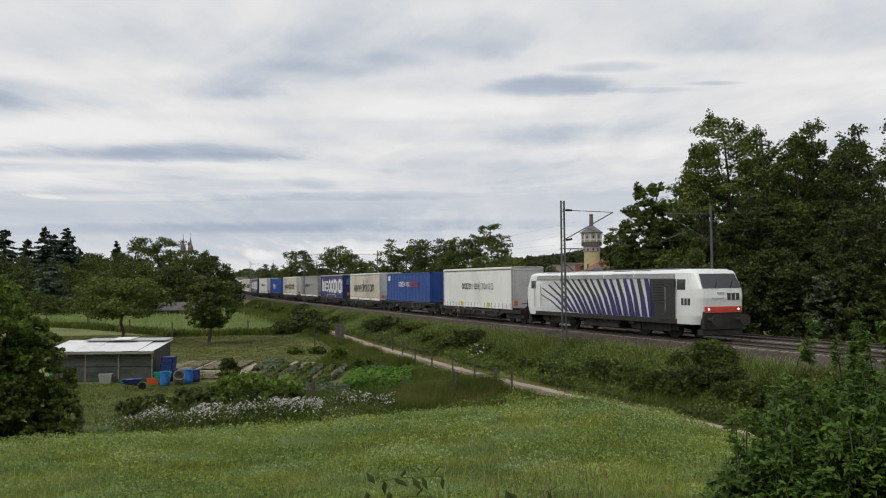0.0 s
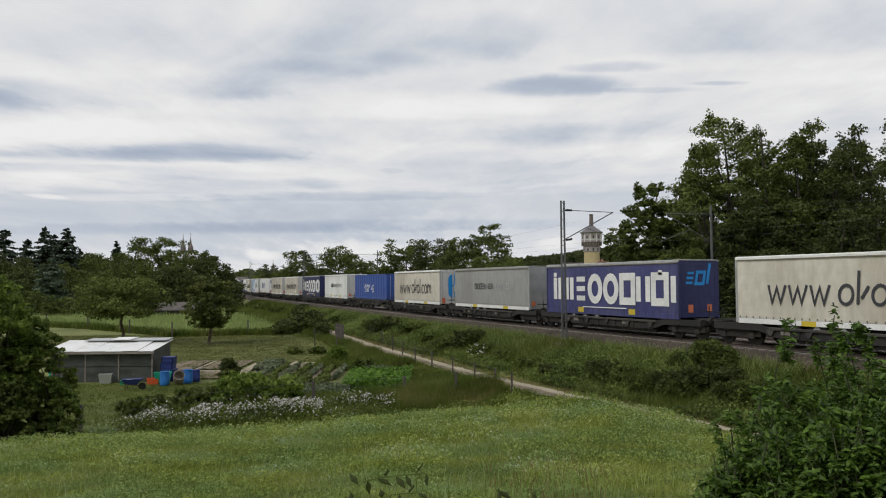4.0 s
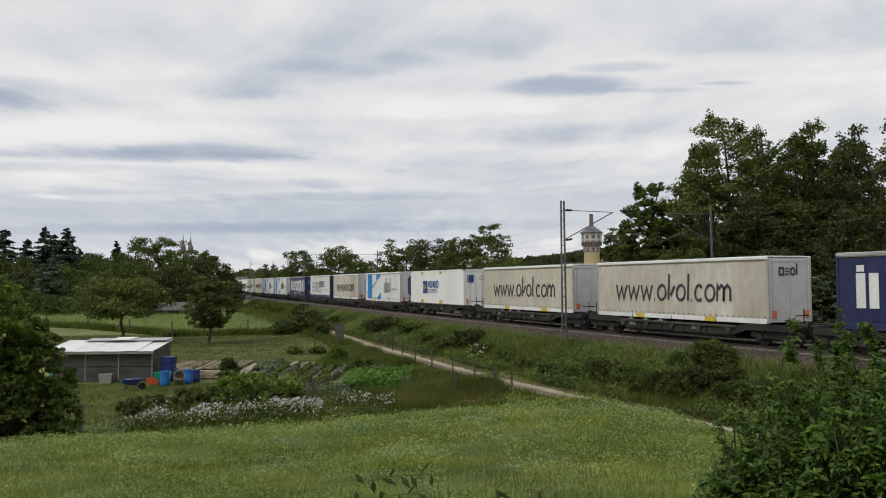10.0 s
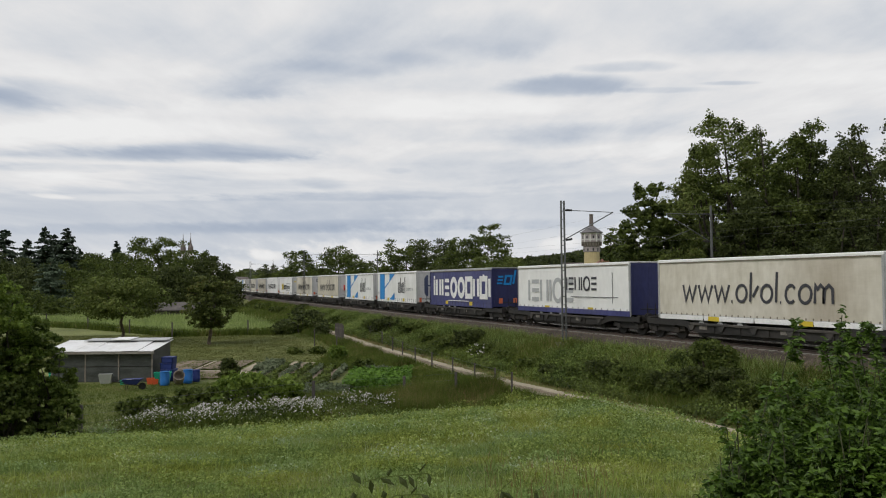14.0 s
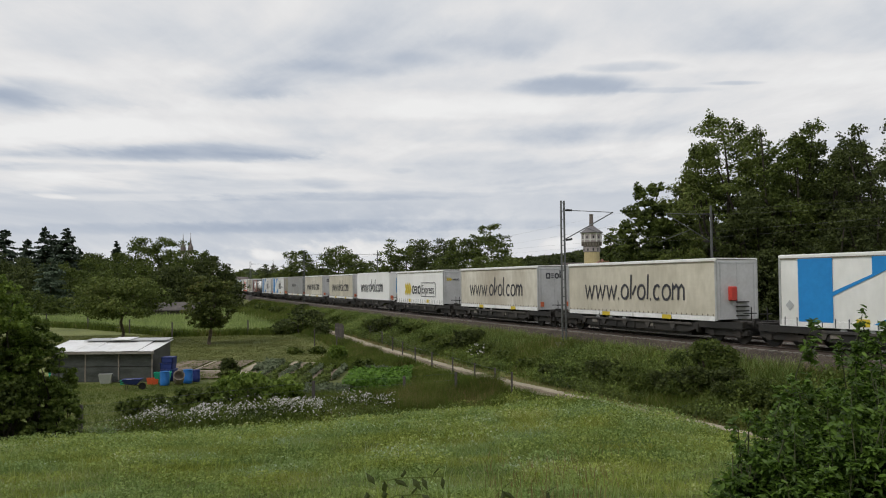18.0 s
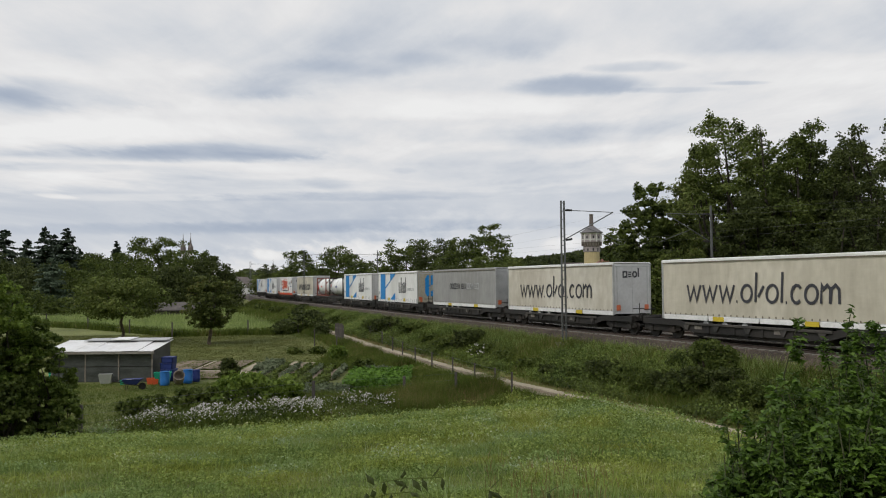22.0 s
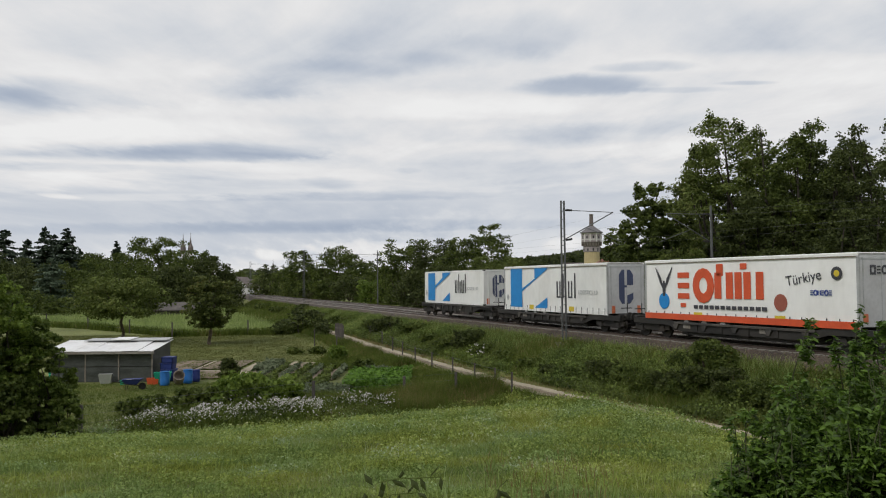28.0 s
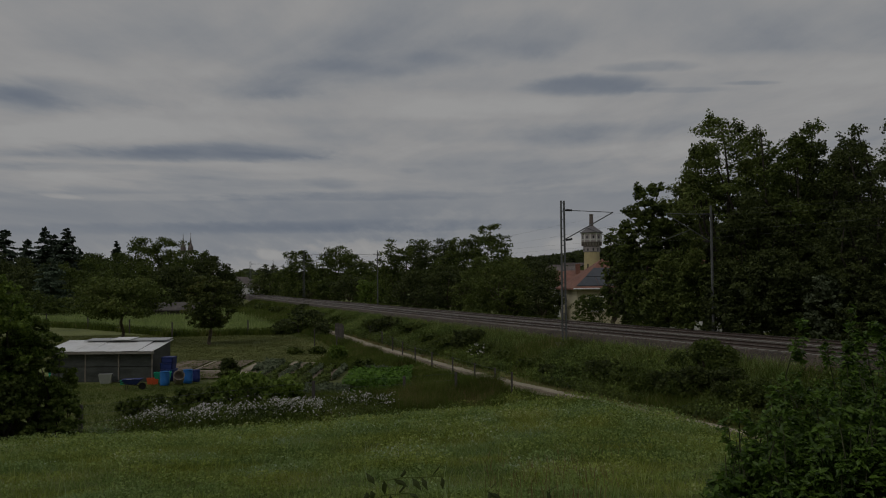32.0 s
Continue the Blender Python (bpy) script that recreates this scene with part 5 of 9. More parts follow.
# kinds: one prototype each, further ones are copies
BODY_KINDS = {
    "lettered_white": lambda: curtain_trailer(M_white, "lettered", "plain", M_doorwhite, "straps"),
    "blue_box": lambda: steel_container(M_blue, "lettered_blue", "none", ribs=True),
    "web_unit": lambda: curtain_trailer(M_beige, "web", "unit", M_doorwhite, "guard"),
    "combi_marks": lambda: curtain_trailer(M_purple, "combi", "blue_marks", M_navy, "rail", cap=M_alu),
    "lettered_grey": lambda: curtain_trailer(M_grey, "lettered", "plain", M_alu, "guard", cap=M_grey),
    "web_e": lambda: curtain_trailer(M_beige, "web", "e_blue", M_doorwhite, "guard"),
    "box45": lambda: steel_container(M_blue2, "box45", "none", ribs=True),
    "combi": lambda: curtain_trailer(M_navy, "combi", "none", M_navy, "rail", cap=M_alu),
    "web_mark": lambda: curtain_trailer(M_beige, "web", "mark", M_doorwhite, "guard"),
    "web_cream": lambda: curtain_trailer(M_cream, "web", "plain", M_doorwhite, "guard"),
    "netlog": lambda: steel_container(M_clean, "netlog", "netlog", ribs=False, half=6.8, zb=1.02, zt=4.05),
    "stripes": lambda: curtain_trailer(M_white, "stripes", "e_dark", M_doorwhite, "straps"),
    "stripes_beige": lambda: curtain_trailer(M_white, "stripes", "e_blue", M_doorbeige, "straps"),
    "tir": lambda: curtain_trailer(M_white, "tir", "none", M_navy, "straps"),
    "sarp": lambda: curtain_trailer(M_clean, "sarp", "sarp", M_doorwhite, "straps"),
    "web_box": lambda: steel_container(M_clean, "web", "e_blue", ribs=False, half=6.8, zb=1.02, zt=4.12),
    "web_red": lambda: curtain_trailer(M_cream, "web", "red_box", M_doorwhite, "guard"),
    "redmark": lambda: curtain_trailer(M_clean, "redmark", "mark", M_doorwhite, "straps"),
    "stripes_box": lambda: steel_container(M_white, "stripes", "e_dark", ribs=False, half=6.8, zb=1.16, zt=3.95),
    "tank_red": lambda: tank_container(3.05, surface("red_brown_frame_paint", (0.2, 0.06, 0.04), (0.3, 0.1, 0.07), 0.6), M_inkred),
    "tank_dark": lambda: tank_container(4.0, M_frame, M_inkblue),
}
LABELS = {
    "lettered_white": ("white curtain-sided trailer with dark printed mark on a railway wagon", "trailer"),
    "blue_box": ("blue corrugated steel container with white and red mark on a wagon", "container"),
    "web_unit": ("beige curtain-sided trailer with dark hand-drawn mark and black headboard unit", "trailer"),
    "combi_marks": ("violet-blue curtain-sided trailer with broad white block mark on a wagon", "trailer"),
    "lettered_grey": ("dusty grey curtain-sided trailer with thin dark mark on a wagon", "trailer"),
    "web_e": ("beige curtain-sided trailer with dark mark and blue shape on its end", "trailer"),
    "box45": ("ultramarine corrugated container with white words and a large 45", "container"),
    "combi": ("navy curtain-sided trailer with broad white block mark on a wagon", "trailer"),
    "web_mark": ("beige curtain-sided trailer with dark mark and white rear doors", "trailer"),
    "web_cream": ("pale cream curtain-sided trailer with dark hand-drawn mark", "trailer"),
    "netlog": ("clean white box container with square blue mark on a wagon", "container"),
    "stripes": ("white curtain-sided trailer with bright blue bands and dark tall mark", "trailer"),
    "stripes_beige": ("white curtain-sided trailer with blue bands and stained beige end", "trailer"),
    "tir": ("white curtain-sided trailer with large grey mark and navy end", "trailer"),
    "sarp": ("white curtain-sided trailer with yellow chevrons and dark mark", "trailer"),
    "web_box": ("white smooth box trailer with dark hand-drawn mark", "container"),
    "web_red": ("pale cream curtain-sided trailer with dark mark and red headboard box", "trailer"),
    "redmark": ("white curtain-sided trailer with broad red mark and red lower band", "trailer"),
    "stripes_box": ("white box container with bright blue bands on a flat wagon", "container"),
    "tank_red": ("white tank container in a red-brown steel frame on a flat wagon", "tank container"),
    "tank_dark": ("white tank container in a dark steel frame on a flat wagon", "tank container"),
}
# distance of each load's front behind the reference point at the head of the train, and its length
CONSIST = [("lettered_white", 7.27), ("blue_box", 24.42), ("web_unit", 40.85), ("combi_marks", 58.47), ("lettered_grey", 74.54), ("web_e", 91.75), ("box45", 108.24),
           ("lettered_white", 125.82), ("combi", 142.88), ("web_mark", 160.07), ("web_cream", 176.35), ("netlog", 194.01), ("stripes", 210.94), ("web_e", 227.89), ("tir", 243.99),
           ("combi_marks", 261.99), ("stripes", 279.45), ("stripes", 294.70), ("web_red", 312.19), ("web_mark", 329.77), ("sarp", 347.40), ("web_box", 363.80), ("web_cream", 379.48),
           ("web_mark", 397.49), ("lettered_grey", 413.17), ("stripes_beige", 431.12), ("stripes", 447.28), ("tank_dark", 461.95), ("tank_red", 472.4), ("web_red", 481.04),
           ("redmark", 499.08), ("stripes", 516.25), ("stripes_box", 533.62)]
BODY_LENGTH = {"blue_box": 13.7, "box45": 13.7, "tank_dark": 8.0, "tank_red": 6.1}
protos, RIDERS = {}, []


def make_load(kind):
    if kind in protos:
        return copy_thing(protos[kind], Matrix())
    ob = protos[kind] = BODY_KINDS[kind]()
    split_pieces(ob, {"lettering", "corner_post", "side_guard", "strap", "side_rail", "corner_casting", "reflector", "step", "lock_rod", "end_mark", "end_plate", "band", "door_frame"})
    label, cat = LABELS[kind]
    return tagged(ob, label, cat, "loads of the freight train")


wagon_cache = {}


def make_wagon(half, flat):
    key = (round(half * 2) / 2, flat)
    if key in wagon_cache:
        return copy_thing(wagon_cache[key], Matrix())
    wagon_cache[key] = w = wagon_proto(key[0], flat)
    split_pieces(w, {"data_plate"})
    return tagged(w, "dark grey low flat railway wagon carrying a container" if flat else "dark grey low pocket railway wagon carrying a trailer", "railway wagon", "wagons of the freight train")


RIDERS.append((loco, -4.2, 9.0))
fronts = [u for _, u in CONSIST]
for (kind, u), nxt in zip(CONSIST, fronts[1:] + [550.2]):
    length = BODY_LENGTH.get(kind, L_BODY)
    RIDERS.append((make_load(kind), u + length / 2, length / 2))
i = 0
while i < len(CONSIST):
    kind, u = CONSIST[i]
    flat = kind in ("blue_box", "box45", "tank_dark", "stripes_box", "netlog", "web_box")
    if kind == "tank_dark":
        a, b = 461.6, 479.4
        i += 1
    else:
        length = BODY_LENGTH.get(kind, L_BODY)
        before = u - (fronts[i - 1] + BODY_LENGTH.get(CONSIST[i - 1][0], L_BODY)) if i else 4.0
        after = fronts[i + 1] - u - length if i + 1 < len(fronts) else 2.4
        a, b = u - min(before / 2, 2.0) + 0.45, u + length + min(after / 2, 2.0) - 0.45
    RIDERS.append((make_wagon((b - a) / 2, flat), (a + b) / 2, (b - a) / 2 - 1.35))
    i += 1


def head_at(t):
    """How far the train's reference point has come along the line after t seconds."""
    return 0.068 + 17.3184 * t + 0.0436246 * t ** 2 + 0.000101582 * t ** 3


def rider_pose(mid, reach, t):
    s = head_at(t) - mid
    (ax, ay), (bx, by) = line_at(s - reach), line_at(s + reach)
    az, bz = float(rail_z(s - reach)), float(rail_z(s + reach))
    yaw = math.atan2(by - ay, bx - ax)
    slope = math.atan2(bz - az, math.hypot(bx - ax, by - ay))
    return pose(float(ax + bx) / 2, float(ay + by) / 2, (az + bz) / 2, 0, -math.degrees(slope), math.degrees(yaw))


def motions():
    walk(cloud_layer, [(t, pose(1.75 * t, 0, 0)) for t in (0.0, 32.0)])
    for ob, mid, reach in RIDERS:
        walk(ob, [(float(t), rider_pose(mid, reach, t)) for t in range(0, 33)])
    sway()

# ---- overhead line: masts, brackets, wires ----
WIRE_NEAR, WIRE_FAR = 0.0, -4.0


def mast(s, n, lattice, label):
    x, y = (float(v) for v in line_at(s, n))
    base, top = float(rail_z(s)) - 0.7, float(rail_z(s)) + 7.75
    h = float(heading(np.float64(s)))
    t = new("catenary_mast")
    t.matrix_basis = pose(x, y, base, 0, 0, math.degrees(h))
    hgt = top - base
    sgn = 1 if n > 0 else -1                       # local +y points away from the camera's side
    bm = bmesh.new()
    if lattice:
        for k in (-1, 1):
            slab(bm, [(k * 0.13 - 0.036, 0), (k * 0.13 + 0.036, 0), (k * 0.10 + 0.036, hgt), (k * 0.10 - 0.036, hgt)], -0.05, 0.05, "yz")
        z = 0.3
        while z < hgt - 0.1:
            box(bm, -0.03, 0.03, -0.12, 0.12, z, z + 0.045)
            z += 0.5
    else:
        tube(bm, (0, 0, 0), (0, 0, hgt), 0.10, 0.075, seg=10)
    part("post", bm, M_steel, t)
    part("footing", bm_box(-0.4, 0.4, -0.4, 0.4, -0.4, 0.12, bevel=0.03), M_sleeper, t)
    reach = abs(n - (WIRE_NEAR if n > 0 else WIRE_FAR)) + 0.1
    bm = bmesh.new()
    zt_ = hgt - 0.55
    zb_ = hgt - 2.35
    tube(bm, (0, 0, zt_), (0, sgn * reach, zt_ - 0.05), 0.022)
    tube(bm, (0, 0, zb_), (0, sgn * reach, zt_ - 0.05), 0.032)
    tube(bm, (0, sgn * reach * 0.45, zb_ + (zt_ - zb_) * 0.45), (0, sgn * (reach + 0.6), zb_ - 0.05), 0.02)
    part("bracket", bm, M_steel, t)
    for z, k in ((zt_, 0.0), (zb_, 0.28)):
        bm = bmesh.new()
        for j in range(4):
            a = 0.22 + j * 0.11
            tube(bm, (0, sgn * a, z + k * a * 0.55), (0, sgn * (a + 0.06), z + k * (a + 0.06) * 0.55), 0.065, seg=8)
        part("insulator", bm, M_darksteel, t)
    return tagged(t, label, "catenary mast", "masts of the overhead line")


NEAR_MASTS, FAR_MASTS = [-137.0, -73.8, 3.8, 66.0], [-167.0, -72.9, 3.9, 66.0]
for s in NEAR_MASTS:
    mast(s, 3.4, True, "grey steel ladder-type catenary mast with bracket arm beside the track")
for s in FAR_MASTS:
    mast(s, -7.4, False, "slim grey round catenary pole with bracket arm beside the far track")
for centre in (WIRE_NEAR, WIRE_FAR):
    wires = tagged(new("overhead_wire"), "thin dark contact and carrier wire above a track", "overhead wire")
    for z, sag, name in ((5.45, 0.0, "contact_wire"), (7.05, 1.0, "carrier_wire")):
        ss = np.arange(-300, 120, 2.0)
        masts_at = np.array([-300, -235] + NEAR_MASTS + [120])
        k = np.searchsorted(masts_at, ss, side="right") - 1
        a, b = masts_at[np.clip(k, 0, len(masts_at) - 2)], masts_at[np.clip(k + 1, 1, len(masts_at) - 1)]
        u = (ss - a) / (b - a)
        dz = -sag * 4 * u * (1 - u)
        sec = [(-0.003, -0.003), (0.003, -0.003), (0.003, 0.003), (-0.003, 0.003)]
        rows = []
        for n, q in sec:
            x, y = line_at(ss, centre + n)
            rows.append(np.stack([x, y, rail_z(ss) + z + q + dz], 1))
        v = np.stack(rows, 1)
        i4 = (np.arange(len(ss) - 1)[:, None] * 4 + np.arange(4)[None])
        j4 = np.arange(len(ss) - 1)[:, None] * 4 + (np.arange(4)[None] + 1) % 4
        from_arrays(name, v.reshape(-1, 3), np.stack([i4.ravel(), (i4 + 4).ravel(), (j4 + 4).ravel(), j4.ravel()], 1), M_steel, wires)

# ---- plants ----


def leaf_mesh(name, points, normals, size, material, parent, rng, long=1.5, jitter=0.6, label="", lobed=False, axis=None):
    """Many small folded leaves, bent along the midrib; axis: which way each one points."""
    k = len(points)
    nrm = normals + rng.normal(0, jitter, (k, 3))
    nrm /= np.linalg.norm(nrm, axis=1)[:, None] + 1e-9
    up = rng.normal(0, 1, (k, 3))
    u = np.cross(nrm, up) if axis is None else axis - nrm * np.sum(axis * nrm, axis=1)[:, None]
    u /= np.linalg.norm(u, axis=1)[:, None] + 1e-9
    v = np.cross(nrm, u)
    sz = (size * (0.6 + 0.8 * rng.random(k)))[:, None]
    a = points - u * sz * long / 2
    b = points + u * sz * long / 2
    c = points + v * sz * 0.5 + nrm * sz * 0.18 + u * sz * 0.1
    d = points - v * sz * 0.5 + nrm * sz * 0.18 + u * sz * 0.1
    if lobed:
        # broad near the stalk, drawn out to a bent tip
        c2 = points + u * sz * long * 0.22 + v * sz * 0.34 + nrm * sz * 0.10
        d2 = points + u * sz * long * 0.22 - v * sz * 0.34 + nrm * sz * 0.10
        c1, d1 = points - u * sz * long * 0.22 + v * sz * 0.5 + nrm * sz * 0.16, points - u * sz * long * 0.22 - v * sz * 0.5 + nrm * sz * 0.16
        b = b - nrm * sz * 0.35
        verts = np.stack([a, c1, c2, b, d2, d1, points], 1).reshape(-1, 3)
        i = np.arange(k) * 7
        faces = np.concatenate([np.stack([i + p, i + q, i + 6], 1) for p, q in ((0, 5), (5, 4), (4, 3), (3, 2), (2, 1), (1, 0))])
        return from_arrays(name, verts, faces, material, parent, label)
    verts = np.stack([a, c, b, d], 1).reshape(-1, 3)
    i = np.arange(k) * 4
    faces = np.concatenate([np.stack([i, i + 2, i + 1], 1), np.stack([i, i + 3, i + 2], 1)])
    return from_arrays(name, verts, faces, material, parent, label)


def crown_points(rng, blobs, count):
    """Points spread through clumps of twigs, denser towards their shells."""
    c = np.array([b[:3] for b in blobs])
    r = np.array([b[3:6] for b in blobs])
    area = r[:, 0] * r[:, 2]
    pick = rng.choice(len(blobs), count, p=area / area.sum())
    d = rng.normal(0, 1, (count, 3))
    d /= np.linalg.norm(d, axis=1)[:, None]
    rad = rng.random(count) ** 0.45 * 1.15
    return c[pick] + d * r[pick] * rad[:, None], d


def envelope(rng, lo, height, width, clumps, clump_r, top_heavy=0.0, gaps=0.0, squat=1.0):
    """Twig clumps that fill an uneven, lobed crown."""
    lobes = [(rng.random() * 6.283, rng.integers(2, 6), 0.10 + 0.12 * rng.random()) for _ in range(3)]
    off = rng.random(3) * 50
    blobs = []
    tries = 0
    while len(blobs) < clumps and tries < clumps * 12:
        tries += 1
        f = rng.random() ** 0.85
        a = rng.random() * 6.283
        env = math.sin(math.pi * (0.16 + 0.70 * f ** (1.0 + top_heavy))) ** 0.7
        env *= 1 + sum(k * math.sin(a * q + p + f * 3 * q) for p, q, k in lobes)
        rr = width * env * (0.25 + 0.75 * rng.random() ** 0.5)
        p = (rr * math.cos(a), rr * math.sin(a), lo + (height - lo) * f * (0.9 + 0.1 * math.sin(a * 2 + lobes[0][0])))
        if gaps and noise.noise(Vector((p[0] / width * 2.2 + off[0], p[1] / width * 2.2 + off[1], p[2] / width * 2.2 + off[2]))) < gaps - 0.45:
            continue
        r = clump_r * (0.6 + 0.8 * rng.random())
        z = min(p[2], height - r * 0.7)
        blobs.append((p[0], p[1], max(z, lo + r * 0.3), r, r, r * 0.7 * squat))
    top = max(b[2] + b[5] for b in blobs)
    k = (height - lo) / (top - lo)
    return [(b[0], b[1], lo + (b[2] - lo) * k, b[3], b[4], b[5]) for b in blobs]


def limb(bm, a, b, r0, r1, rng, parts=3, seg=6):
    a, b = np.array(a, float), np.array(b, float)
    prev, pr = a, r0
    for k in range(1, parts + 1):
        f = k / parts
        q = a + (b - a) * f + (rng.normal(0, 0.05, 3) * np.linalg.norm(b - a) if k < parts else 0)
        rr = r0 + (r1 - r0) * f
        tube(bm, prev, q, pr, rr, seg=seg)
        prev, pr = q, rr


def broadleaf(x, y, height, width, material, seed, leaf=0.3, count=6000, bare=0.25, label="", base=None, name="tree", clumps=280, squat=0.72, top_heavy=0.0, trunk=True, bark=None, cat="tree", gaps=0.14, shoots=0):
    rng = np.random.default_rng(seed)
    z0 = on_ground(x, y) - 0.1 if base is None else base
    t = new(name)
    t.matrix_basis = pose(x, y, z0)
    lo = height * bare
    blobs = envelope(rng, lo, height, width, clumps, max(width * 0.16, leaf * 1.5), top_heavy, gaps, squat)
    for b in sorted(blobs, key=lambda q: -q[2])[:shoots]:
        k = 0.5 + 0.6 * rng.random()
        blobs.append((b[0] + 0.2 * rng.normal(), b[1] + 0.2 * rng.normal(), b[2] + b[5] * 0.6 + 0.1 * k, 0.22 * k + 0.05, 0.22 * k + 0.05, 0.45 * k))
    pts, nor = crown_points(rng, blobs, count)
    leaf_mesh("crown", pts, nor * 0.8 + np.array([0, 0, 0.55]), leaf, material, t, rng)
    if trunk:
        bm = bmesh.new()
        r0 = max(0.06, height * 0.022)
        fork = lo * 0.9 + height * 0.08
        limb(bm, (0, 0, -0.2), (rng.normal(0, 0.1), rng.normal(0, 0.1), fork), r0 * 1.25, r0 * 0.85, rng, 4, 8)
        for b in [blobs[q] for q in rng.choice(len(blobs), min(14, len(blobs)), replace=False)]:
            limb(bm, (0, 0, fork - 0.15), (b[0] * 0.9, b[1] * 0.9, b[2]), r0 * 0.55, r0 * 0.12, rng, 3, 5)
        part("trunk", bm, bark or M_bark, t)
    return tagged(t, label, cat)


def spruce(x, y, height, width, seed, label, base=None, material=None, leaf=0.4, count=3500):
    rng = np.random.default_rng(seed)
    z0 = on_ground(x, y) if base is None else base
    t = new("conifer")
    t.matrix_basis = pose(x, y, z0)
    boughs = int(110 + height * 9)
    bf = 1 - 0.95 * rng.random(boughs) ** 0.75                      # height of each bough
    ba = rng.random(boughs) * 2 * np.pi
    bl = width * 1.3 * (0.03 + (1 - bf) ** 0.66) * (0.55 + 0.6 * rng.random(boughs))
    pick = rng.integers(0, boughs, count)
    k = rng.random(count) ** 0.7
    r = bl[pick] * k
    a = ba[pick] + rng.normal(0, 0.15, count)
    z = bf[pick] * height - r * 0.28 + rng.normal(0, 0.010, count) * height * (1.1 - bf[pick]) + 0.12 * r * k
    pts = np.stack([r * np.cos(a), r * np.sin(a), z], 1)
    nor = np.stack([np.cos(a) * 0.4, np.sin(a) * 0.4, np.full(count, 0.8)], 1)
    leaf_mesh("crown", pts, nor, leaf, material or M_needle, t, rng, long=2.0)
    bm = bmesh.new()
    tube(bm, (0, 0, -0.3), (0, 0, height * 0.97), height * 0.018, 0.02, seg=7)
    part("trunk", bm, M_bark, t)
    return tagged(t, label, "conifer")


def shrub(x, y, height, width, material, seed, leaf=0.14, count=1800, label="", base=None, clumps=70, name="bush", depth=None):
    rng = np.random.default_rng(seed)
    z0 = on_ground(x, y) - 0.05 if base is None else base
    t = new(name)
    t.matrix_basis = pose(x, y, z0)
    blobs = envelope(rng, 0.0, height, width, clumps, max(min(width, height) * 0.2, leaf * 1.5), 0.0, 0.15)
    pts, nor = crown_points(rng, blobs, count)
    pts[:, 2] = np.maximum(pts[:, 2], -0.02)
    leaf_mesh("foliage", pts, nor, leaf, material, t, rng)
    bm = bmesh.new()
    for b in blobs[:7]:
        limb(bm, (b[0] * 0.15, b[1] * 0.15, -0.1), b[:3], 0.035, 0.01, rng, 2, 5)
    part("stem", bm, M_bark, t)
    return tagged(t, label, "bush")


def tufts(name, x, y, height, material, rng, blades=3, width=0.02, lean=0.35, label="", category="grass", z=None, spread=0.12, simple=False):
    """Grass: clumps of bent, tapering blades as one piece of stuff."""
    k = len(x)
    z = ground_z(x, y) if z is None else z
    h = np.broadcast_to(np.asarray(height, float), (k,))
    bx = np.repeat(x, blades) + rng.normal(0, spread, k * blades)
    by = np.repeat(y, blades) + rng.normal(0, spread, k * blades)
    bz = np.repeat(z, blades) - 0.02
    bh = np.repeat(h, blades) * (0.55 + 0.6 * rng.random(k * blades))
    a = rng.random(k * blades) * 2 * np.pi
    ln = bh * lean * (0.3 + rng.random(k * blades))
    w = np.broadcast_to(np.asarray(width, float), (k,)).repeat(blades) / 2
    ca, sa = np.cos(a), np.sin(a)
    # blades show their flat side roughly to any view
    q = rng.random(k * blades) * np.pi
    wx, wy = np.cos(q) * w, np.sin(q) * w
    p0 = np.stack([bx - wx, by - wy, bz], 1)
    p1 = np.stack([bx + wx, by + wy, bz], 1)
    mx, my = bx + ca * ln * 0.35, by + sa * ln * 0.35
    p2 = np.stack([mx + wx * 0.8, my + wy * 0.8, bz + bh * 0.6], 1)
    p3 = np.stack([mx - wx * 0.8, my - wy * 0.8, bz + bh * 0.6], 1)
    p4 = np.stack([bx + ca * ln, by + sa * ln, bz + bh * 0.97], 1)
    if simple:
        v = np.stack([p0, p1, p4], 1).reshape(-1, 3)
        return tagged(from_arrays(name, v, np.arange(k * blades * 3).reshape(-1, 3), material), label, category, kind="stuff")
    v = np.stack([p0, p1, p2, p3, p4], 1).reshape(-1, 3)
    i = np.arange(k * blades) * 5
    f = np.concatenate([np.stack([i, i + 1, i + 2], 1), np.stack([i, i + 2, i + 3], 1), np.stack([i + 3, i + 2, i + 4], 1)])
    ob = from_arrays(name, v, f, material)
    return tagged(ob, label, category, kind="stuff")


# ---- trees and bushes ----
# the wood behind the tracks
broadleaf(20.1, 60.0, 15.5, 3.69, M_leaf_olive, 101, leaf=0.13, count=23000, label="tall dark-leaved broadleaf tree beside the railway", bare=0.08, shoots=9, clumps=330, bark=M_bark_dark)
broadleaf(23.9, 58.0, 15.5, 3.49, M_leaf_mid, 102, leaf=0.13, count=23000, label="tall dark-leaved broadleaf tree beside the railway", bare=0.08, shoots=9, clumps=330, bark=M_bark_dark)
broadleaf(27.6, 54.0, 15.0, 3.33, M_leaf_dark, 103, leaf=0.12, count=23000, label="tall dark-leaved broadleaf tree beside the railway", bare=0.08, shoots=9, clumps=330, bark=M_bark_dark)
broadleaf(23.9, 64.0, 15.9, 3.21, M_leaf_dark, 104, leaf=0.14, count=23000, label="tall dark-leaved broadleaf tree beside the railway", bare=0.08, shoots=9, clumps=330, bark=M_bark_dark)
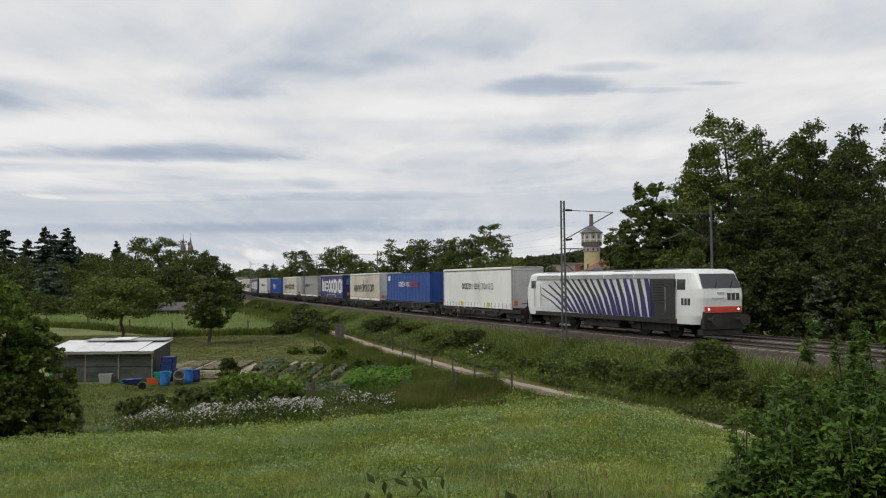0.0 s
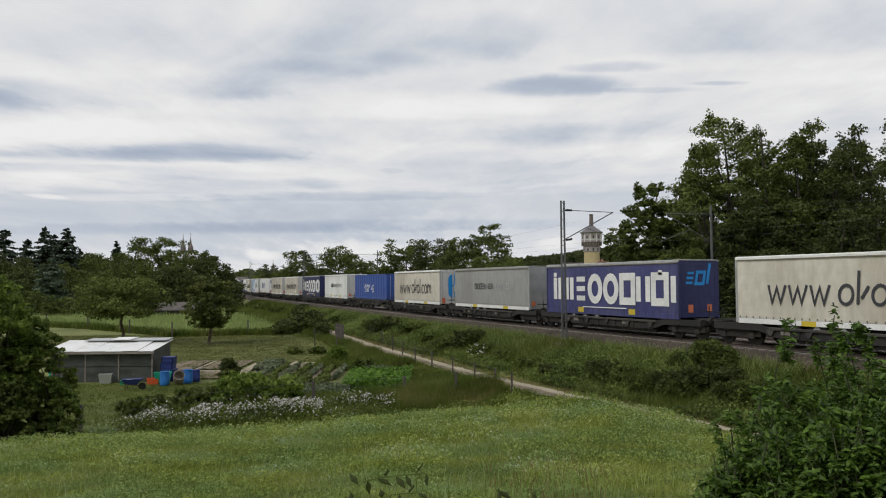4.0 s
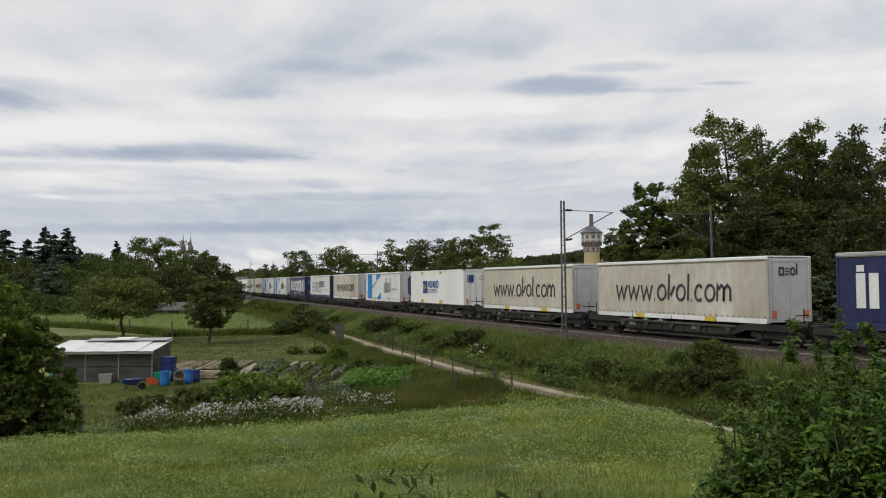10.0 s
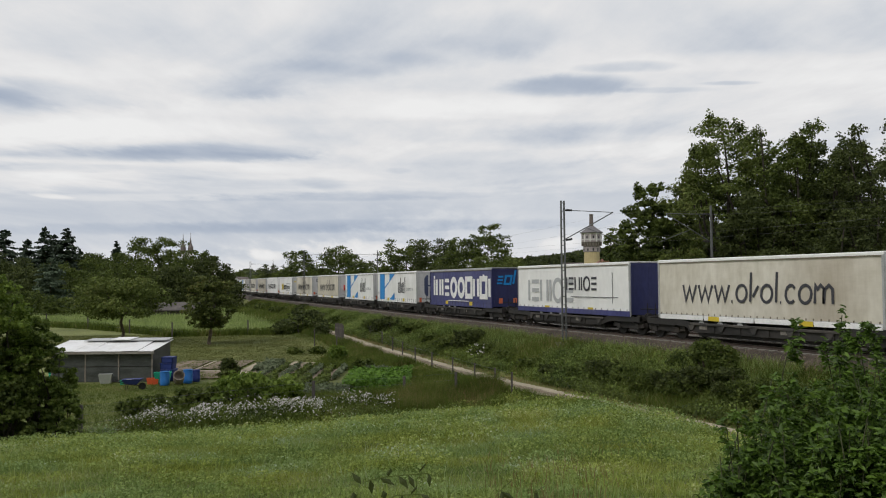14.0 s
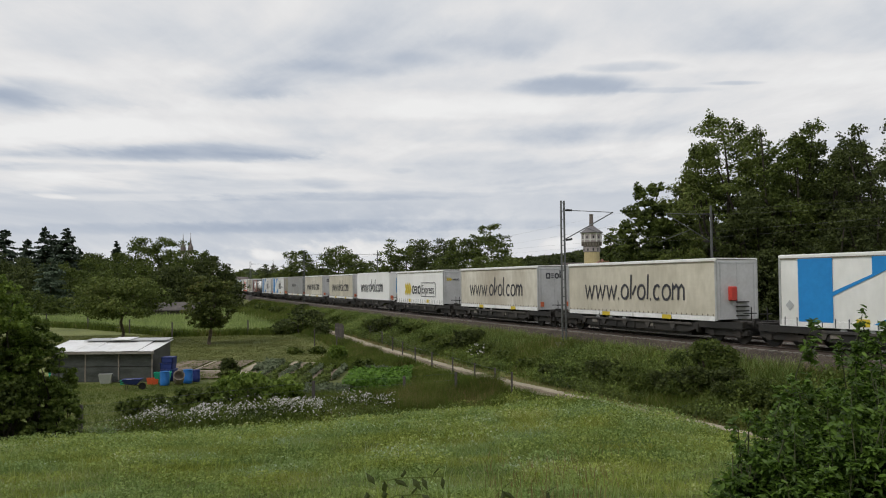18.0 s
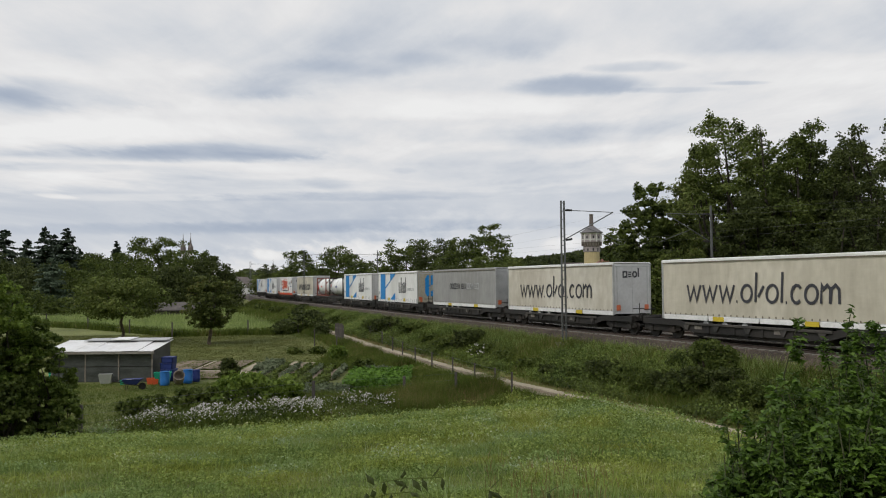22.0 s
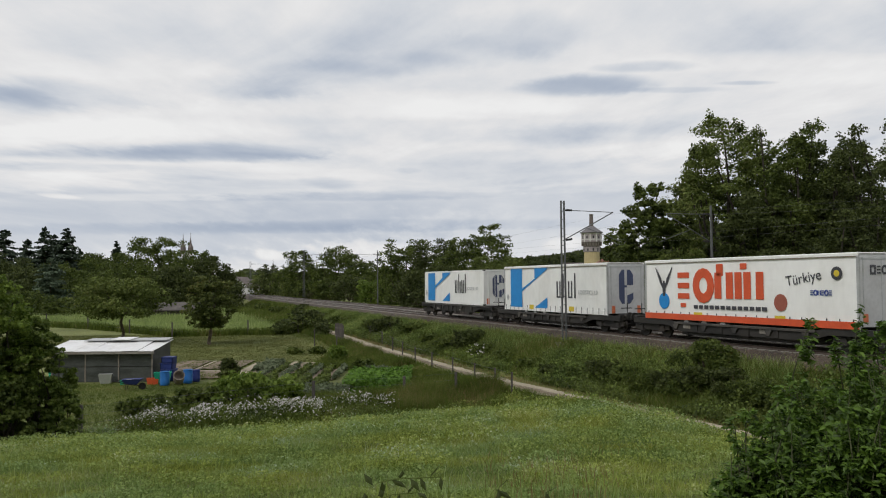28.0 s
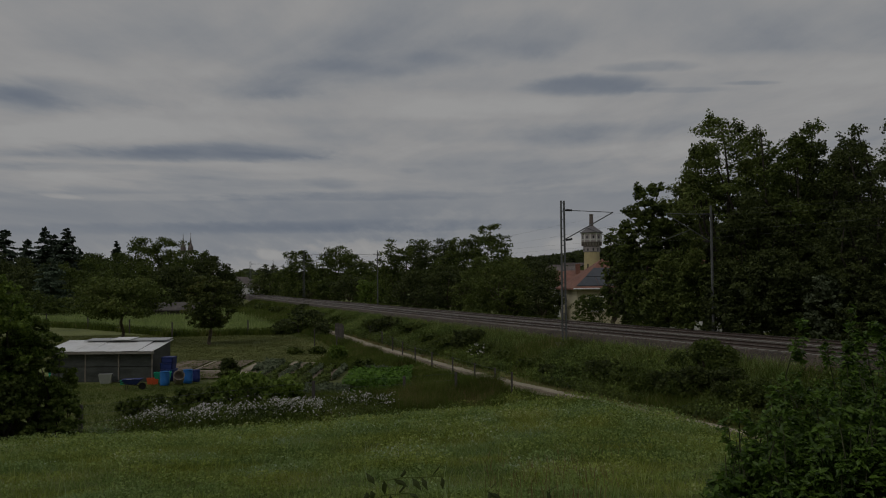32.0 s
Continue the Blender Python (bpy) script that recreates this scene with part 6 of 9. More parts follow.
broadleaf(26.9, 58.0, 14.4, 2.91, M_leaf_dark, 105, leaf=0.13, count=23000, label="tall dark-leaved broadleaf tree beside the railway", bare=0.08, shoots=9, clumps=330, bark=M_bark_dark)
broadleaf(28.6, 66.0, 16.3, 3.09, M_leaf_dark, 106, leaf=0.15, count=23000, label="tall dark-leaved broadleaf tree beside the railway", bare=0.08, shoots=9, clumps=330, bark=M_bark_dark)
broadleaf(30.2, 62.0, 15.1, 2.90, M_leaf_dark, 107, leaf=0.14, count=23000, label="tall dark-leaved broadleaf tree beside the railway", bare=0.08, shoots=9, clumps=330, bark=M_bark_dark)
broadleaf(20.3, 66.0, 14.9, 2.65, M_leaf_dark, 108, leaf=0.15, count=18694, label="tall dark-leaved broadleaf tree beside the railway", bare=0.08, shoots=9, clumps=330, bark=M_bark_dark)
broadleaf(28.5, 63.0, 13.2, 3.58, M_leaf_dark, 109, leaf=0.14, count=23000, label="tall dark-leaved broadleaf tree beside the railway", bare=0.08, shoots=9, clumps=330, bark=M_bark_dark)
broadleaf(20.2, 55.0, 9.4, 2.76, M_leaf_dark, 110, leaf=0.12, count=17744, label="tall dark-leaved broadleaf tree beside the railway", bare=0.08, shoots=9, clumps=330, bark=M_bark_dark)
broadleaf(30.1, 52.0, 13.9, 3.13, M_leaf_dark, 111, leaf=0.11, count=23000, label="tall dark-leaved broadleaf tree beside the railway", bare=0.08, shoots=9, clumps=330, bark=M_bark_dark)
broadleaf(23.5, 55.0, 7.9, 2.58, M_leaf_dark, 112, leaf=0.12, count=13908, label="tall dark-leaved broadleaf tree beside the railway", bare=0.08, shoots=9, clumps=330, bark=M_bark_dark)
broadleaf(24.9, 50.0, 8.5, 2.34, M_leaf_dark, 113, leaf=0.11, count=16353, label="tall dark-leaved broadleaf tree beside the railway", bare=0.08, shoots=9, clumps=330, bark=M_bark_dark)
broadleaf(16.6, 68.0, 11.6, 2.37, M_leaf_mid, 114, leaf=0.16, count=15964, label="slender olive-leaved tree beside the railway", bare=0.05, shoots=5, gaps=0.2, bark=M_bark_dark)
broadleaf(17.5, 66.0, 10.1, 1.99, M_leaf_mid, 115, leaf=0.16, count=10965, label="slender olive-leaved tree beside the railway", bare=0.05, shoots=5, gaps=0.2, bark=M_bark_dark)
broadleaf(16.2, 74.0, 8.5, 1.39, M_leaf_dark, 116, leaf=0.18, count=5107, label="slender olive-leaved tree beside the railway", bare=0.05, shoots=5, gaps=0.2, bark=M_bark_dark)
broadleaf(20.2, 70.0, 12.6, 1.78, M_leaf_grey, 117, leaf=0.17, count=4884, label="thin-crowned grey-green tree beside the railway", bare=0.15, gaps=0.5)
broadleaf(13.1, 76.0, 2.75, 1.55, M_leaf_mid, 118, leaf=0.13, count=2600, label="rounded green bush in front of the house", bare=0, trunk=False, name="shrub", cat="shrub")
broadleaf(16.5, 82.0, 9.9, 1.10, M_leaf_mid, 119, leaf=0.20, count=2728, label="narrow young tree in front of the house", bare=0.1)
broadleaf(15.9, 60.0, 5.6, 1.81, M_leaf_olive, 120, leaf=0.14, count=5316, label="dense dark-green shrub at the edge of the wood", bare=0.0, trunk=False, name="shrub", cat="shrub")
broadleaf(15.5, 66.0, 4.6, 1.33, M_leaf_mid, 121, leaf=0.16, count=2613, label="dense dark-green shrub at the edge of the wood", bare=0.0, trunk=False, name="shrub", cat="shrub")
broadleaf(17.0, 57.0, 5.9, 1.53, M_leaf_olive, 122, leaf=0.14, count=5188, label="dense dark-green shrub at the edge of the wood", bare=0.0, trunk=False, name="shrub", cat="shrub")
broadleaf(18.3, 54.0, 5.0, 1.81, M_leaf_dark, 123, leaf=0.13, count=5815, label="dense dark-green shrub at the edge of the wood", bare=0.0, trunk=False, name="shrub", cat="shrub")
broadleaf(19.7, 52.0, 5.6, 2.09, M_leaf_dark, 124, leaf=0.13, count=8133, label="dense dark-green shrub at the edge of the wood", bare=0.0, trunk=False, name="shrub", cat="shrub")
broadleaf(21.4, 51.0, 4.9, 1.88, M_leaf_dark, 125, leaf=0.12, count=6585, label="dense dark-green shrub at the edge of the wood", bare=0.0, trunk=False, name="shrub", cat="shrub")
broadleaf(22.3, 49.0, 4.1, 1.31, M_leaf_grey, 126, leaf=0.12, count=4227, label="dense dark-green shrub at the edge of the wood", bare=0.0, trunk=False, name="shrub", cat="shrub")
broadleaf(23.7, 48.0, 5.0, 1.61, M_leaf_dark, 127, leaf=0.12, count=6611, label="dense dark-green shrub at the edge of the wood", bare=0.0, trunk=False, name="shrub", cat="shrub")
broadleaf(24.7, 47.0, 4.4, 1.57, M_leaf_dark, 128, leaf=0.11, count=5838, label="dense dark-green shrub at the edge of the wood", bare=0.0, trunk=False, name="shrub", cat="shrub")
broadleaf(26.4, 46.0, 6.2, 2.16, M_leaf_dark, 129, leaf=0.11, count=11808, label="dense dark-green shrub at the edge of the wood", bare=0.0, trunk=False, name="shrub", cat="shrub")
broadleaf(33.0, 50.0, 12.5, 3.35, M_leaf_dark, 130, leaf=0.27, count=5841, label="tall dark-leaved broadleaf tree beside the railway", bare=0.08, shoots=7, bark=M_bark_dark)
broadleaf(36.1, 48.0, 11.4, 3.53, M_leaf_dark, 131, leaf=0.26, count=6122, label="tall dark-leaved broadleaf tree beside the railway", bare=0.08, shoots=7, bark=M_bark_dark)
# trees along the far side of the line
broadleaf(-5.9, 128.0, 10.5, 3.86, M_leaf_mid, 132, leaf=0.20, count=9250, label="broadleaf tree on the far side of the railway", bare=0.05)
broadleaf(-1.5, 120.0, 10.3, 3.77, M_leaf_dark, 133, leaf=0.19, count=10138, label="broadleaf tree on the far side of the railway", bare=0.05)
broadleaf(2.3, 112.0, 10.0, 3.37, M_leaf_mid, 134, leaf=0.18, count=10038, label="broadleaf tree on the far side of the railway", bare=0.05)
broadleaf(6.2, 114.0, 12.4, 3.59, M_leaf_mid, 135, leaf=0.18, count=12845, label="broadleaf tree on the far side of the railway", bare=0.05)
broadleaf(6.5, 96.0, 7.0, 3.79, M_leaf_olive, 136, leaf=0.15, count=10821, label="broadleaf tree on the far side of the railway", bare=0.05)
broadleaf(11.6, 104.0, 7.5, 3.69, M_leaf_dark, 137, leaf=0.17, count=9592, label="broadleaf tree on the far side of the railway", bare=0.05)
broadleaf(0.4, 106.0, 5.9, 3.33, M_leaf_dark, 138, leaf=0.17, count=6581, label="broadleaf tree on the far side of the railway", bare=0.05)
broadleaf(7.8, 97.0, 3.7, 2.27, M_leaf_mid, 139, leaf=0.15, count=3322, label="broadleaf tree on the far side of the railway", bare=0.05)
broadleaf(-3.3, 112.0, 5.4, 3.37, M_leaf_dark, 140, leaf=0.18, count=5399, label="broadleaf tree on the far side of the railway", bare=0.05)
broadleaf(10.8, 92.0, 4.2, 2.16, M_leaf_dark, 141, leaf=0.15, count=4036, label="broadleaf tree on the far side of the railway", bare=0.05)
broadleaf(3.4, 101.0, 5.1, 2.37, M_leaf_olive, 142, leaf=0.16, count=4420, label="broadleaf tree on the far side of the railway", bare=0.05)
broadleaf(-31.7, 185.0, 10.8, 3.84, M_leaf_mid, 143, leaf=0.28, count=5111, label="distant broadleaf tree beside the railway", bare=0.05)
broadleaf(-21.3, 170.0, 11.5, 4.89, M_leaf_mid, 144, leaf=0.26, count=8198, label="distant broadleaf tree beside the railway", bare=0.05)
broadleaf(-15.4, 160.0, 8.5, 3.11, M_leaf_mid, 145, leaf=0.24, count=4344, label="distant broadleaf tree beside the railway", bare=0.05)
broadleaf(-28.5, 190.0, 8.0, 3.82, M_leaf_dark, 146, leaf=0.28, count=3534, label="distant broadleaf tree beside the railway", bare=0.05)
broadleaf(-11.3, 150.0, 7.3, 2.91, M_leaf_mid, 147, leaf=0.22, count=3945, label="distant broadleaf tree beside the railway", bare=0.05)
broadleaf(-17.3, 155.0, 5.2, 3.22, M_leaf_dark, 148, leaf=0.23, count=2902, label="distant broadleaf tree beside the railway", bare=0.05)
broadleaf(-12.6, 146.0, 4.5, 2.54, M_leaf_light, 149, leaf=0.22, count=2265, label="distant broadleaf tree beside the railway", bare=0.05)
broadleaf(-8.8, 140.0, 5.8, 2.44, M_leaf_mid, 150, leaf=0.21, count=3053, label="distant broadleaf tree beside the railway", bare=0.05)
broadleaf(-40.9, 215.0, 7.2, 3.74, M_leaf_mid, 151, leaf=0.32, count=2459, label="distant broadleaf tree beside the railway", bare=0.05)
broadleaf(-46.1, 225.0, 8.7, 2.86, M_leaf_dark, 152, leaf=0.34, count=2053, label="distant broadleaf tree beside the railway", bare=0.05)
broadleaf(-51.0, 235.0, 6.4, 2.67, M_leaf_olive, 153, leaf=0.35, count=1470, label="distant broadleaf tree beside the railway", bare=0.05)
broadleaf(-28.0, 175.0, 4.3, 3.05, M_leaf_mid, 154, leaf=0.26, count=1806, label="distant broadleaf tree beside the railway", bare=0.05)
broadleaf(-22.6, 165.0, 4.2, 2.87, M_leaf_mid, 155, leaf=0.25, count=1871, label="distant broadleaf tree beside the railway", bare=0.05)
broadleaf(-35.2, 195.0, 4.5, 2.87, M_leaf_olive, 156, leaf=0.29, count=1470, label="distant broadleaf tree beside the railway", bare=0.05)
# trees behind the field
broadleaf(-60.5, 175.0, 14.9, 6.79, M_leaf_mid, 157, leaf=0.28, count=13034, label="dense broadleaf tree behind the field", bare=0.0)
broadleaf(-52.2, 170.0, 11.9, 5.69, M_leaf_mid, 158, leaf=0.27, count=9269, label="dense broadleaf tree behind the field", bare=0.0)
broadleaf(-46.4, 168.0, 10.6, 4.27, M_leaf_dark, 159, leaf=0.26, count=6312, label="dense broadleaf tree behind the field", bare=0.0)
broadleaf(-44.2, 172.0, 8.6, 2.30, M_leaf_dark, 160, leaf=0.27, count=2637, label="dense broadleaf tree behind the field", bare=0.0)
broadleaf(-87.1, 205.0, 12.6, 7.55, M_leaf_dark, 161, leaf=0.32, count=8895, label="dense broadleaf tree behind the field", bare=0.0)
broadleaf(-74.3, 195.0, 11.2, 6.53, M_leaf_dark, 162, leaf=0.31, count=7589, label="dense broadleaf tree behind the field", bare=0.0)
broadleaf(-58.5, 140.0, 7.4, 4.69, M_leaf_mid, 163, leaf=0.22, count=7024, label="dense broadleaf tree behind the field", bare=0.0)
broadleaf(-55.2, 150.0, 8.8, 4.52, M_leaf_mid, 164, leaf=0.24, count=6997, label="dense broadleaf tree behind the field", bare=0.0)
broadleaf(-72.7, 150.0, 8.5, 6.02, M_leaf_dark, 165, leaf=0.24, count=8973, label="dense broadleaf tree behind the field", bare=0.0)
broadleaf(-88.3, 160.0, 12.0, 7.50, M_leaf_dark, 166, leaf=0.26, count=13889, label="dense broadleaf tree behind the field", bare=0.0)
broadleaf(-87.0, 170.0, 10.7, 5.69, M_leaf_dark, 167, leaf=0.27, count=8284, label="dense broadleaf tree behind the field", bare=0.0)
broadleaf(-67.7, 150.0, 4.9, 4.02, M_leaf_grey, 168, leaf=0.24, count=3475, label="dense broadleaf tree behind the field", bare=0.0)
broadleaf(-51.9, 160.0, 8.5, 5.35, M_leaf_dark, 169, leaf=0.26, count=6984, label="dense broadleaf tree behind the field", bare=0.0)
broadleaf(-45.6, 155.0, 7.3, 4.15, M_leaf_dark, 170, leaf=0.24, count=4964, label="dense broadleaf tree behind the field", bare=0.0)
broadleaf(-71.6, 180.0, 11.9, 5.42, M_leaf_mid, 171, leaf=0.28, count=7837, label="dense broadleaf tree behind the field", bare=0.0)
broadleaf(-74.5, 170.0, 9.8, 5.12, M_leaf_mid, 172, leaf=0.27, count=6816, label="dense broadleaf tree behind the field", bare=0.0)
broadleaf(-51.5, 178.0, 12.2, 4.29, M_leaf_mid, 173, leaf=0.28, count=5823, label="dense broadleaf tree behind the field", bare=0.0)
spruce(-93.4, 180.0, 17.2, 5.30, 174, "tall dark spruce behind the gardens", leaf=0.31, count=10674)
spruce(-92.0, 195.0, 18.3, 4.44, 175, "tall dark spruce behind the gardens", leaf=0.34, count=8129)
spruce(-84.8, 190.0, 17.7, 4.58, 176, "tall dark spruce behind the gardens", leaf=0.33, count=8528)
spruce(-101.1, 205.0, 16.0, 4.94, 177, "tall dark spruce behind the gardens", leaf=0.36, count=7148)
spruce(-81.2, 210.0, 15.6, 3.09, 178, "tall dark spruce behind the gardens", leaf=0.37, count=4165)
spruce(-92.0, 200.0, 16.7, 5.35, 179, "tall dark spruce behind the gardens", leaf=0.35, count=8524)
spruce(-62.8, 135.0, 9.6, 3.6, 180, "smaller blue-green spruce behind the gardens", leaf=0.23, count=9500, material=M_needle_blue)
spruce(-88.5, 205.0, 13.7, 3.57, 181, "tall dark spruce behind the gardens", leaf=0.36, count=4414)
# dark bushes that close the line's far end
broadleaf(-40.5, 165.0, 5.5, 1.88, M_leaf_dark, 182, leaf=0.38, count=793, label="dark bush beside the railway bank", bare=0, trunk=False, name="shrub", cat="shrub")
broadleaf(-44.1, 175.0, 6.1, 1.87, M_leaf_dark, 183, leaf=0.40, count=781, label="dark bush beside the railway bank", bare=0, trunk=False, name="shrub", cat="shrub")
broadleaf(-49.1, 190.0, 7.0, 2.54, M_leaf_dark, 184, leaf=0.43, count=1042, label="dark bush beside the railway bank", bare=0, trunk=False, name="shrub", cat="shrub")
broadleaf(-50.1, 185.0, 7.0, 2.72, M_leaf_dark, 185, leaf=0.42, count=1173, label="dark bush beside the railway bank", bare=0, trunk=False, name="shrub", cat="shrub")
broadleaf(-52.5, 185.0, 6.7, 2.97, M_leaf_dark, 186, leaf=0.42, count=1217, label="dark bush beside the railway bank", bare=0, trunk=False, name="shrub", cat="shrub")
# orchard and garden trees
broadleaf(-29.3, 77.0, 6.2, 3.81, M_leaf_olive, 187, leaf=0.15, count=11943, label="old spreading fruit tree with brownish-green crown on the lawn", bare=0.4, squat=0.7, gaps=0.05, clumps=360)
broadleaf(-20.7, 75.0, 6.2, 1.91, M_leaf_brown, 188, leaf=0.15, count=6978, label="small round fruit tree with thick trunk on the lawn", bare=0.26)
for gx0, gy0, gh, gw, gm, sd in ((-16.0, 31.0, 6.3, 1.35, M_leaf_light, 189), (-14.95, 31.3, 4.7, 1.0, M_leaf_fresh, 190), (-14.3, 31.6, 2.9, 0.8, M_leaf_fresh, 194),
                                 (-15.6, 30.2, 3.5, 1.15, M_leaf_mid, 195), (-17.2, 30.0, 6.6, 1.7, M_leaf_mid, 196)):
    broadleaf(gx0, gy0, gh, gw, gm, sd, leaf=0.085, count=int(4200 + 1300 * gh * gw), label="leafy young tree at the garden's edge", bare=0.0, clumps=int(90 + 22 * gh * gw), gaps=0.22, bark=M_bark_dark)
broadleaf(-11.4, 80.0, 1.4, 0.64, M_leaf_dark, 191, leaf=0.19, count=700, label="dark bush beside the wooden gate", bare=0, trunk=False, name="shrub", cat="shrub")
broadleaf(-13.9, 88.0, 2.3, 2.00, M_leaf_dark, 192, leaf=0.21, count=1138, label="dark bush beside the wooden gate", bare=0, trunk=False, name="shrub", cat="shrub")
broadleaf(-57.5, 126.0, 3.3, 2.6, M_leaf_mid, 197, leaf=0.22, count=2600, label="low rounded bush behind the field", bare=0, trunk=False, name="shrub", cat="shrub")
broadleaf(-62.5, 128.0, 4.4, 3.2, M_leaf_mid, 198, leaf=0.22, count=3200, label="low rounded bush behind the field", bare=0, trunk=False, name="shrub", cat="shrub")
broadleaf(-16.3, 87.0, 1.5, 1.3, M_leaf_dark, 193, leaf=0.13, count=1300, label="dark low hedge bush beside the wooden gate", bare=0, trunk=False, name="shrub", cat="shrub")

# ---- slope, meadow and field plants ----
rng_g = np.random.default_rng(21)


def scatter_line(count, s0, s1, n0, n1, rng):
    s = s0 + (s1 - s0) * rng.random(count)
    n = n0 + (n1 - n0) * rng.random(count)
    return line_at(s, n)


# loose stones on the ballast and its shoulder
st = -60 + 92 * rng_g.random(9000)
sn = 3.5 - 5.2 * rng_g.random(9000) ** 1.3
sz = np.interp(sn, [-2.0, -0.9, 0.9, 1.75, 2.6, 3.2, 3.6], [-0.19, -0.165, -0.165, -0.17, -0.47, -0.72, -0.72]) + rail_z(st)
qx, qy = line_at(st, sn)
size = 0.035 + 0.05 * rng_g.random(9000)
turn = rng_g.random(9000) * 6.283
corner = [np.stack([qx + size * np.cos(turn + a) * (0.7 + 0.6 * rng_g.random(9000)), qy + size * np.sin(turn + a), sz - 0.01], 1) for a in (0.0, 1.6, 3.1, 4.7)]
apex = np.stack([qx + 0.3 * size * rng_g.normal(0, 1, 9000), qy, sz + size * (0.5 + 0.6 * rng_g.random(9000))], 1)
k5 = np.arange(9000) * 5
stones = from_arrays("ballast_stones", np.stack(corner + [apex], 1).reshape(-1, 3), np.concatenate([np.stack([k5 + a, k5 + (a + 1) % 4, k5 + 4], 1) for a in range(4)]), M_stone)
tagged(stones, "loose grey-brown ballast stones along the track", "stones", kind="stuff")

# the bank: tall grass
sx, sy = scatter_line(36000, -130, 34, 3.15, 7.0, rng_g)
tufts("bank_grass", sx, sy, 0.35 + 0.35 * rng_g.random(len(sx)), M_blade_tall, rng_g, 6, 0.024, 0.6, "tall uneven green grass on the railway bank", spread=0.2, simple=True)
sx, sy = scatter_line(9000, -60, 30, 3.1, 6.6, rng_g)
green = np.array([noise.noise(Vector((a * 0.3, b * 0.3, 2.2))) for a, b in zip(sx, sy)]) > 0.0
sx, sy = sx[green], sy[green]
tufts("bank_fresh_grass", sx, sy, 0.4 + 0.35 * rng_g.random(len(sx)), M_crop, rng_g, 6, 0.03, 0.5, "fresh light-green grass clumps on the railway bank", spread=0.2, simple=True)
# reddish dry weeds along the ballast's edge
sx, sy = scatter_line(3200, -40, 30, 2.9, 4.1, rng_g)
tufts("dry_weeds", sx, sy, 0.25 + 0.2 * rng_g.random(len(sx)), M_dry, rng_g, 3, 0.022, 0.5, "dry reddish-brown weeds along the ballast", spread=0.12, simple=True)
sx, sy = scatter_line(2600, -160, 30, -9.2, -8.0, rng_g)
tufts("verge_weeds", sx, sy, 0.3 + 0.4 * rng_g.random(len(sx)), M_blade_tall, rng_g, 3, 0.03, 0.4, "green weeds along the far edge of the ballast", spread=0.2, simple=True)
# grass between path and meadow, and the strip in the path's middle
sx, sy = scatter_line(9000, -60, 30, 7.4, 10.2, rng_g)
ps, pn = line_coords(sx, sy)
pn = pn - np.interp(ps, PATH_S, PATH_N)
mid = (np.abs(pn - 0.1) < 0.28) | (pn > 0.62)
sx, sy = sx[mid], sy[mid]
sparse = np.array([noise.noise(Vector((a * 0.9, b * 0.9, 6.2))) for a, b in zip(sx, sy)]) > -0.12
tufts("path_middle_grass", sx[sparse], sy[sparse], 0.06 + 0.09 * rng_g.random(int(sparse.sum())), M_lawn, rng_g, 5, 0.03, 0.6, "thin dull grass on the dirt path", spread=0.1, simple=True)
sx, sy = scatter_line(9000, -110, 30, 9.9, 11.5, rng_g)
tufts("path_verge", sx, sy, 0.08 + 0.16 * rng_g.random(len(sx)), M_blade_tall, rng_g, 3, 0.02, 0.45, "green verge grass beside the dirt path", spread=0.12, simple=True)


def meadow_area(count, rng, y0, y1, half_angle=0.62, power=1.6):
    """Meadow spots in front of the camera, thinning out with distance."""
    y = y0 + (y1 - y0) * rng.random(count) ** power
    x = y * half_angle * (2 * rng.random(count) - 1)
    s, n = line_coords(x, y)
    ok = (n > np.interp(s, PATH_S, PATH_N) + 1.5) & (meadow_z(x, y) > low_z(x, y) - 0.35)
    return x[ok], y[ok]


mx, my = meadow_area(72000, rng_g, 10, 46, power=1.3)
patch = np.array([noise.noise(Vector((a * 0.3, b * 0.3, 3.1))) for a, b in zip(mx, my)])
tall = (0.22 + 0.78 * np.clip((my - 9) / 14, 0, 1)) * (0.10 + 0.15 * rng_g.random(len(mx)) + 0.14 * patch)
tufts("meadow_grass", mx, my, np.clip(tall, 0.06, 0.5), M_blade, rng_g, 8, 0.003 + 0.0008 * my, 1.25, "short yellow-green meadow grass", spread=0.17, simple=True)
mx, my = meadow_area(7000, rng_g, 9, 38)
tufts("meadow_seed_heads", mx, my, 0.2 + 0.22 * rng_g.random(len(mx)), M_herb, rng_g, 1, 0.010, 0.4, "thin pale seed stalks over the meadow", spread=0.05)
# small herbs in the meadow: clumped, pale heads and leaves
mx, my = meadow_area(135000, rng_g, 10, 42, power=1.4)
lump = np.array([noise.noise(Vector((a * 0.8, b * 0.8, 5.1))) + 0.6 * noise.noise(Vector((a * 2.6, b * 2.0, 8.1))) for a, b in zip(mx, my)])
ok = lump > -0.05
mx, my, lump = mx[ok], my[ok], lump[ok]
near = np.clip((my - 9) / 12, 0.25, 1)
pts = np.stack([mx, my, ground_z(mx, my) + near * (0.11 + 0.20 * rng_g.random(len(mx)) + 0.14 * lump)], 1)
up_n = np.tile([0.0, -0.2, 0.8], (len(mx), 1))
herbs = leaf_mesh("meadow_herbs", pts, up_n, 0.014 + 0.0010 * my, M_herb, None, rng_g, long=1.7, jitter=0.8)
tagged(herbs, "small pale-green broad-leaved herbs in the meadow", "herb", kind="stuff")
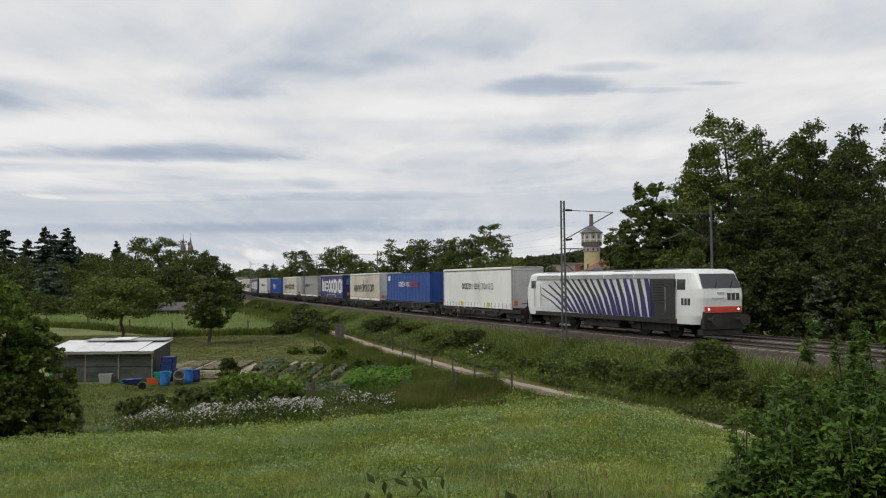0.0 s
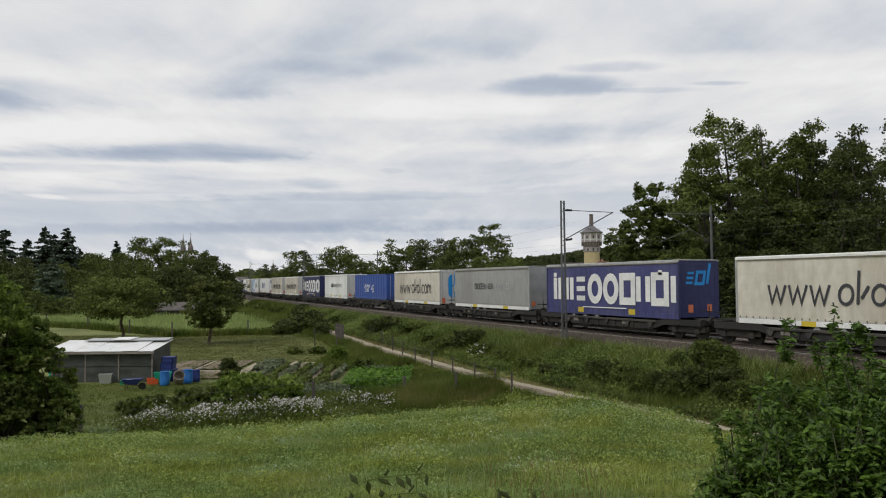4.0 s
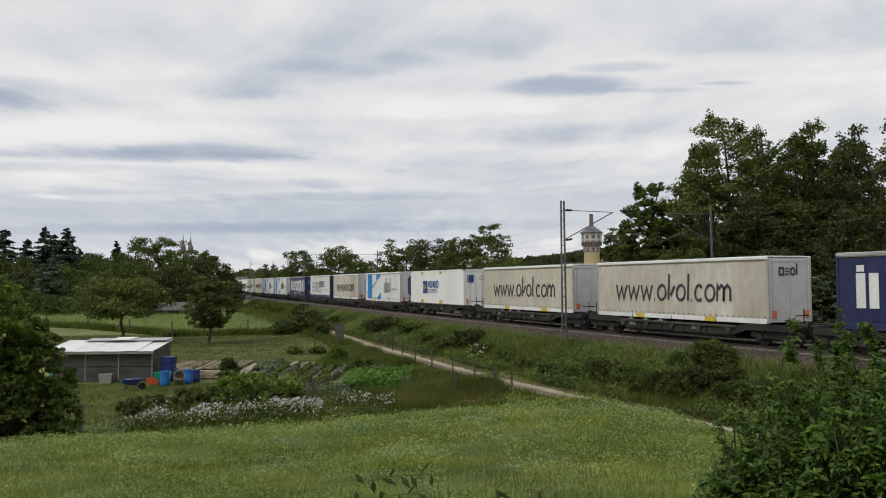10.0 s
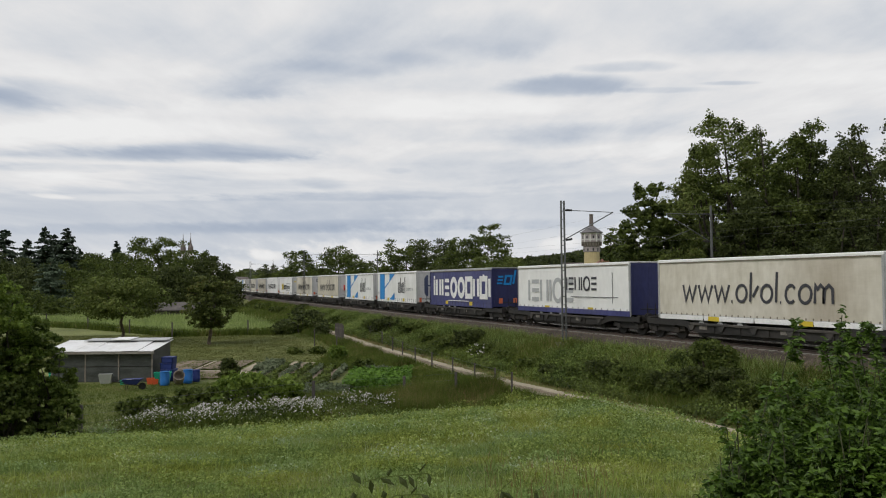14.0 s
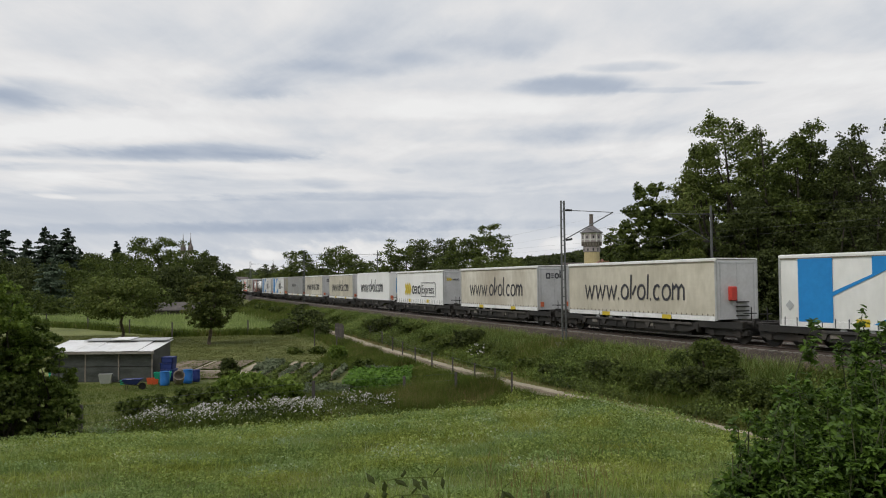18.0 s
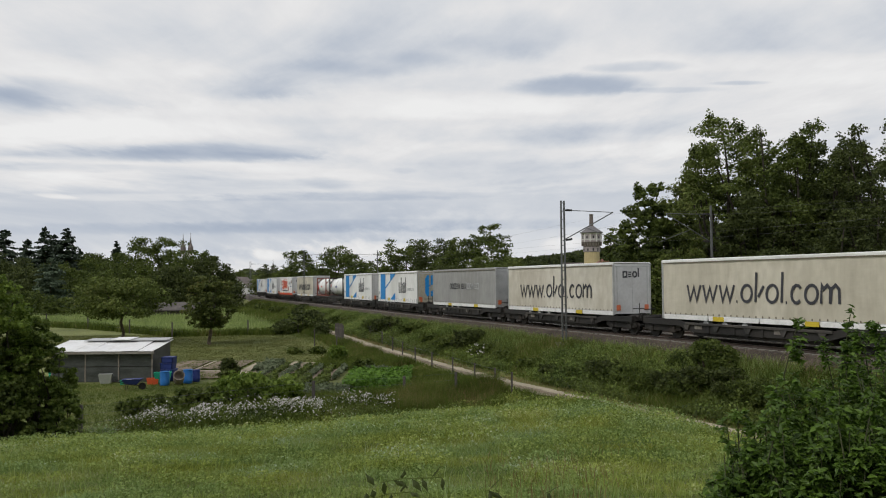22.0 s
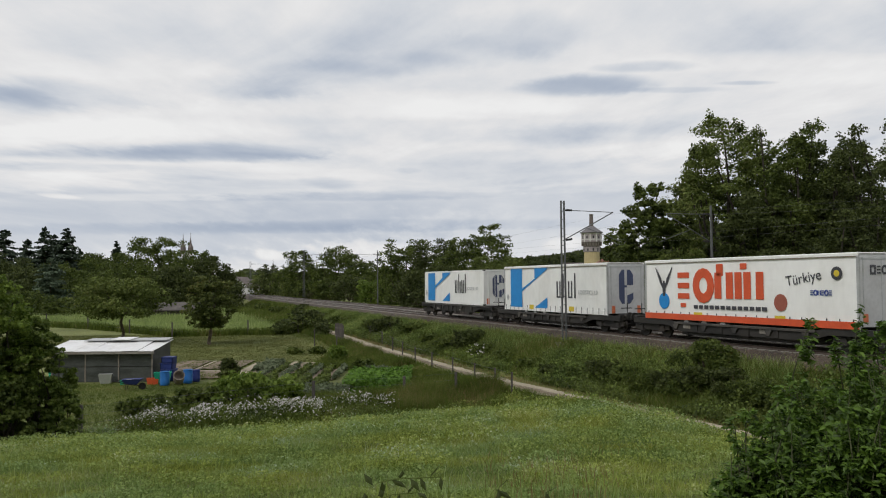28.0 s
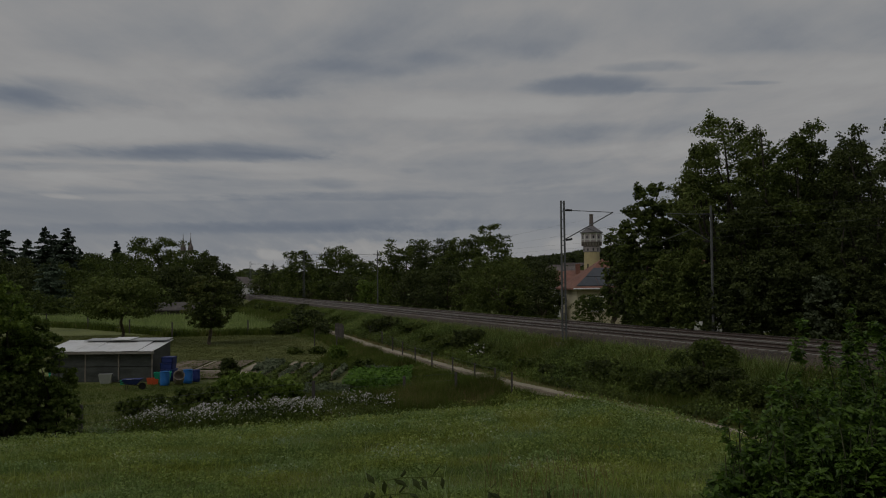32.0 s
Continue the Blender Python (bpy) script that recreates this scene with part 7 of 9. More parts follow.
# a few reddish dry stalks
mx, my = meadow_area(700, rng_g, 9, 16)
right = (mx / my > 0.05) & (mx / my < 0.2)
mx, my = mx[right], my[right]
tufts("dry_stalks", mx, my, 0.25 + 0.15 * rng_g.random(len(mx)), M_dry, rng_g, 3, 0.010, 0.4, "dry reddish stalks in the meadow", spread=0.1)

# weeds along the fence beside the path
wt = -44 + 40 * rng_g.random(5200)
wn_ = np.interp(wt, PATH_S, PATH_N) + 1.15 + 1.1 * rng_g.random(5200)
sx, sy = line_at(wt, wn_)
wl_ = np.array([noise.noise(Vector((a * 0.5, b * 0.5, 4.4))) for a, b in zip(sx, sy)])
tufts("fence_weeds", sx, sy, np.clip(0.42 + 0.7 * wl_, 0.1, 0.95), M_blade_tall, rng_g, 5, 0.022, 0.45, "rank green weeds along the garden fence", spread=0.16, simple=True)
few = wl_ > 0.12
tufts("fence_dry_weeds", sx[few], sy[few], 0.35 + 0.5 * wl_[few], M_dry, rng_g, 2, 0.018, 0.4, "brown seeding weeds along the garden fence", spread=0.14, simple=True)

# grass that leans over the path's near edge
wt = -34 + 62 * rng_g.random(7000)
sx, sy = line_at(wt, np.interp(wt, PATH_S, PATH_N) + 0.5 + 0.9 * rng_g.random(7000))
tufts("path_edge_grass", sx, sy, 0.12 + 0.24 * rng_g.random(7000), M_blade_tall, rng_g, 4, 0.018, 0.7, "grass leaning over the edge of the dirt path", spread=0.12, simple=True)
# dry weeds where the bank meets the path
wt = -48 + 80 * rng_g.random(3000)
sx, sy = line_at(wt, np.interp(wt, PATH_S, PATH_N) - 1.0 - 0.55 * rng_g.random(3000))
tufts("path_dry_weeds", sx, sy, 0.10 + 0.18 * rng_g.random(3000), M_dry, rng_g, 4, 0.018, 0.7, "dry brown weeds where the bank meets the path", spread=0.12, simple=True)

# brambles and bushes on the railway bank: along, out from the line, height, width
BANK_BUSHES = [(-24.6, 5.0, 1.3, 1.6, M_leaf_dark), (-28.5, 5.2, 1.0, 1.4, M_leaf_mid), (-18.2, 4.8, 0.9, 1.5, M_leaf_mid),
               (-11.9, 5.4, 0.7, 1.2, M_leaf_mid), (-6.0, 5.2, 1.25, 1.3, M_leaf_dark), (-8.1, 5.6, 0.8, 1.1, M_leaf_mid),
               (-2.0, 5.7, 0.9, 0.9, M_leaf_mid), (0.9, 5.6, 0.6, 1, M_leaf_mid), (4.3, 5.9, 0.6, 1, M_leaf_mid),
               (7.3, 6, 0.6, 0.9, M_leaf_dark), (9.6, 5.9, 0.6, 0.9, M_leaf_mid), (11.2, 5.6, 0.95, 0.9, M_leaf_dark),
               (13.0, 5.7, 0.9, 1.0, M_leaf_mid), (14.8, 5.8, 0.9, 1.0, M_leaf_mid), (15.9, 5.6, 0.9, 0.9, M_leaf_dark),
               (17.4, 5.8, 0.8, 0.9, M_leaf_mid), (17.5, 4.6, 1.75, 1.25, M_leaf_mid), (17.9, 5.4, 1.2, 1.0, M_leaf_dark),
               (19.3, 5.2, 1.1, 0.9, M_leaf_dark), (20.6, 5.4, 0.9, 0.9, M_leaf_mid), (21.6, 5.4, 1.0, 0.9, M_leaf_mid),
               (22.6, 5.4, 1.0, 1.0, M_leaf_mid), (-41.6, 5, 0.8, 1.6, M_leaf_mid), (-53.4, 5, 0.9, 1.8, M_leaf_mid),
               (-64.4, 5, 0.9, 2, M_leaf_dark), (-83.1, 5, 0.9, 2, M_leaf_mid), (-101.4, 5, 1, 2.2, M_leaf_mid),
               (-71.2, 3.9, 0.9, 0.7, M_leaf_dark)]
for k, (s, n, h, w, mat) in enumerate(BANK_BUSHES):
    bx, by = (float(v) for v in line_at(s, n))
    dist = math.hypot(bx, by)
    lf = max(0.075, dist * 0.0021)
    shrub(bx, by, h, w, mat, 300 + k, leaf=lf, count=int(min(5200, 300 + 5.5 * h * w * 2 / (lf * lf * 0.5))), label="dense dark-leaved bramble bush on the railway bank")
# ivy and nettles over the bank's lower half
ix, iy = scatter_line(60000, -70, 30, 4.6, 7.3, rng_g)
cover = np.array([noise.noise(Vector((a * 0.25, b * 0.25, 7.7))) for a, b in zip(ix, iy)]) > -0.16
ix, iy = ix[cover], iy[cover]
ipts = np.stack([ix, iy, ground_z(ix, iy) + 0.05 + 0.4 * rng_g.random(len(ix))], 1)
bank_nrm = np.tile([-0.5, -0.45, 0.75], (len(ix), 1))
ivy = leaf_mesh("bank_ivy", ipts, bank_nrm, 0.095, M_leaf_mid, None, rng_g, long=1.3, jitter=0.5)
fresh_x, fresh_y = scatter_line(34000, -72, 30, 3.7, 7.2, rng_g)
cover = np.array([noise.noise(Vector((a * 0.35, b * 0.35, 1.7))) for a, b in zip(fresh_x, fresh_y)]) > 0.02
fresh_x, fresh_y = fresh_x[cover], fresh_y[cover]
npts = np.stack([fresh_x, fresh_y, ground_z(fresh_x, fresh_y) + 0.15 + 0.5 * rng_g.random(len(fresh_x))], 1)
tagged(leaf_mesh("bank_nettles", npts, np.tile([-0.4, -0.5, 0.7], (len(fresh_x), 1)), 0.082, M_leaf_fresh, None, rng_g, long=1.6, jitter=0.6), "fresh green nettles and bramble shoots over the bank", "nettle", kind="stuff")
tagged(ivy, "green nettles and ivy leaves over the bank", "ivy", kind="stuff")
# elder blossoms
fx, fy = scatter_line(60, -3.4, -1.2, 5.8, 6.6, rng_g)
fpts = np.stack([fx, fy, ground_z(fx, fy) + 0.45 + 0.45 * rng_g.random(len(fx))], 1)
tagged(leaf_mesh("elder_blossom", fpts, np.tile([-0.3, -0.6, 0.6], (len(fx), 1)), 0.10, M_petal, None, rng_g, long=1.1), "white elder blossoms on a bush", "flower", kind="stuff")

# ---- field behind the gardens ----
fx = -75 + 66 * rng_g.random(30000)
fy = 82 + 88 * rng_g.random(30000)
front = np.interp(fx, [-60, -41, -27, -15, -9], [112, 99, 86, 88.5, 88.5])
fs, fn = line_coords(fx, fy)
ok = (fy > front) & (fn > 11.5) & (np.abs(fx) < fy * 0.52)
fx, fy = fx[ok], fy[ok]
tufts("field_crop", fx, fy, 0.65 + 0.6 * rng_g.random(len(fx)) ** 2, M_field, rng_g, 6, 0.085, 0.35, "pale green waist-high crop in the field", "crop", spread=0.3, simple=True)
fx = -62 + 50 * rng_g.random(5000)
fy = np.interp(fx, [-60, -41, -27, -15, -9], [112, 99, 86, 88.5, 88.5]) - 1.2 * rng_g.random(5000)
tufts("field_edge_grass", fx, fy, 0.5 + 0.4 * rng_g.random(5000), M_blade_tall, rng_g, 3, 0.06, 0.4, "tall rough grass along the field's edge", spread=0.25)
bare_field = sheet("bare_field", np.linspace(-90, -58, 12), np.linspace(205, 250, 10), lambda x, y: ground_z(x, y) + 0.45, M_soil)
tagged(bare_field, "brown ploughed strip beyond the crop", "field", kind="structure")

# ---- the allotment garden ----


def lawn(name, x0, x1, y0, y1, count, height, mat, label, width=0.03, rough=0.0, tilt=0.0):
    """Grass over a patch with uneven, thinning edges."""
    u, v = rng_g.random(count), rng_g.random(count)
    x, y = x0 + (x1 - x0) * u, y0 + (y1 - y0) * v
    x, y = x + tilt * (v - 0.5) * (x1 - x0), y
    edge = np.minimum(np.minimum(u, 1 - u) * (x1 - x0), np.minimum(v, 1 - v) * (y1 - y0))
    lump = np.array([noise.noise(Vector((a * 0.45, b * 0.45, 9.1))) for a, b in zip(x, y)])
    keep = edge / 1.1 + 0.6 * lump + 0.35 > rng_g.random(count) * 0.9
    x, y, edge, lump = x[keep], y[keep], edge[keep], lump[keep]
    ls, ln = line_coords(x, y)
    off = ln > np.interp(ls, PATH_S, PATH_N) + 1.35
    x, y, edge, lump = x[off], y[off], edge[off], lump[off]
    h = height * (0.55 + 0.5 * rng_g.random(len(x)) + rough * lump) * np.clip(0.45 + edge / 1.6, 0.45, 1)
    return tufts(name, x, y, np.maximum(h, 0.05), mat, rng_g, 6, width, 0.5, label, spread=0.18, simple=True)


lawn("garden_lawn", -26, -8, 35, 50, 22000, 0.13, M_blade_tall, "short green garden lawn", 0.02)
lawn("orchard_lawn", -45, -6, 58, 88, 60000, 0.09, M_lawn, "short dull yellow-green orchard lawn", 0.035)


def greenhouse_shed():
    t = new("garden_shed")
    x0, x1, yf, yb, zf, zb = -23.3, -17.35, 50.4, 53.7, -0.92, -0.48
    base = on_ground(-19, 51)
    net = surface("dark_shade_netting", (0.020, 0.023, 0.021), (0.062, 0.068, 0.064), 0.6, 1.2, 5.0, 0.2, stretch=(1, 1, 2.5), dirt=(0.16, 0.17, 0.16), dirt_amount=0.2)
    sheet_white = surface("white_roof_sheet", (0.66, 0.66, 0.66), (0.80, 0.80, 0.80), 0.5, 0.8, 5.0, 0.15, dirt=(0.5, 0.48, 0.44), dirt_amount=0.4)
    xs = np.linspace(x0, x1, 4)
    for a, b in zip(xs, xs[1:]):
        for lo, hi in ((base, (base + zf) / 2 - 0.02), ((base + zf) / 2 + 0.02, zf - 0.03)):
            part("wall_panel", bm_box(a + 0.03, b - 0.03, yf, yf + 0.03, lo, hi), net, t)
    for xw in (x0, x1):
        bm = bmesh.new()
        slab(bm, [(yf + 0.04, base), (yb, base), (yb, zb - 0.05), (yf + 0.04, zf - 0.05)], xw - 0.015, xw + 0.015, "yz")
        part("side_wall", bm, net, t)
    part("back_wall", bm_box(x0, x1, yb, yb + 0.04, base, zb - 0.05), M_wood, t)
    for xp in xs:
        part("post", bm_box(xp - 0.035, xp + 0.035, yf - 0.03, yf + 0.05, base - 0.1, zf), M_wood, t)
    edges = np.linspace(x0 - 0.5, x1 + 0.15, 8)
    for k, (a, b) in enumerate(zip(edges, edges[1:])):
        bm = bmesh.new()
        lift = 0.015 * (k % 2)
        ridges = np.linspace(a + 0.01, b - 0.01, 9)
        slab(bm, [(yf - 0.25, zf + lift), (yb + 0.2 - 0.25 * (k % 3), zb + lift), (yb + 0.2 - 0.25 * (k % 3), zb + 0.03 + lift), (yf - 0.25, zf + 0.03 + lift)], a + 0.012, b - 0.012, "yz")
        part("roof_sheet", bm, sheet_white, t, "white corrugated roof sheet")
    bm = bmesh.new()
    slab(bm, [(yb - 0.9, zb + 0.03), (yb + 0.5, zb + 0.10), (yb + 0.5, zb + 0.13), (yb - 0.9, zb + 0.06)], x0 + 0.9, x1 + 0.05, "yz")
    part("roof_sheet", bm, M_alu, t, "grey overlapping roof sheet")
    bm = bmesh.new()
    slab(bm, [(yb - 1.0, zb + 0.09), (yb + 0.4, zb + 0.16), (yb + 0.4, zb + 0.19), (yb - 1.0, zb + 0.12)], -20.7, -19.5, "yz")
    part("roof_sheet", bm, sheet_white, t)
    part("gutter_board", bm_box(x0 - 0.4, x1 + 0.2, yf - 0.3, yf - 0.26, zf - 0.14, zf - 0.01), M_sleeper, t, "grey front fascia board")
    return tagged(t, "low garden shed with white sheet roof and dark netting walls", "shed")


greenhouse_shed()


def barrel(x, y, mat, label, r=0.27, h=0.82, tilt=0.0, open_top=True):
    bm = bmesh.new()
    prof = [(0.86 * r, 0.0), (r, 0.06), (r * 1.03, 0.3 * h), (r * 0.98, 0.36 * h), (r * 1.03, 0.64 * h), (r * 0.98, 0.7 * h), (r, 0.95 * h), (r * 1.05, h), (r * 0.9, h), (r * 0.9, 0.5 * h)]
    seg = 18
    rings = [[bm.verts.new((q * math.cos(a * 2 * math.pi / seg), q * math.sin(a * 2 * math.pi / seg), z)) for a in range(seg)] for q, z in prof]
    for a, b in zip(rings, rings[1:]):
        for i in range(seg):
            bm.faces.new((a[i], a[(i + 1) % seg], b[(i + 1) % seg], b[i]))
    bm.faces.new(rings[0][::-1])
    bm.faces.new(rings[-1])
    ob = part("barrel", bm, mat, None, smooth=True, m=pose(x, y, on_ground(x, y) + (r if tilt else 0) * 0.9, tilt, 0, 20))
    return tagged(ob, label, "barrel")


M_bluebarrel = plain("blue_plastic", (0.02, 0.14, 0.42), 0.4)
M_darkblue = plain("dark_blue_tarpaulin", (0.015, 0.03, 0.16), 0.5)
M_green = plain("turquoise_green_plastic", (0.01, 0.33, 0.20), 0.4)
M_redplastic = plain("orange_red_plastic", (0.62, 0.11, 0.04), 0.4)
barrel(-16.0, 48.6, M_bluebarrel, "blue plastic rain barrel beside the shed")
barrel(-14.95, 49.5, M_bluebarrel, "blue plastic rain barrel beside the shed")
barrel(-15.3, 48.9, M_wood, "grey-brown tipped garden bin on its side", 0.3, 0.75, tilt=62)
barrel(-14.72, 50.3, M_darkblue, "dark blue plastic barrel at the end of the row", 0.25, 0.7)


def crate_stack(x, y):
    t = new("crate_stack")
    t.matrix_basis = pose(x, y, on_ground(x, y))
    for k in range(4):
        bm = bmesh.new()
        w = 0.42 - 0.03 * k
        z = 0.36 * k
        off = 0.05 * (k % 2)
        box(bm, -w + off, w + off, -0.4, -0.36, z, z + 0.33)
        box(bm, -w + off, w + off, 0.36, 0.4, z, z + 0.33)
        box(bm, -w + off, -w + 0.04 + off, -0.4, 0.4, z, z + 0.33)
        box(bm, w - 0.04 + off, w + off, -0.4, 0.4, z, z + 0.33)
        box(bm, -w + off, w + off, -0.4, 0.4, z, z + 0.03)
        box(bm, -w - 0.02 + off, w + 0.02 + off, -0.42, 0.42, z + 0.30, z + 0.35, 0.01)
        part("crate", bm, M_darkblue, t)
    return tagged(t, "stack of dark blue plastic crates beside the shed", "crates")


crate_stack(-16.55, 50.9)


def tub(x, y, mat, label, w=0.4, h=0.4):
    bm = bmesh.new()
    lo = [bm.verts.new((sx * w * 0.75, sy * w * 0.55, 0)) for sx, sy in ((-1, -1), (1, -1), (1, 1), (-1, 1))]
    hi = [bm.verts.new((sx * w, sy * w * 0.75, h)) for sx, sy in ((-1, -1), (1, -1), (1, 1), (-1, 1))]
    rim = [bm.verts.new((sx * w * 0.9, sy * w * 0.65, h)) for sx, sy in ((-1, -1), (1, -1), (1, 1), (-1, 1))]
    inn = [bm.verts.new((sx * w * 0.7, sy * w * 0.5, h * 0.2)) for sx, sy in ((-1, -1), (1, -1), (1, 1), (-1, 1))]
    bm.faces.new(lo[::-1])
    bm.faces.new(inn)
    for a, b in ((lo, hi), (hi, rim), (rim, inn)):
        for i in range(4):
            bm.faces.new((a[i], a[(i + 1) % 4], b[(i + 1) % 4], b[i]))
    return tagged(part("plastic_tub", bm, mat, None, m=pose(x, y, on_ground(x, y), 0, 0, 15)), label, "tub")


tub(-16.55, 49.9, M_green, "turquoise-green plastic tub beside the barrels", 0.5, 0.62)
tub(-17.05, 49.3, M_redplastic, "orange-red plastic bucket on the lawn", 0.22, 0.36)
tub(-16.75, 49.2, M_redplastic, "orange-red plastic bucket on the lawn", 0.18, 0.3)
tub(-19.9, 49.9, M_alu, "pale grey tub in front of the shed", 0.38, 0.55)
tub(-18.6, 49.2, M_green, "green plastic watering tub on the lawn", 0.2, 0.25)


def garden_chair(x, y):
    t = new("garden_chair")
    t.matrix_basis = pose(x, y, on_ground(x, y), 0, 0, 30)
    part("seat", bm_box(-0.28, 0.28, -0.26, 0.26, 0.40, 0.44, bevel=0.01), M_green, t)
    part("backrest", bm_box(-0.28, 0.28, 0.24, 0.29, 0.44, 0.9, bevel=0.01), M_green, t)
    for ax in (-0.25, 0.25):
        for ay in (-0.22, 0.22):
            part("leg", bm_tube((ax, ay, 0), (ax * 0.95, ay * 0.95, 0.4), 0.025), M_green, t)
        part("armrest", bm_box(ax - 0.03, ax + 0.03, -0.24, 0.26, 0.62, 0.66), M_green, t)
    return tagged(t, "turquoise-green plastic garden chair beside the shed", "chair")


garden_chair(-23.4, 50.9)


def wheelbarrow(x, y):
    t = new("wheelbarrow")
    t.matrix_basis = pose(x, y, on_ground(x, y), 0, 0, 8)
    bm = bmesh.new()
    lo = [bm.verts.new(p) for p in ((-0.32, -0.2, 0.32), (0.3, -0.2, 0.32), (0.3, 0.2, 0.32), (-0.32, 0.2, 0.32))]
    hi = [bm.verts.new(p) for p in ((-0.5, -0.34, 0.6), (0.58, -0.34, 0.62), (0.58, 0.34, 0.62), (-0.5, 0.34, 0.6))]
    inn = [bm.verts.new(p) for p in ((-0.30, -0.18, 0.36), (0.28, -0.18, 0.36), (0.28, 0.18, 0.36), (-0.30, 0.18, 0.36))]
    bm.faces.new(lo[::-1])
    bm.faces.new(inn)
    for a, b in ((lo, hi), (hi, inn)):
        for i in range(4):
            bm.faces.new((a[i], a[(i + 1) % 4], b[(i + 1) % 4], b[i]))
    part("tray", bm, M_darkblue, t, "dark blue tray")
    part("load", bm_box(-0.36, 0.42, -0.24, 0.24, 0.42, 0.56, bevel=0.03), M_inkgrey, t, "pale sacks in the tray")
    bm = bmesh.new()
    tube(bm, (0.55, -0.03, 0.2), (0.55, 0.03, 0.2), 0.2, seg=16)
    part("wheel", bm, M_tyre, t)
    for sy in (-0.25, 0.25):
        bm = bmesh.new()
        tube(bm, (0.55, sy * 0.2, 0.2), (-0.2, sy, 0.34), 0.02)
        tube(bm, (-0.2, sy, 0.34), (-0.95, sy * 1.1, 0.55), 0.02)
        part("handle", bm, M_darksteel, t)
        part("leg", bm_tube((-0.3, sy, 0.0), (-0.25, sy, 0.34), 0.02), M_darksteel, t)
    return tagged(t, "dark blue wheelbarrow loaded with pale sacks on the lawn", "wheelbarrow")


wheelbarrow(-17.25, 46.9)

# beds, paths and rows of vegetables
BEDS = [(-18.6, -16.6, 55.5, 61.0), (-16.2, -13.6, 56.0, 61.0), (-15.2, -13.3, 51.2, 54.5), (-12.2, -10.7, 51.5, 58.5), (-10.2, -8.9, 50.5, 58.0), (-8.6, -6.6, 50.0, 57.0)]
for x0, x1, y0, y1 in BEDS:
    bed = sheet("vegetable_bed", np.linspace(x0, x1, 8), np.linspace(y0, y1, 14), lambda x, y: ground_z(x, y) + 0.09 + 0.03 * np.sin(x * 9), M_soil)
    tagged(bed, "brown dug vegetable bed", "garden bed", kind="structure")
for x0, x1, y0, y1 in ((-16.5, -16.25, 52, 61), (-16.4, -12.4, 54.7, 55.3), (-13.2, -12.4, 50.5, 60), (-10.6, -10.3, 50, 60), (-12.4, -8, 58.8, 59.3)):
    gp = sheet("garden_path", np.linspace(x0, x1, 5), np.linspace(y0, y1, 12), lambda x, y: ground_z(x, y) + 0.07, M_path)
    tagged(gp, "pale trodden earth path between the beds", "path", kind="structure")


def veg(name, x0, x1, y0, y1, count, size, height, mat, label, cat):
    x, y = x0 + (x1 - x0) * rng_g.random(count), y0 + (y1 - y0) * rng_g.random(count)
    p = np.stack([x, y, ground_z(x, y) + 0.08 + height * rng_g.random(count)], 1)
    return tagged(leaf_mesh(name, p, np.tile([0.0, -0.35, 0.8], (count, 1)), size, mat, None, rng_g, long=1.7), label, cat, kind="stuff")


for x0, x1, y0, y1 in BEDS[:3]:
    bx, by = x0 + (x1 - x0) * rng_g.random(700), y0 + (y1 - y0) * rng_g.random(700)
    spot = np.array([noise.noise(Vector((a * 1.3, b * 0.9, 2.0))) for a, b in zip(bx, by)]) > -0.05
    tufts("bed_weeds", bx[spot], by[spot], 0.08 + 0.16 * rng_g.random(int(spot.sum())), M_blade_tall, rng_g, 6, 0.05, 0.9, "thin weeds coming up in the dug bed", "weeds", spread=0.16, simple=True)
veg("cabbage_leaves", -12.3, -10.9, 54.5, 59, 700, 0.2, 0.3, M_leaf_grey, "grey-green cabbage leaves in the bed", "vegetables")
for k, x in enumerate((-11.2, -10.45, -9.7, -8.9, -8.1, -7.3, -6.5)):
    veg("vegetable_row", x - 0.16, x + 0.16, 50.2, 57.5 - 0.3 * k, 330, 0.13, 0.3, M_leaf_mid if k % 2 else M_leaf_grey, "row of low green vegetables in the bed", "vegetables")
for k, x in enumerate((-12.0, -10.9, -9.9, -8.9, -7.9, -6.9)):
    veg("vegetable_row", x - 0.3, x + 0.3, 44.6, 49.5, 420, 0.15, 0.45, M_leaf_mid if k % 3 else M_leaf_light, "row of leafy green vegetables", "vegetables")
veg("kale_leaves", -7.6, -5.0, 43.0, 45.5, 900, 0.16, 0.4, M_leaf_grey, "blue-green kale leaves", "vegetables")
veg("maize_leaves", -5.4, -1.9, 44.5, 50.5, 3000, 0.15, 0.7, M_corn, "bright green young maize plants", "maize")
lawn("rank_grass", -4.2, 3.6, 38.2, 44.5, 9000, 0.75, M_blade_tall, "dark green rank tall grass behind the fence", 0.026, rough=1.1, tilt=0.4)
lawn("rough_grass", -13.0, -3.4, 39.5, 43.5, 5000, 0.5, M_blade_tall, "rough green grass behind the flowers", 0.03, rough=0.6)
lawn("fence_grass", -2.4, 1.9, 44.3, 52.5, 6000, 0.5, M_blade_tall, "rough grass between maize and fence", 0.022, rough=0.6, tilt=-0.3)
lawn("dry_rank_grass", -3.6, 3.2, 38.4, 44.0, 1500, 0.85, M_dry, "brown seeding stalks among the rank grass", 0.014, rough=0.6, tilt=0.4)
lawn("weed_strip", -9.0, -3.0, 55, 72, 6000, 0.45, M_blade_tall, "rough green weeds beside the garden fence", 0.045)
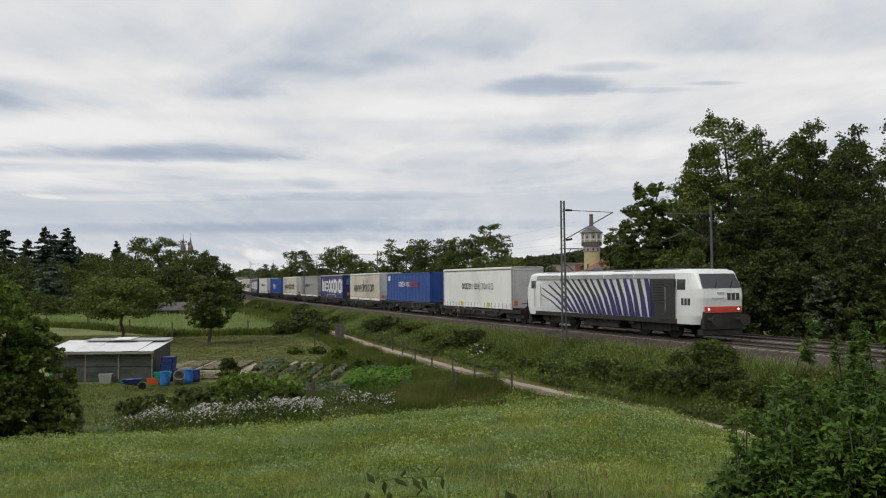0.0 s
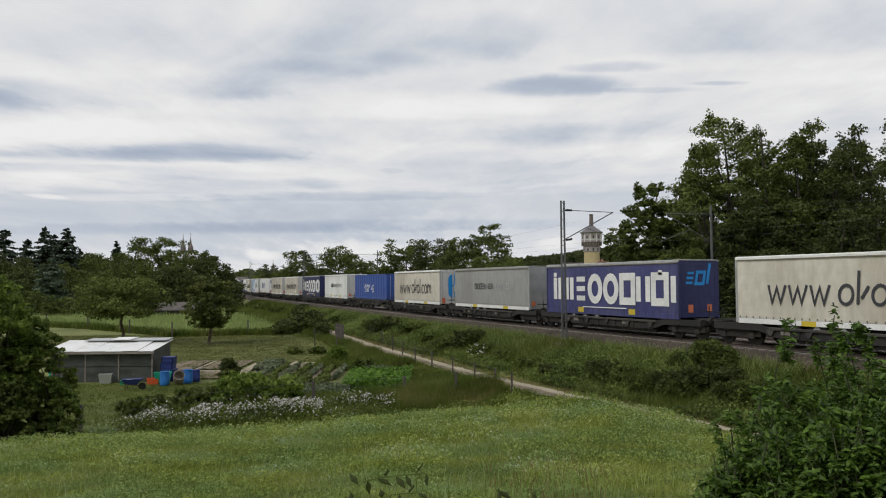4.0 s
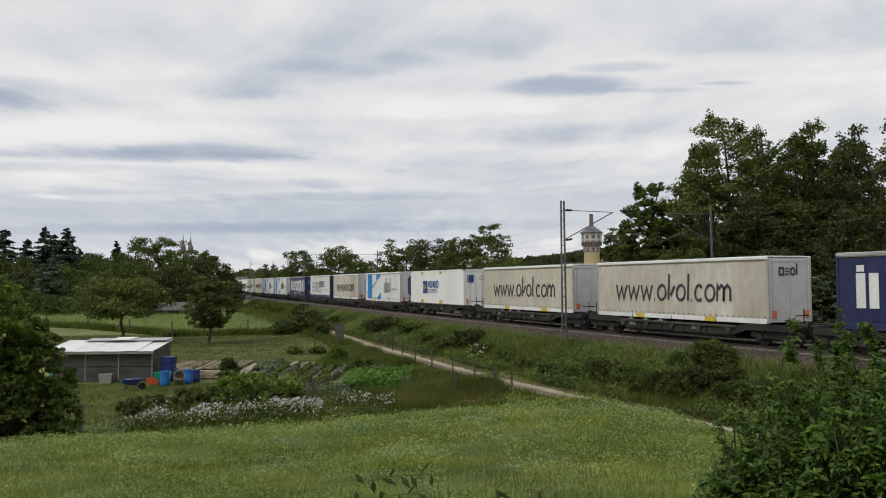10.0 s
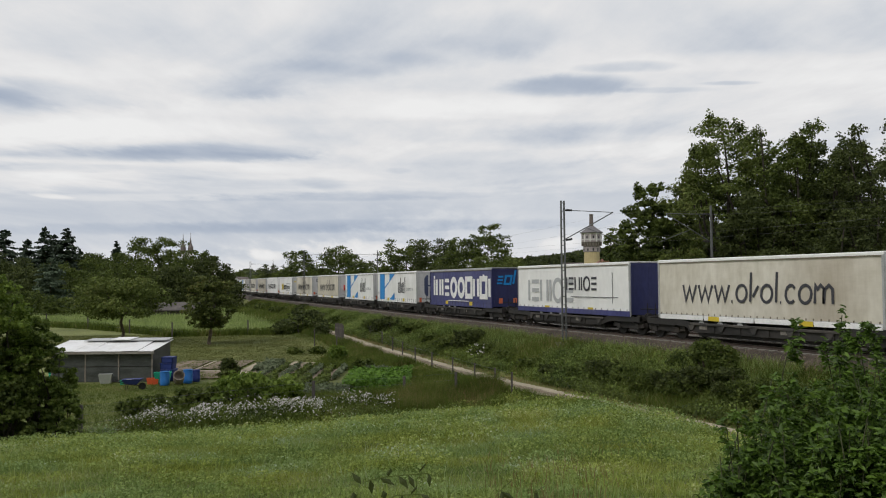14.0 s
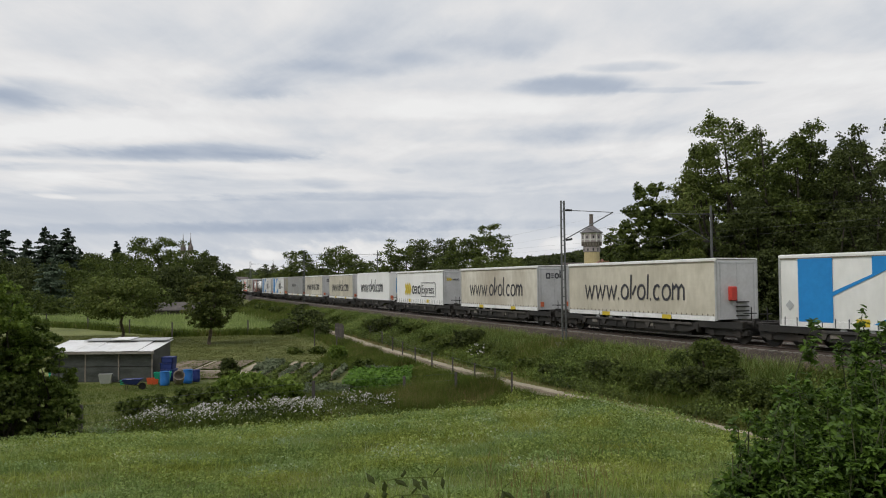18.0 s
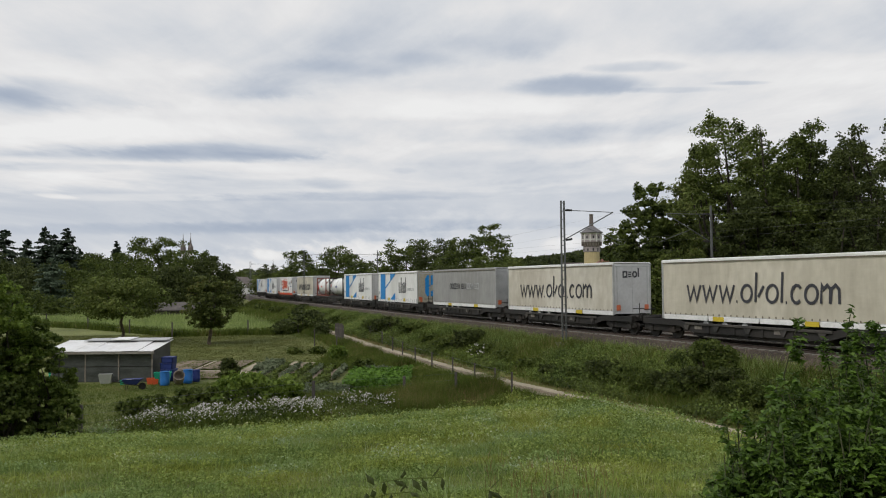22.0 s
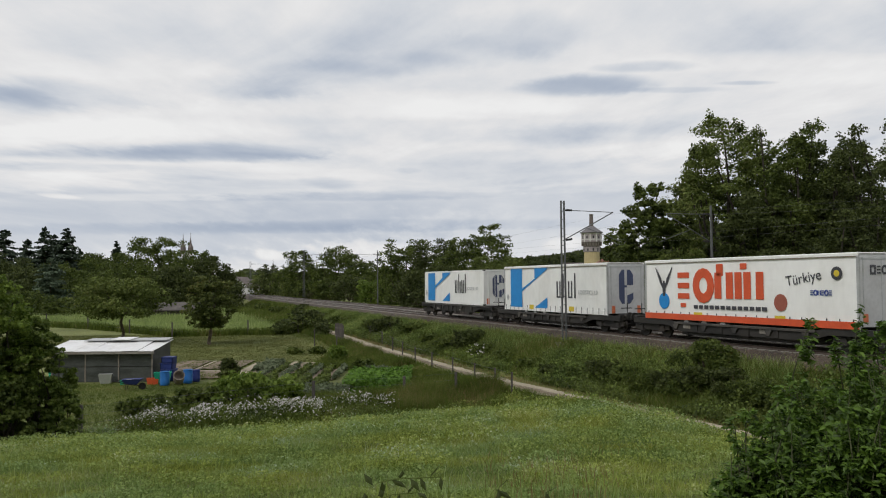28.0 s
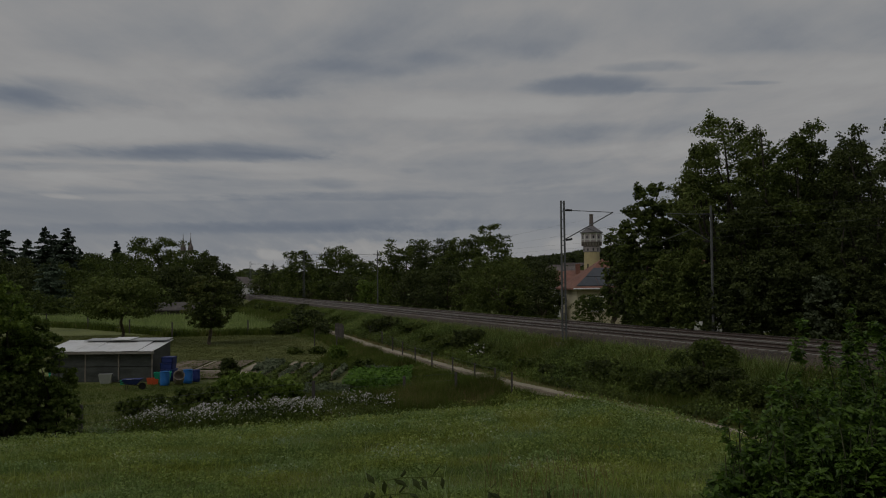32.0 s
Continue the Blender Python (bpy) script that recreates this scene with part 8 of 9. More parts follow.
for x, y, h, w, mat, lab in ((-13.05, 51.3, 1.35, 0.42, M_leaf_dark, "small dark upright cypress bush in the garden"), (-12.9, 50.9, 0.7, 0.5, M_leaf_brown, "brown-green small bush in the garden"),
                             (-9.7, 41.5, 1.6, 1.5, M_leaf_light, "broad light-green asparagus-like bush"), (-8.0, 41.4, 1.25, 1.2, M_leaf_light, "broad light-green asparagus-like bush"),
                             (-11.6, 40.8, 0.95, 1.2, M_leaf_mid, "rounded green bush behind the flowers"), (-5.2, 55.0, 0.8, 0.6, M_leaf_mid, "slender young fruit bush at the fence"), (-7.6, 60.5, 1.3, 0.5, M_leaf_light, "thin young fruit tree in the garden"),
                             (-4.2, 53.0, 0.6, 0.8, M_leaf_grey, "greyish bush at the fence"), (-13.3, 38.5, 0.9, 1.4, M_leaf_mid, "rounded green bush behind the flowers"), 
                             (-11.6, 66.0, 0.55, 0.5, M_leaf_olive, "small round bush on the lawn"), (-9.9, 66.0, 0.6, 0.45, M_leaf_mid, "small round bush on the lawn")):
    shrub(x, y, h, w, mat, int(900 + abs(x) * 10), leaf=0.13, count=int(500 + 900 * h * w), label=lab)

# white flowering strip at the meadow's edge: green stems, white heads
ft = rng_g.random(9000)
fx = -12.6 + 9.8 * ft + rng_g.normal(0, 0.3, 9000)
fy = 35.0 + 3.4 * ft + rng_g.normal(0, 0.8, 9000)
lump = np.array([noise.noise(Vector((a * 0.7, b * 0.5, 1.3))) + 0.5 * noise.noise(Vector((a * 2.1, b * 1.7, 4.0))) for a, b in zip(fx, fy)])
fh = np.clip(0.62 + 0.5 * lump, 0.15, 1.0)
tufts("flower_stems", fx, fy, fh, M_blade_tall, rng_g, 2, 0.03, 0.35, "green stems of the flowering strip", "flower", spread=0.15, simple=True)
heads = (lump + 0.16 * rng_g.normal(0, 1, 9000) > 0.16)
fpts = np.stack([fx, fy, ground_z(fx, fy) + fh * (0.45 + 0.55 * rng_g.random(9000))], 1)[heads]
tagged(leaf_mesh("white_flowers", fpts, np.tile([0.0, -0.5, 0.7], (len(fpts), 1)), 0.062, M_petal, None, rng_g, long=1.0), "dense white flower heads at the meadow's edge", "flower", kind="stuff")

fl = rng_g.integers(0, 9000, 16000)
lpts = np.stack([fx[fl] + rng_g.normal(0, 0.12, 16000), fy[fl] + rng_g.normal(0, 0.12, 16000), ground_z(fx[fl], fy[fl]) + 0.85 * fh[fl] * rng_g.random(16000)], 1)
tagged(leaf_mesh("flower_leaves", lpts, np.tile([0.0, -0.3, 0.8], (16000, 1)), 0.07, M_leaf_mid, None, rng_g, long=1.7), "dark green leaves among the white flowers", "flower", kind="stuff")

# tall grass that hides the path behind the gate
gx_, gy_ = scatter_line(5000, -112, -47, 8.8, 11.5, rng_g)
tufts("path_tall_grass", gx_, gy_, 0.7 + 0.5 * rng_g.random(5000), M_blade_tall, rng_g, 6, 0.07, 0.4, "tall rough grass between field and dirt path", spread=0.25, simple=True)

# fences
posts_near_path = [(-6.6, 76.0), (-5.1, 70.0), (-3.9, 64.5), (-2.95, 60.3), (-1.9, 56.0), (-0.75, 52.3), (0.5, 49.3), (1.65, 45.9), (2.6, 43.4), (3.3, 41.4)]


M_gatewood = surface("dark_weathered_boards", (0.045, 0.04, 0.038), (0.12, 0.105, 0.095), 0.85, 1.5, 18.0, 0.4, stretch=(1, 1, 0.15))


def post_fence(points, h, label, wire=True, r=0.045):
    t = new("wire_fence")
    tops = []
    for x, y in points:
        z = on_ground(x, y)
        bm = bmesh.new()
        box(bm, x - r, x + r, y - r, y + r, z - 0.3, z + h, 0.012)
        part("post", bm, M_gatewood, t)
        tops.append((x, y, z))
    if wire:
        for f in (0.35, 0.65, 0.95):
            for a, b in zip(tops, tops[1:]):
                part("wire", bm_tube((a[0], a[1], a[2] + h * f), (b[0], b[1], b[2] + h * f), 0.004, seg=4), M_steel, t)
    return tagged(t, label, "fence")


post_fence(posts_near_path, 1.05, "low wire fence on grey posts beside the dirt path")
post_fence([(-60.0, 112.0), (-50.0, 106.5), (-41.2, 98.0), (-33.4, 90.0), (-27.1, 84.5), (-20.0, 86.5), (-15.0, 87.2)], 1.5, "wire fence on thin dark posts along the field", r=0.06)
post_fence([(-14.5, 33.9), (-6.3, 40.9), (-2.0, 42.4), (0.6, 43.6)], 1.15, "old wire fence on grey posts at the meadow's edge", r=0.07)
gate = new("board_gate")
for k in range(7):
    bx, by = -9.4 + 0.14 * k, 74.0 - 0.35 * k
    part("board", bm_box(bx - 0.1, bx + 0.08, by - 0.02, by + 0.02, on_ground(bx, by) - 0.1, on_ground(bx, by) + 1.55 + 0.05 * (k % 3), bevel=0.008), M_gatewood, gate)
part("rail", bm_tube((-9.5, 74.1, on_ground(-9.4, 74) + 0.5), (-8.5, 71.8, on_ground(-8.6, 72) + 0.5), 0.03), M_wood, gate)
part("rail", bm_tube((-9.5, 74.1, on_ground(-9.4, 74) + 1.2), (-8.5, 71.8, on_ground(-8.6, 72) + 1.2), 0.03), M_wood, gate)
tagged(gate, "weathered grey board gate beside the dirt path", "gate")
post_fence([(-10.5, 68.8), (-7.9, 62.5)], 1.7, "two tall thin garden posts", wire=False, r=0.04)

# ---- buildings ----
M_plaster = surface("cream_plaster", (0.50, 0.44, 0.30), (0.60, 0.54, 0.39), 0.9, 0.6, 10, 0.2, dirt=(0.4, 0.36, 0.28), dirt_amount=0.4)
M_plaster_white = surface("white_plaster", (0.58, 0.58, 0.56), (0.68, 0.68, 0.66), 0.9, 0.6, 10, 0.2, dirt=(0.45, 0.44, 0.42), dirt_amount=0.4)
M_tile = surface("red_roof_tile", (0.165, 0.072, 0.05), (0.275, 0.132, 0.095), 0.85, 1.0, 14, 0.5, dirt=(0.16, 0.10, 0.08), dirt_amount=0.6)
M_tile_dark = surface("dark_roof_tile", (0.10, 0.08, 0.075), (0.18, 0.15, 0.14), 0.85, 1.0, 14, 0.4)
M_solar = surface("dark_solar_glass", (0.045, 0.05, 0.06), (0.075, 0.08, 0.095), 0.25, 0.5, 6, 0.0)
M_pane = glass("window_pane", (0.03, 0.035, 0.04))


def house(x, y, turn, w, d, eave, ridge, wall, tile, windows, label, hip=0.0, base=None, solar=False, chimneys=()):
    t = new("house")
    z0 = on_ground(x, y) - 0.2 if base is None else base
    t.matrix_basis = pose(x, y, z0, 0, 0, turn)
    e, r = eave - z0, ridge - z0
    bm = bmesh.new()
    box(bm, -w / 2, w / 2, -d / 2, d / 2, 0, e)
    if not hip:
        for sx in (-1, 1):
            slab(bm, [(-d / 2, e), (d / 2, e), (0, r - 0.1)], sx * w / 2 - (0.12 if sx > 0 else 0), sx * w / 2 + (0.12 if sx < 0 else 0), "yz")
    part("wall", bm, wall, t)
    o = 0.45
    bm = bmesh.new()
    A = [(-w / 2 - o, -d / 2 - o, e - 0.1), (w / 2 + o, -d / 2 - o, e - 0.1), (w / 2 + o, d / 2 + o, e - 0.1), (-w / 2 - o, d / 2 + o, e - 0.1)]
    R = [(-w / 2 - o + hip, 0, r), (w / 2 + o - hip, 0, r)]
    for lift, flip in ((0.0, True), (0.16, False)):
        a = [bm.verts.new((p[0], p[1], p[2] + lift)) for p in A]
        q = [bm.verts.new((p[0], p[1], p[2] + lift)) for p in R]
        for f in ((a[0], a[1], q[1], q[0]), (a[2], a[3], q[0], q[1]), (a[1], a[2], q[1]), (a[3], a[0], q[0])):
            if not hip and len(f) == 3:
                continue
            bm.faces.new(f[::-1] if flip else f)
    bm.verts.ensure_lookup_table()
    for i in range(4):
        j = (i + 1) % 4
        bm.faces.new((bm.verts[i], bm.verts[j], bm.verts[6 + j], bm.verts[6 + i]))
    roof = part("roof", bm, tile, t)
    for cx, cyy, ch in chimneys:
        bm = bmesh.new()
        box(bm, cx - 0.3, cx + 0.3, cyy - 0.3, cyy + 0.3, e + 0.3, r + ch, 0.02)
        box(bm, cx - 0.36, cx + 0.36, cyy - 0.36, cyy + 0.36, r + ch, r + ch + 0.1, 0.02)
        part("chimney", bm, M_tile, roof)
    for wx, wz, ww, wh in windows:
        bm = bmesh.new()
        box(bm, wx - ww / 2 - 0.08, wx + ww / 2 + 0.08, -d / 2 - 0.05, -d / 2 + 0.02, wz - 0.08, wz)
        box(bm, wx - ww / 2 - 0.08, wx + ww / 2 + 0.08, -d / 2 - 0.05, -d / 2 + 0.02, wz + wh, wz + wh + 0.08)
        for k in (-ww / 2 - 0.04, 0, ww / 2 + 0.04):
            box(bm, wx + k - 0.04, wx + k + 0.04, -d / 2 - 0.05, -d / 2 + 0.02, wz, wz + wh)
        win = part("window", bm, M_inkwhite, t)
        part("pane", bm_box(wx - ww / 2, wx + ww / 2, -d / 2 - 0.02, -d / 2 - 0.012, wz, wz + wh), M_pane, win)
        part("sill", bm_box(wx - ww / 2 - 0.12, wx + ww / 2 + 0.12, -d / 2 - 0.14, -d / 2 - 0.05, wz - 0.12, wz - 0.06), M_sleeper, win)
    if solar:
        dy, dz = d / 2 + o, r - e + 0.1
        for row in range(3):
            f0, f1 = 0.06 + row * 0.31, 0.06 + row * 0.31 + 0.29
            hip_x = lambda f: -w / 2 - o + hip * f + 0.18
            cols = int((-2 * hip_x(f1)) / 1.12)
            for col in range(cols):
                c0 = hip_x(f1) + col * 1.12
                low0 = hip_x(f0) if col == 0 else c0
                low1 = -hip_x(f0) if col == cols - 1 else c0 + 1.07
                if row == 2 and col < 1:
                    continue
                bm = bmesh.new()
                v = []
                for lift in (0.2, 0.26):
                    v.append([bm.verts.new((cx, -dy + dy * f, e - 0.1 + dz * f + lift)) for cx, f in ((low0, f0), (low1, f0), (c0 + 1.07, f1), (c0, f1))])
                bm.faces.new(v[1])
                bm.faces.new(v[0][::-1])
                for i in range(4):
                    bm.faces.new((v[0][i], v[0][(i + 1) % 4], v[1][(i + 1) % 4], v[1][i]))
                part("solar_panel", bm, M_solar, roof)
        part("drainpipe", bm_tube((0.3, -d / 2 - 0.08, 0), (0.3, -d / 2 - 0.08, e), 0.05), M_alu, t)
        part("gutter", bm_tube((-w / 2 - o, -d / 2 - o - 0.06, e), (w / 2 + o, -d / 2 - o - 0.06, e), 0.07), M_inkwhite, t)
    return tagged(t, label, "house")


house(19.2, 92.5, 3, 11.2, 9.0, 2.3, 5.35, M_plaster, M_tile, [(-3.6, 2.0, 1.5, 1.4), (-0.9, 2.0, 1.3, 1.4), (2.0, 2.0, 1.3, 1.4), (4.4, 2.0, 1.0, 1.4)],
      "cream plastered house with hipped red roof and dark solar panels", hip=4.2, solar=True, chimneys=((2.2, 1.2, 0.4),))
house(20.2, 116.0, -4, 10.0, 8.0, 3.0, 4.5, M_plaster_white, M_tile, [(-3.8, 3.2, 1.2, 1.3), (-1.6, 3.2, 1.2, 1.3), (-3.8, 0.9, 1.2, 1.3)],
      "white house with red tiled roof and brick chimney behind the railway", chimneys=((-1.8, -1.2, 0.9),))
house(30.5, 128.0, 3, 9.0, 8.0, 3.2, 5.4, M_plaster_white, M_tile, [(-2.5, 1.5, 1.2, 1.3), (1.0, 1.5, 1.2, 1.3)], "white house with red roof behind the railway")
house(27.6, 84.0, 20, 9.0, 8.0, 2.6, 6.0, M_plaster_white, M_tile, [(-2.5, 1.5, 1.2, 1.3), (1.0, 1.5, 1.2, 1.3)], "white house with red roof half hidden by trees", chimneys=())
house(46.0, 330.0, -10, 12.0, 10.0, 6.5, 9.5, M_plaster_white, M_tile_dark, [(k, z, 1.4, 1.6) for k in (-5, -2, 1, 4) for z in (3.0, 6.0)], "distant pale town house with dark roof")
house(-61.0, 262.0, 78, 9.0, 5.0, 2.6, 5.0, M_plaster_white, M_tile_dark, [(-2.5, 1.5, 1.2, 1.4), (0.8, 1.5, 1.2, 1.4)], "distant white gabled house beside the railway")
house(-71.5, 300.0, 80, 9.0, 4.5, 3.6, 6.2, M_plaster_white, M_tile_dark, [(-2.5, 2.5, 1.2, 1.4), (0.8, 2.5, 1.2, 1.4)], "distant white house with dark roof")


house(-40.2, 128.0, 4, 9.0, 5.0, -0.55, 0.45, M_gatewood, M_gatewood, [], "low brown-roofed field barn behind the crop")


def lathe(bm, profile, seg=24):
    rings = [[bm.verts.new((r * math.cos(a * 2 * math.pi / seg), r * math.sin(a * 2 * math.pi / seg), z)) for a in range(seg)] for r, z in profile]
    for a, b in zip(rings, rings[1:]):
        for i in range(seg):
            bm.faces.new((a[i], a[(i + 1) % seg], b[(i + 1) % seg], b[i]))
    bm.faces.new(rings[0][::-1])
    bm.faces.new(rings[-1])
    return bm


def water_tower(x, y):
    t = new("water_tower")
    t.matrix_basis = pose(x, y, -1.0)
    brick_y = surface("yellow_brick", (0.40, 0.32, 0.17), (0.52, 0.43, 0.25), 0.9, 0.3, 4, 0.3, dirt=(0.3, 0.24, 0.15), dirt_amount=0.4)
    grey_v = surface("grey_violet_cladding", (0.24, 0.205, 0.215), (0.36, 0.32, 0.33), 0.8, 0.4, 5, 0.2)
    slate = surface("dark_slate", (0.10, 0.095, 0.10), (0.17, 0.16, 0.165), 0.7, 0.5, 5, 0.2)
    part("shaft", lathe(bmesh.new(), [(4.1, 0), (3.9, 6), (3.7, 14), (3.6, 21.2)]), brick_y, t, "yellow brick shaft")
    part("cornice", lathe(bmesh.new(), [(3.65, 18.6), (3.95, 18.9), (3.95, 20.9), (3.6, 21.1)]), grey_v, t)
    part("tank_drum", lathe(bmesh.new(), [(3.7, 21.0), (4.75, 23.2), (4.75, 27.6), (4.4, 27.8)], 16), grey_v, t, "grey-violet overhanging drum")
    part("roof", lathe(bmesh.new(), [(5.4, 27.7), (5.4, 28.0), (1.2, 31.0), (1.0, 31.0)], 16), slate, t)
    part("chimney", lathe(bmesh.new(), [(1.05, 30.6), (0.85, 36.0), (1.0, 36.2), (1.0, 36.7)], 12), M_tile_dark, t)
    for z, r in ((21.3, 3.9), (23.3, 4.9), (24.6, 4.86), (27.4, 4.95)):
        part("ring_moulding", lathe(bmesh.new(), [(r - 0.3, z - 0.2), (r, z - 0.16), (r, z + 0.16), (r - 0.3, z + 0.2)]), M_tile_dark if z < 24 else M_plaster_white, t, "projecting ring moulding")
    for k in range(20):
        a = (k + 0.5) * 2 * math.pi / 20
        bm = bm_box(-0.16, 0.16, -0.5, 0.3, 21.6, 23.2)
        part("corbel", bm, M_tile_dark, t, m=pose(4.25 * math.sin(a), -4.25 * math.cos(a), 0, 0, 0, math.degrees(a)))
    for k in range(10):
        a = (k + 0.25) * 2 * math.pi / 10
        part("pilaster", bm_box(-0.22, 0.22, -0.08, 0.08, 23.2, 27.5), M_plaster_white, t, m=pose(4.74 * math.sin(a + 0.16), -4.74 * math.cos(a + 0.16), 0, 0, 0, math.degrees(a + 0.16)))
    for k in range(10):
        a = k * 2 * math.pi / 10
        bm = bm_box(-0.3, 0.3, -0.06, 0.06, 25.0, 26.3)
        part("window", bm, M_pane, t, m=pose(4.72 * math.sin(a), -4.72 * math.cos(a), 0, 0, 0, math.degrees(a)))
        bm = bm_box(-0.28, 0.28, -0.06, 0.06, 19.2, 20.4)
        part("window", bm, M_pane, t, m=pose(3.96 * math.sin(a), -3.96 * math.cos(a), 0, 0, 0, math.degrees(a)))
    for k in range(3):
        a = -0.7 + k * 0.75
        bm = bm_box(-0.35, 0.35, -0.08, 0.08, 11.0, 13.0)
        part("window", bm, M_pane, t, m=pose(3.78 * math.sin(a), -3.78 * math.cos(a), 0, 0, 0, math.degrees(a)))
    return tagged(t, "old round water tower of yellow brick with grey drum", "water tower")


water_tower(70.5, 400.0)


def church(x, y, spires, h, label):
    t = new("church")
    t.matrix_basis = pose(x, y, 0)
    part("nave", bm_box(-6, 6, -5, 12, 0, h * 0.45), M_plaster_white, t)
    for sx in spires:
        part("tower", bm_box(sx - 0.9, sx + 0.9, -4.4, -2.6, 0, h * 0.66), M_plaster_white, t)
        bm = lathe(bmesh.new(), [(0.9, h * 0.66), (1.15, h * 0.70), (1.1, h * 0.76), (0.6, h * 0.81), (0.35, h * 0.83), (0.4, h * 0.85), (0.18, h * 0.89), (0.1, h * 0.93), (0.05, h)], 12)
        ob = part("spire", bm, M_tile_dark, t, "dark bulbous spire", m=pose(0, 0, 0))
        ob.data.transform(Matrix.Translation((sx, -3.5, 0)))
    return tagged(t, label, "church")


church(-105.6, 350.0, (-1.15, 1.9), 25.2, "distant church with two slim dark bulbous spires")
church(-100.0, 500.0, (0.0,), 18.5, "distant church tower with dark cupola")

# far woods along the horizon: one belt of leaf clumps
wy = 420 + 380 * rng_g.random(26000)
wx = wy * (-0.75 + 1.5 * rng_g.random(26000))
wh = np.array([9 + 5 * noise.noise(Vector((a * 0.012, b * 0.006, 0.5))) for a, b in zip(wx, wy)]) + 0.006 * (wy - 420)
sW, nW = line_coords(wx, wy)
ok = (np.abs(nW) > 12)
wp = np.stack([wx, wy, low_z(wx, wy) + wh * rng_g.random(len(wx)) ** 0.6], 1)[ok]
tagged(leaf_mesh("far_woods", wp, np.tile([0.0, -0.6, 0.6], (len(wp), 1)), 3.2, M_leaf_dark, None, rng_g, long=1.3), "dark green woods along the horizon", "woods", kind="stuff")
# the wooded hill behind the town, with a few pale houses on it
ty = 780 + 160 * rng_g.random(5000)
tx = ty * (0.05 + 0.20 * rng_g.random(5000))
th_ = 22 + 14 * np.clip((tx / ty - 0.05) / 0.13, 0, 1) + np.array([5 * noise.noise(Vector((a * 0.02, b * 0.01, 2.5))) for a, b in zip(tx, ty)])
tp = np.stack([tx, ty, th_ * rng_g.random(5000) ** 0.5], 1)
tagged(leaf_mesh("wooded_hill", tp, np.tile([0.0, -0.6, 0.6], (5000, 1)), 4.6, M_leaf_dark, None, rng_g, long=1.2), "dark wooded hill beyond the town", "woods", kind="stuff")
for hx, hy, hw_, he, hr in ((82.0, 640.0, 13.0, 14.0, 17.0), (96.0, 620.0, 16.0, 12.0, 18.0), (101.0, 560.0, 12.0, 10.0, 14.0), (122.0, 600.0, 14.0, 15.0, 19.0)):
    house(hx, hy, -12, hw_, 10.0, he, hr, M_plaster_white, M_tile_dark, [(k, 5.0 + z, 1.5, 1.8) for k in (-4, -1.3, 1.3, 4) for z in (0, 4)], "distant pale town house with grey roof")
# horizon hills: the haze of the air is put into their blue colour
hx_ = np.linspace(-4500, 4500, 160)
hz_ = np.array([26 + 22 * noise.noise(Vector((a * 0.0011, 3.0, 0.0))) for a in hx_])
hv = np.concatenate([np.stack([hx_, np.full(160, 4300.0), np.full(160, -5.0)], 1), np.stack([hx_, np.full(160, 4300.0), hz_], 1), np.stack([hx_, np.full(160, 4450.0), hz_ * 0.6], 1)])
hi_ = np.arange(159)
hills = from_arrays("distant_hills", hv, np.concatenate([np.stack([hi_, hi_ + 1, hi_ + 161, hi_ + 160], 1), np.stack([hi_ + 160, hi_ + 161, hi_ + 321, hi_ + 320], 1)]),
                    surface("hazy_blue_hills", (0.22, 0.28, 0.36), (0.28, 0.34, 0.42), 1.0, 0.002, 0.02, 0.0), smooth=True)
tagged(hills, "distant hills coloured pale blue for haze", "hills", kind="structure")

# ---- close to the camera: a big leafy bush, sprigs of weeds ----
SWAYING = []


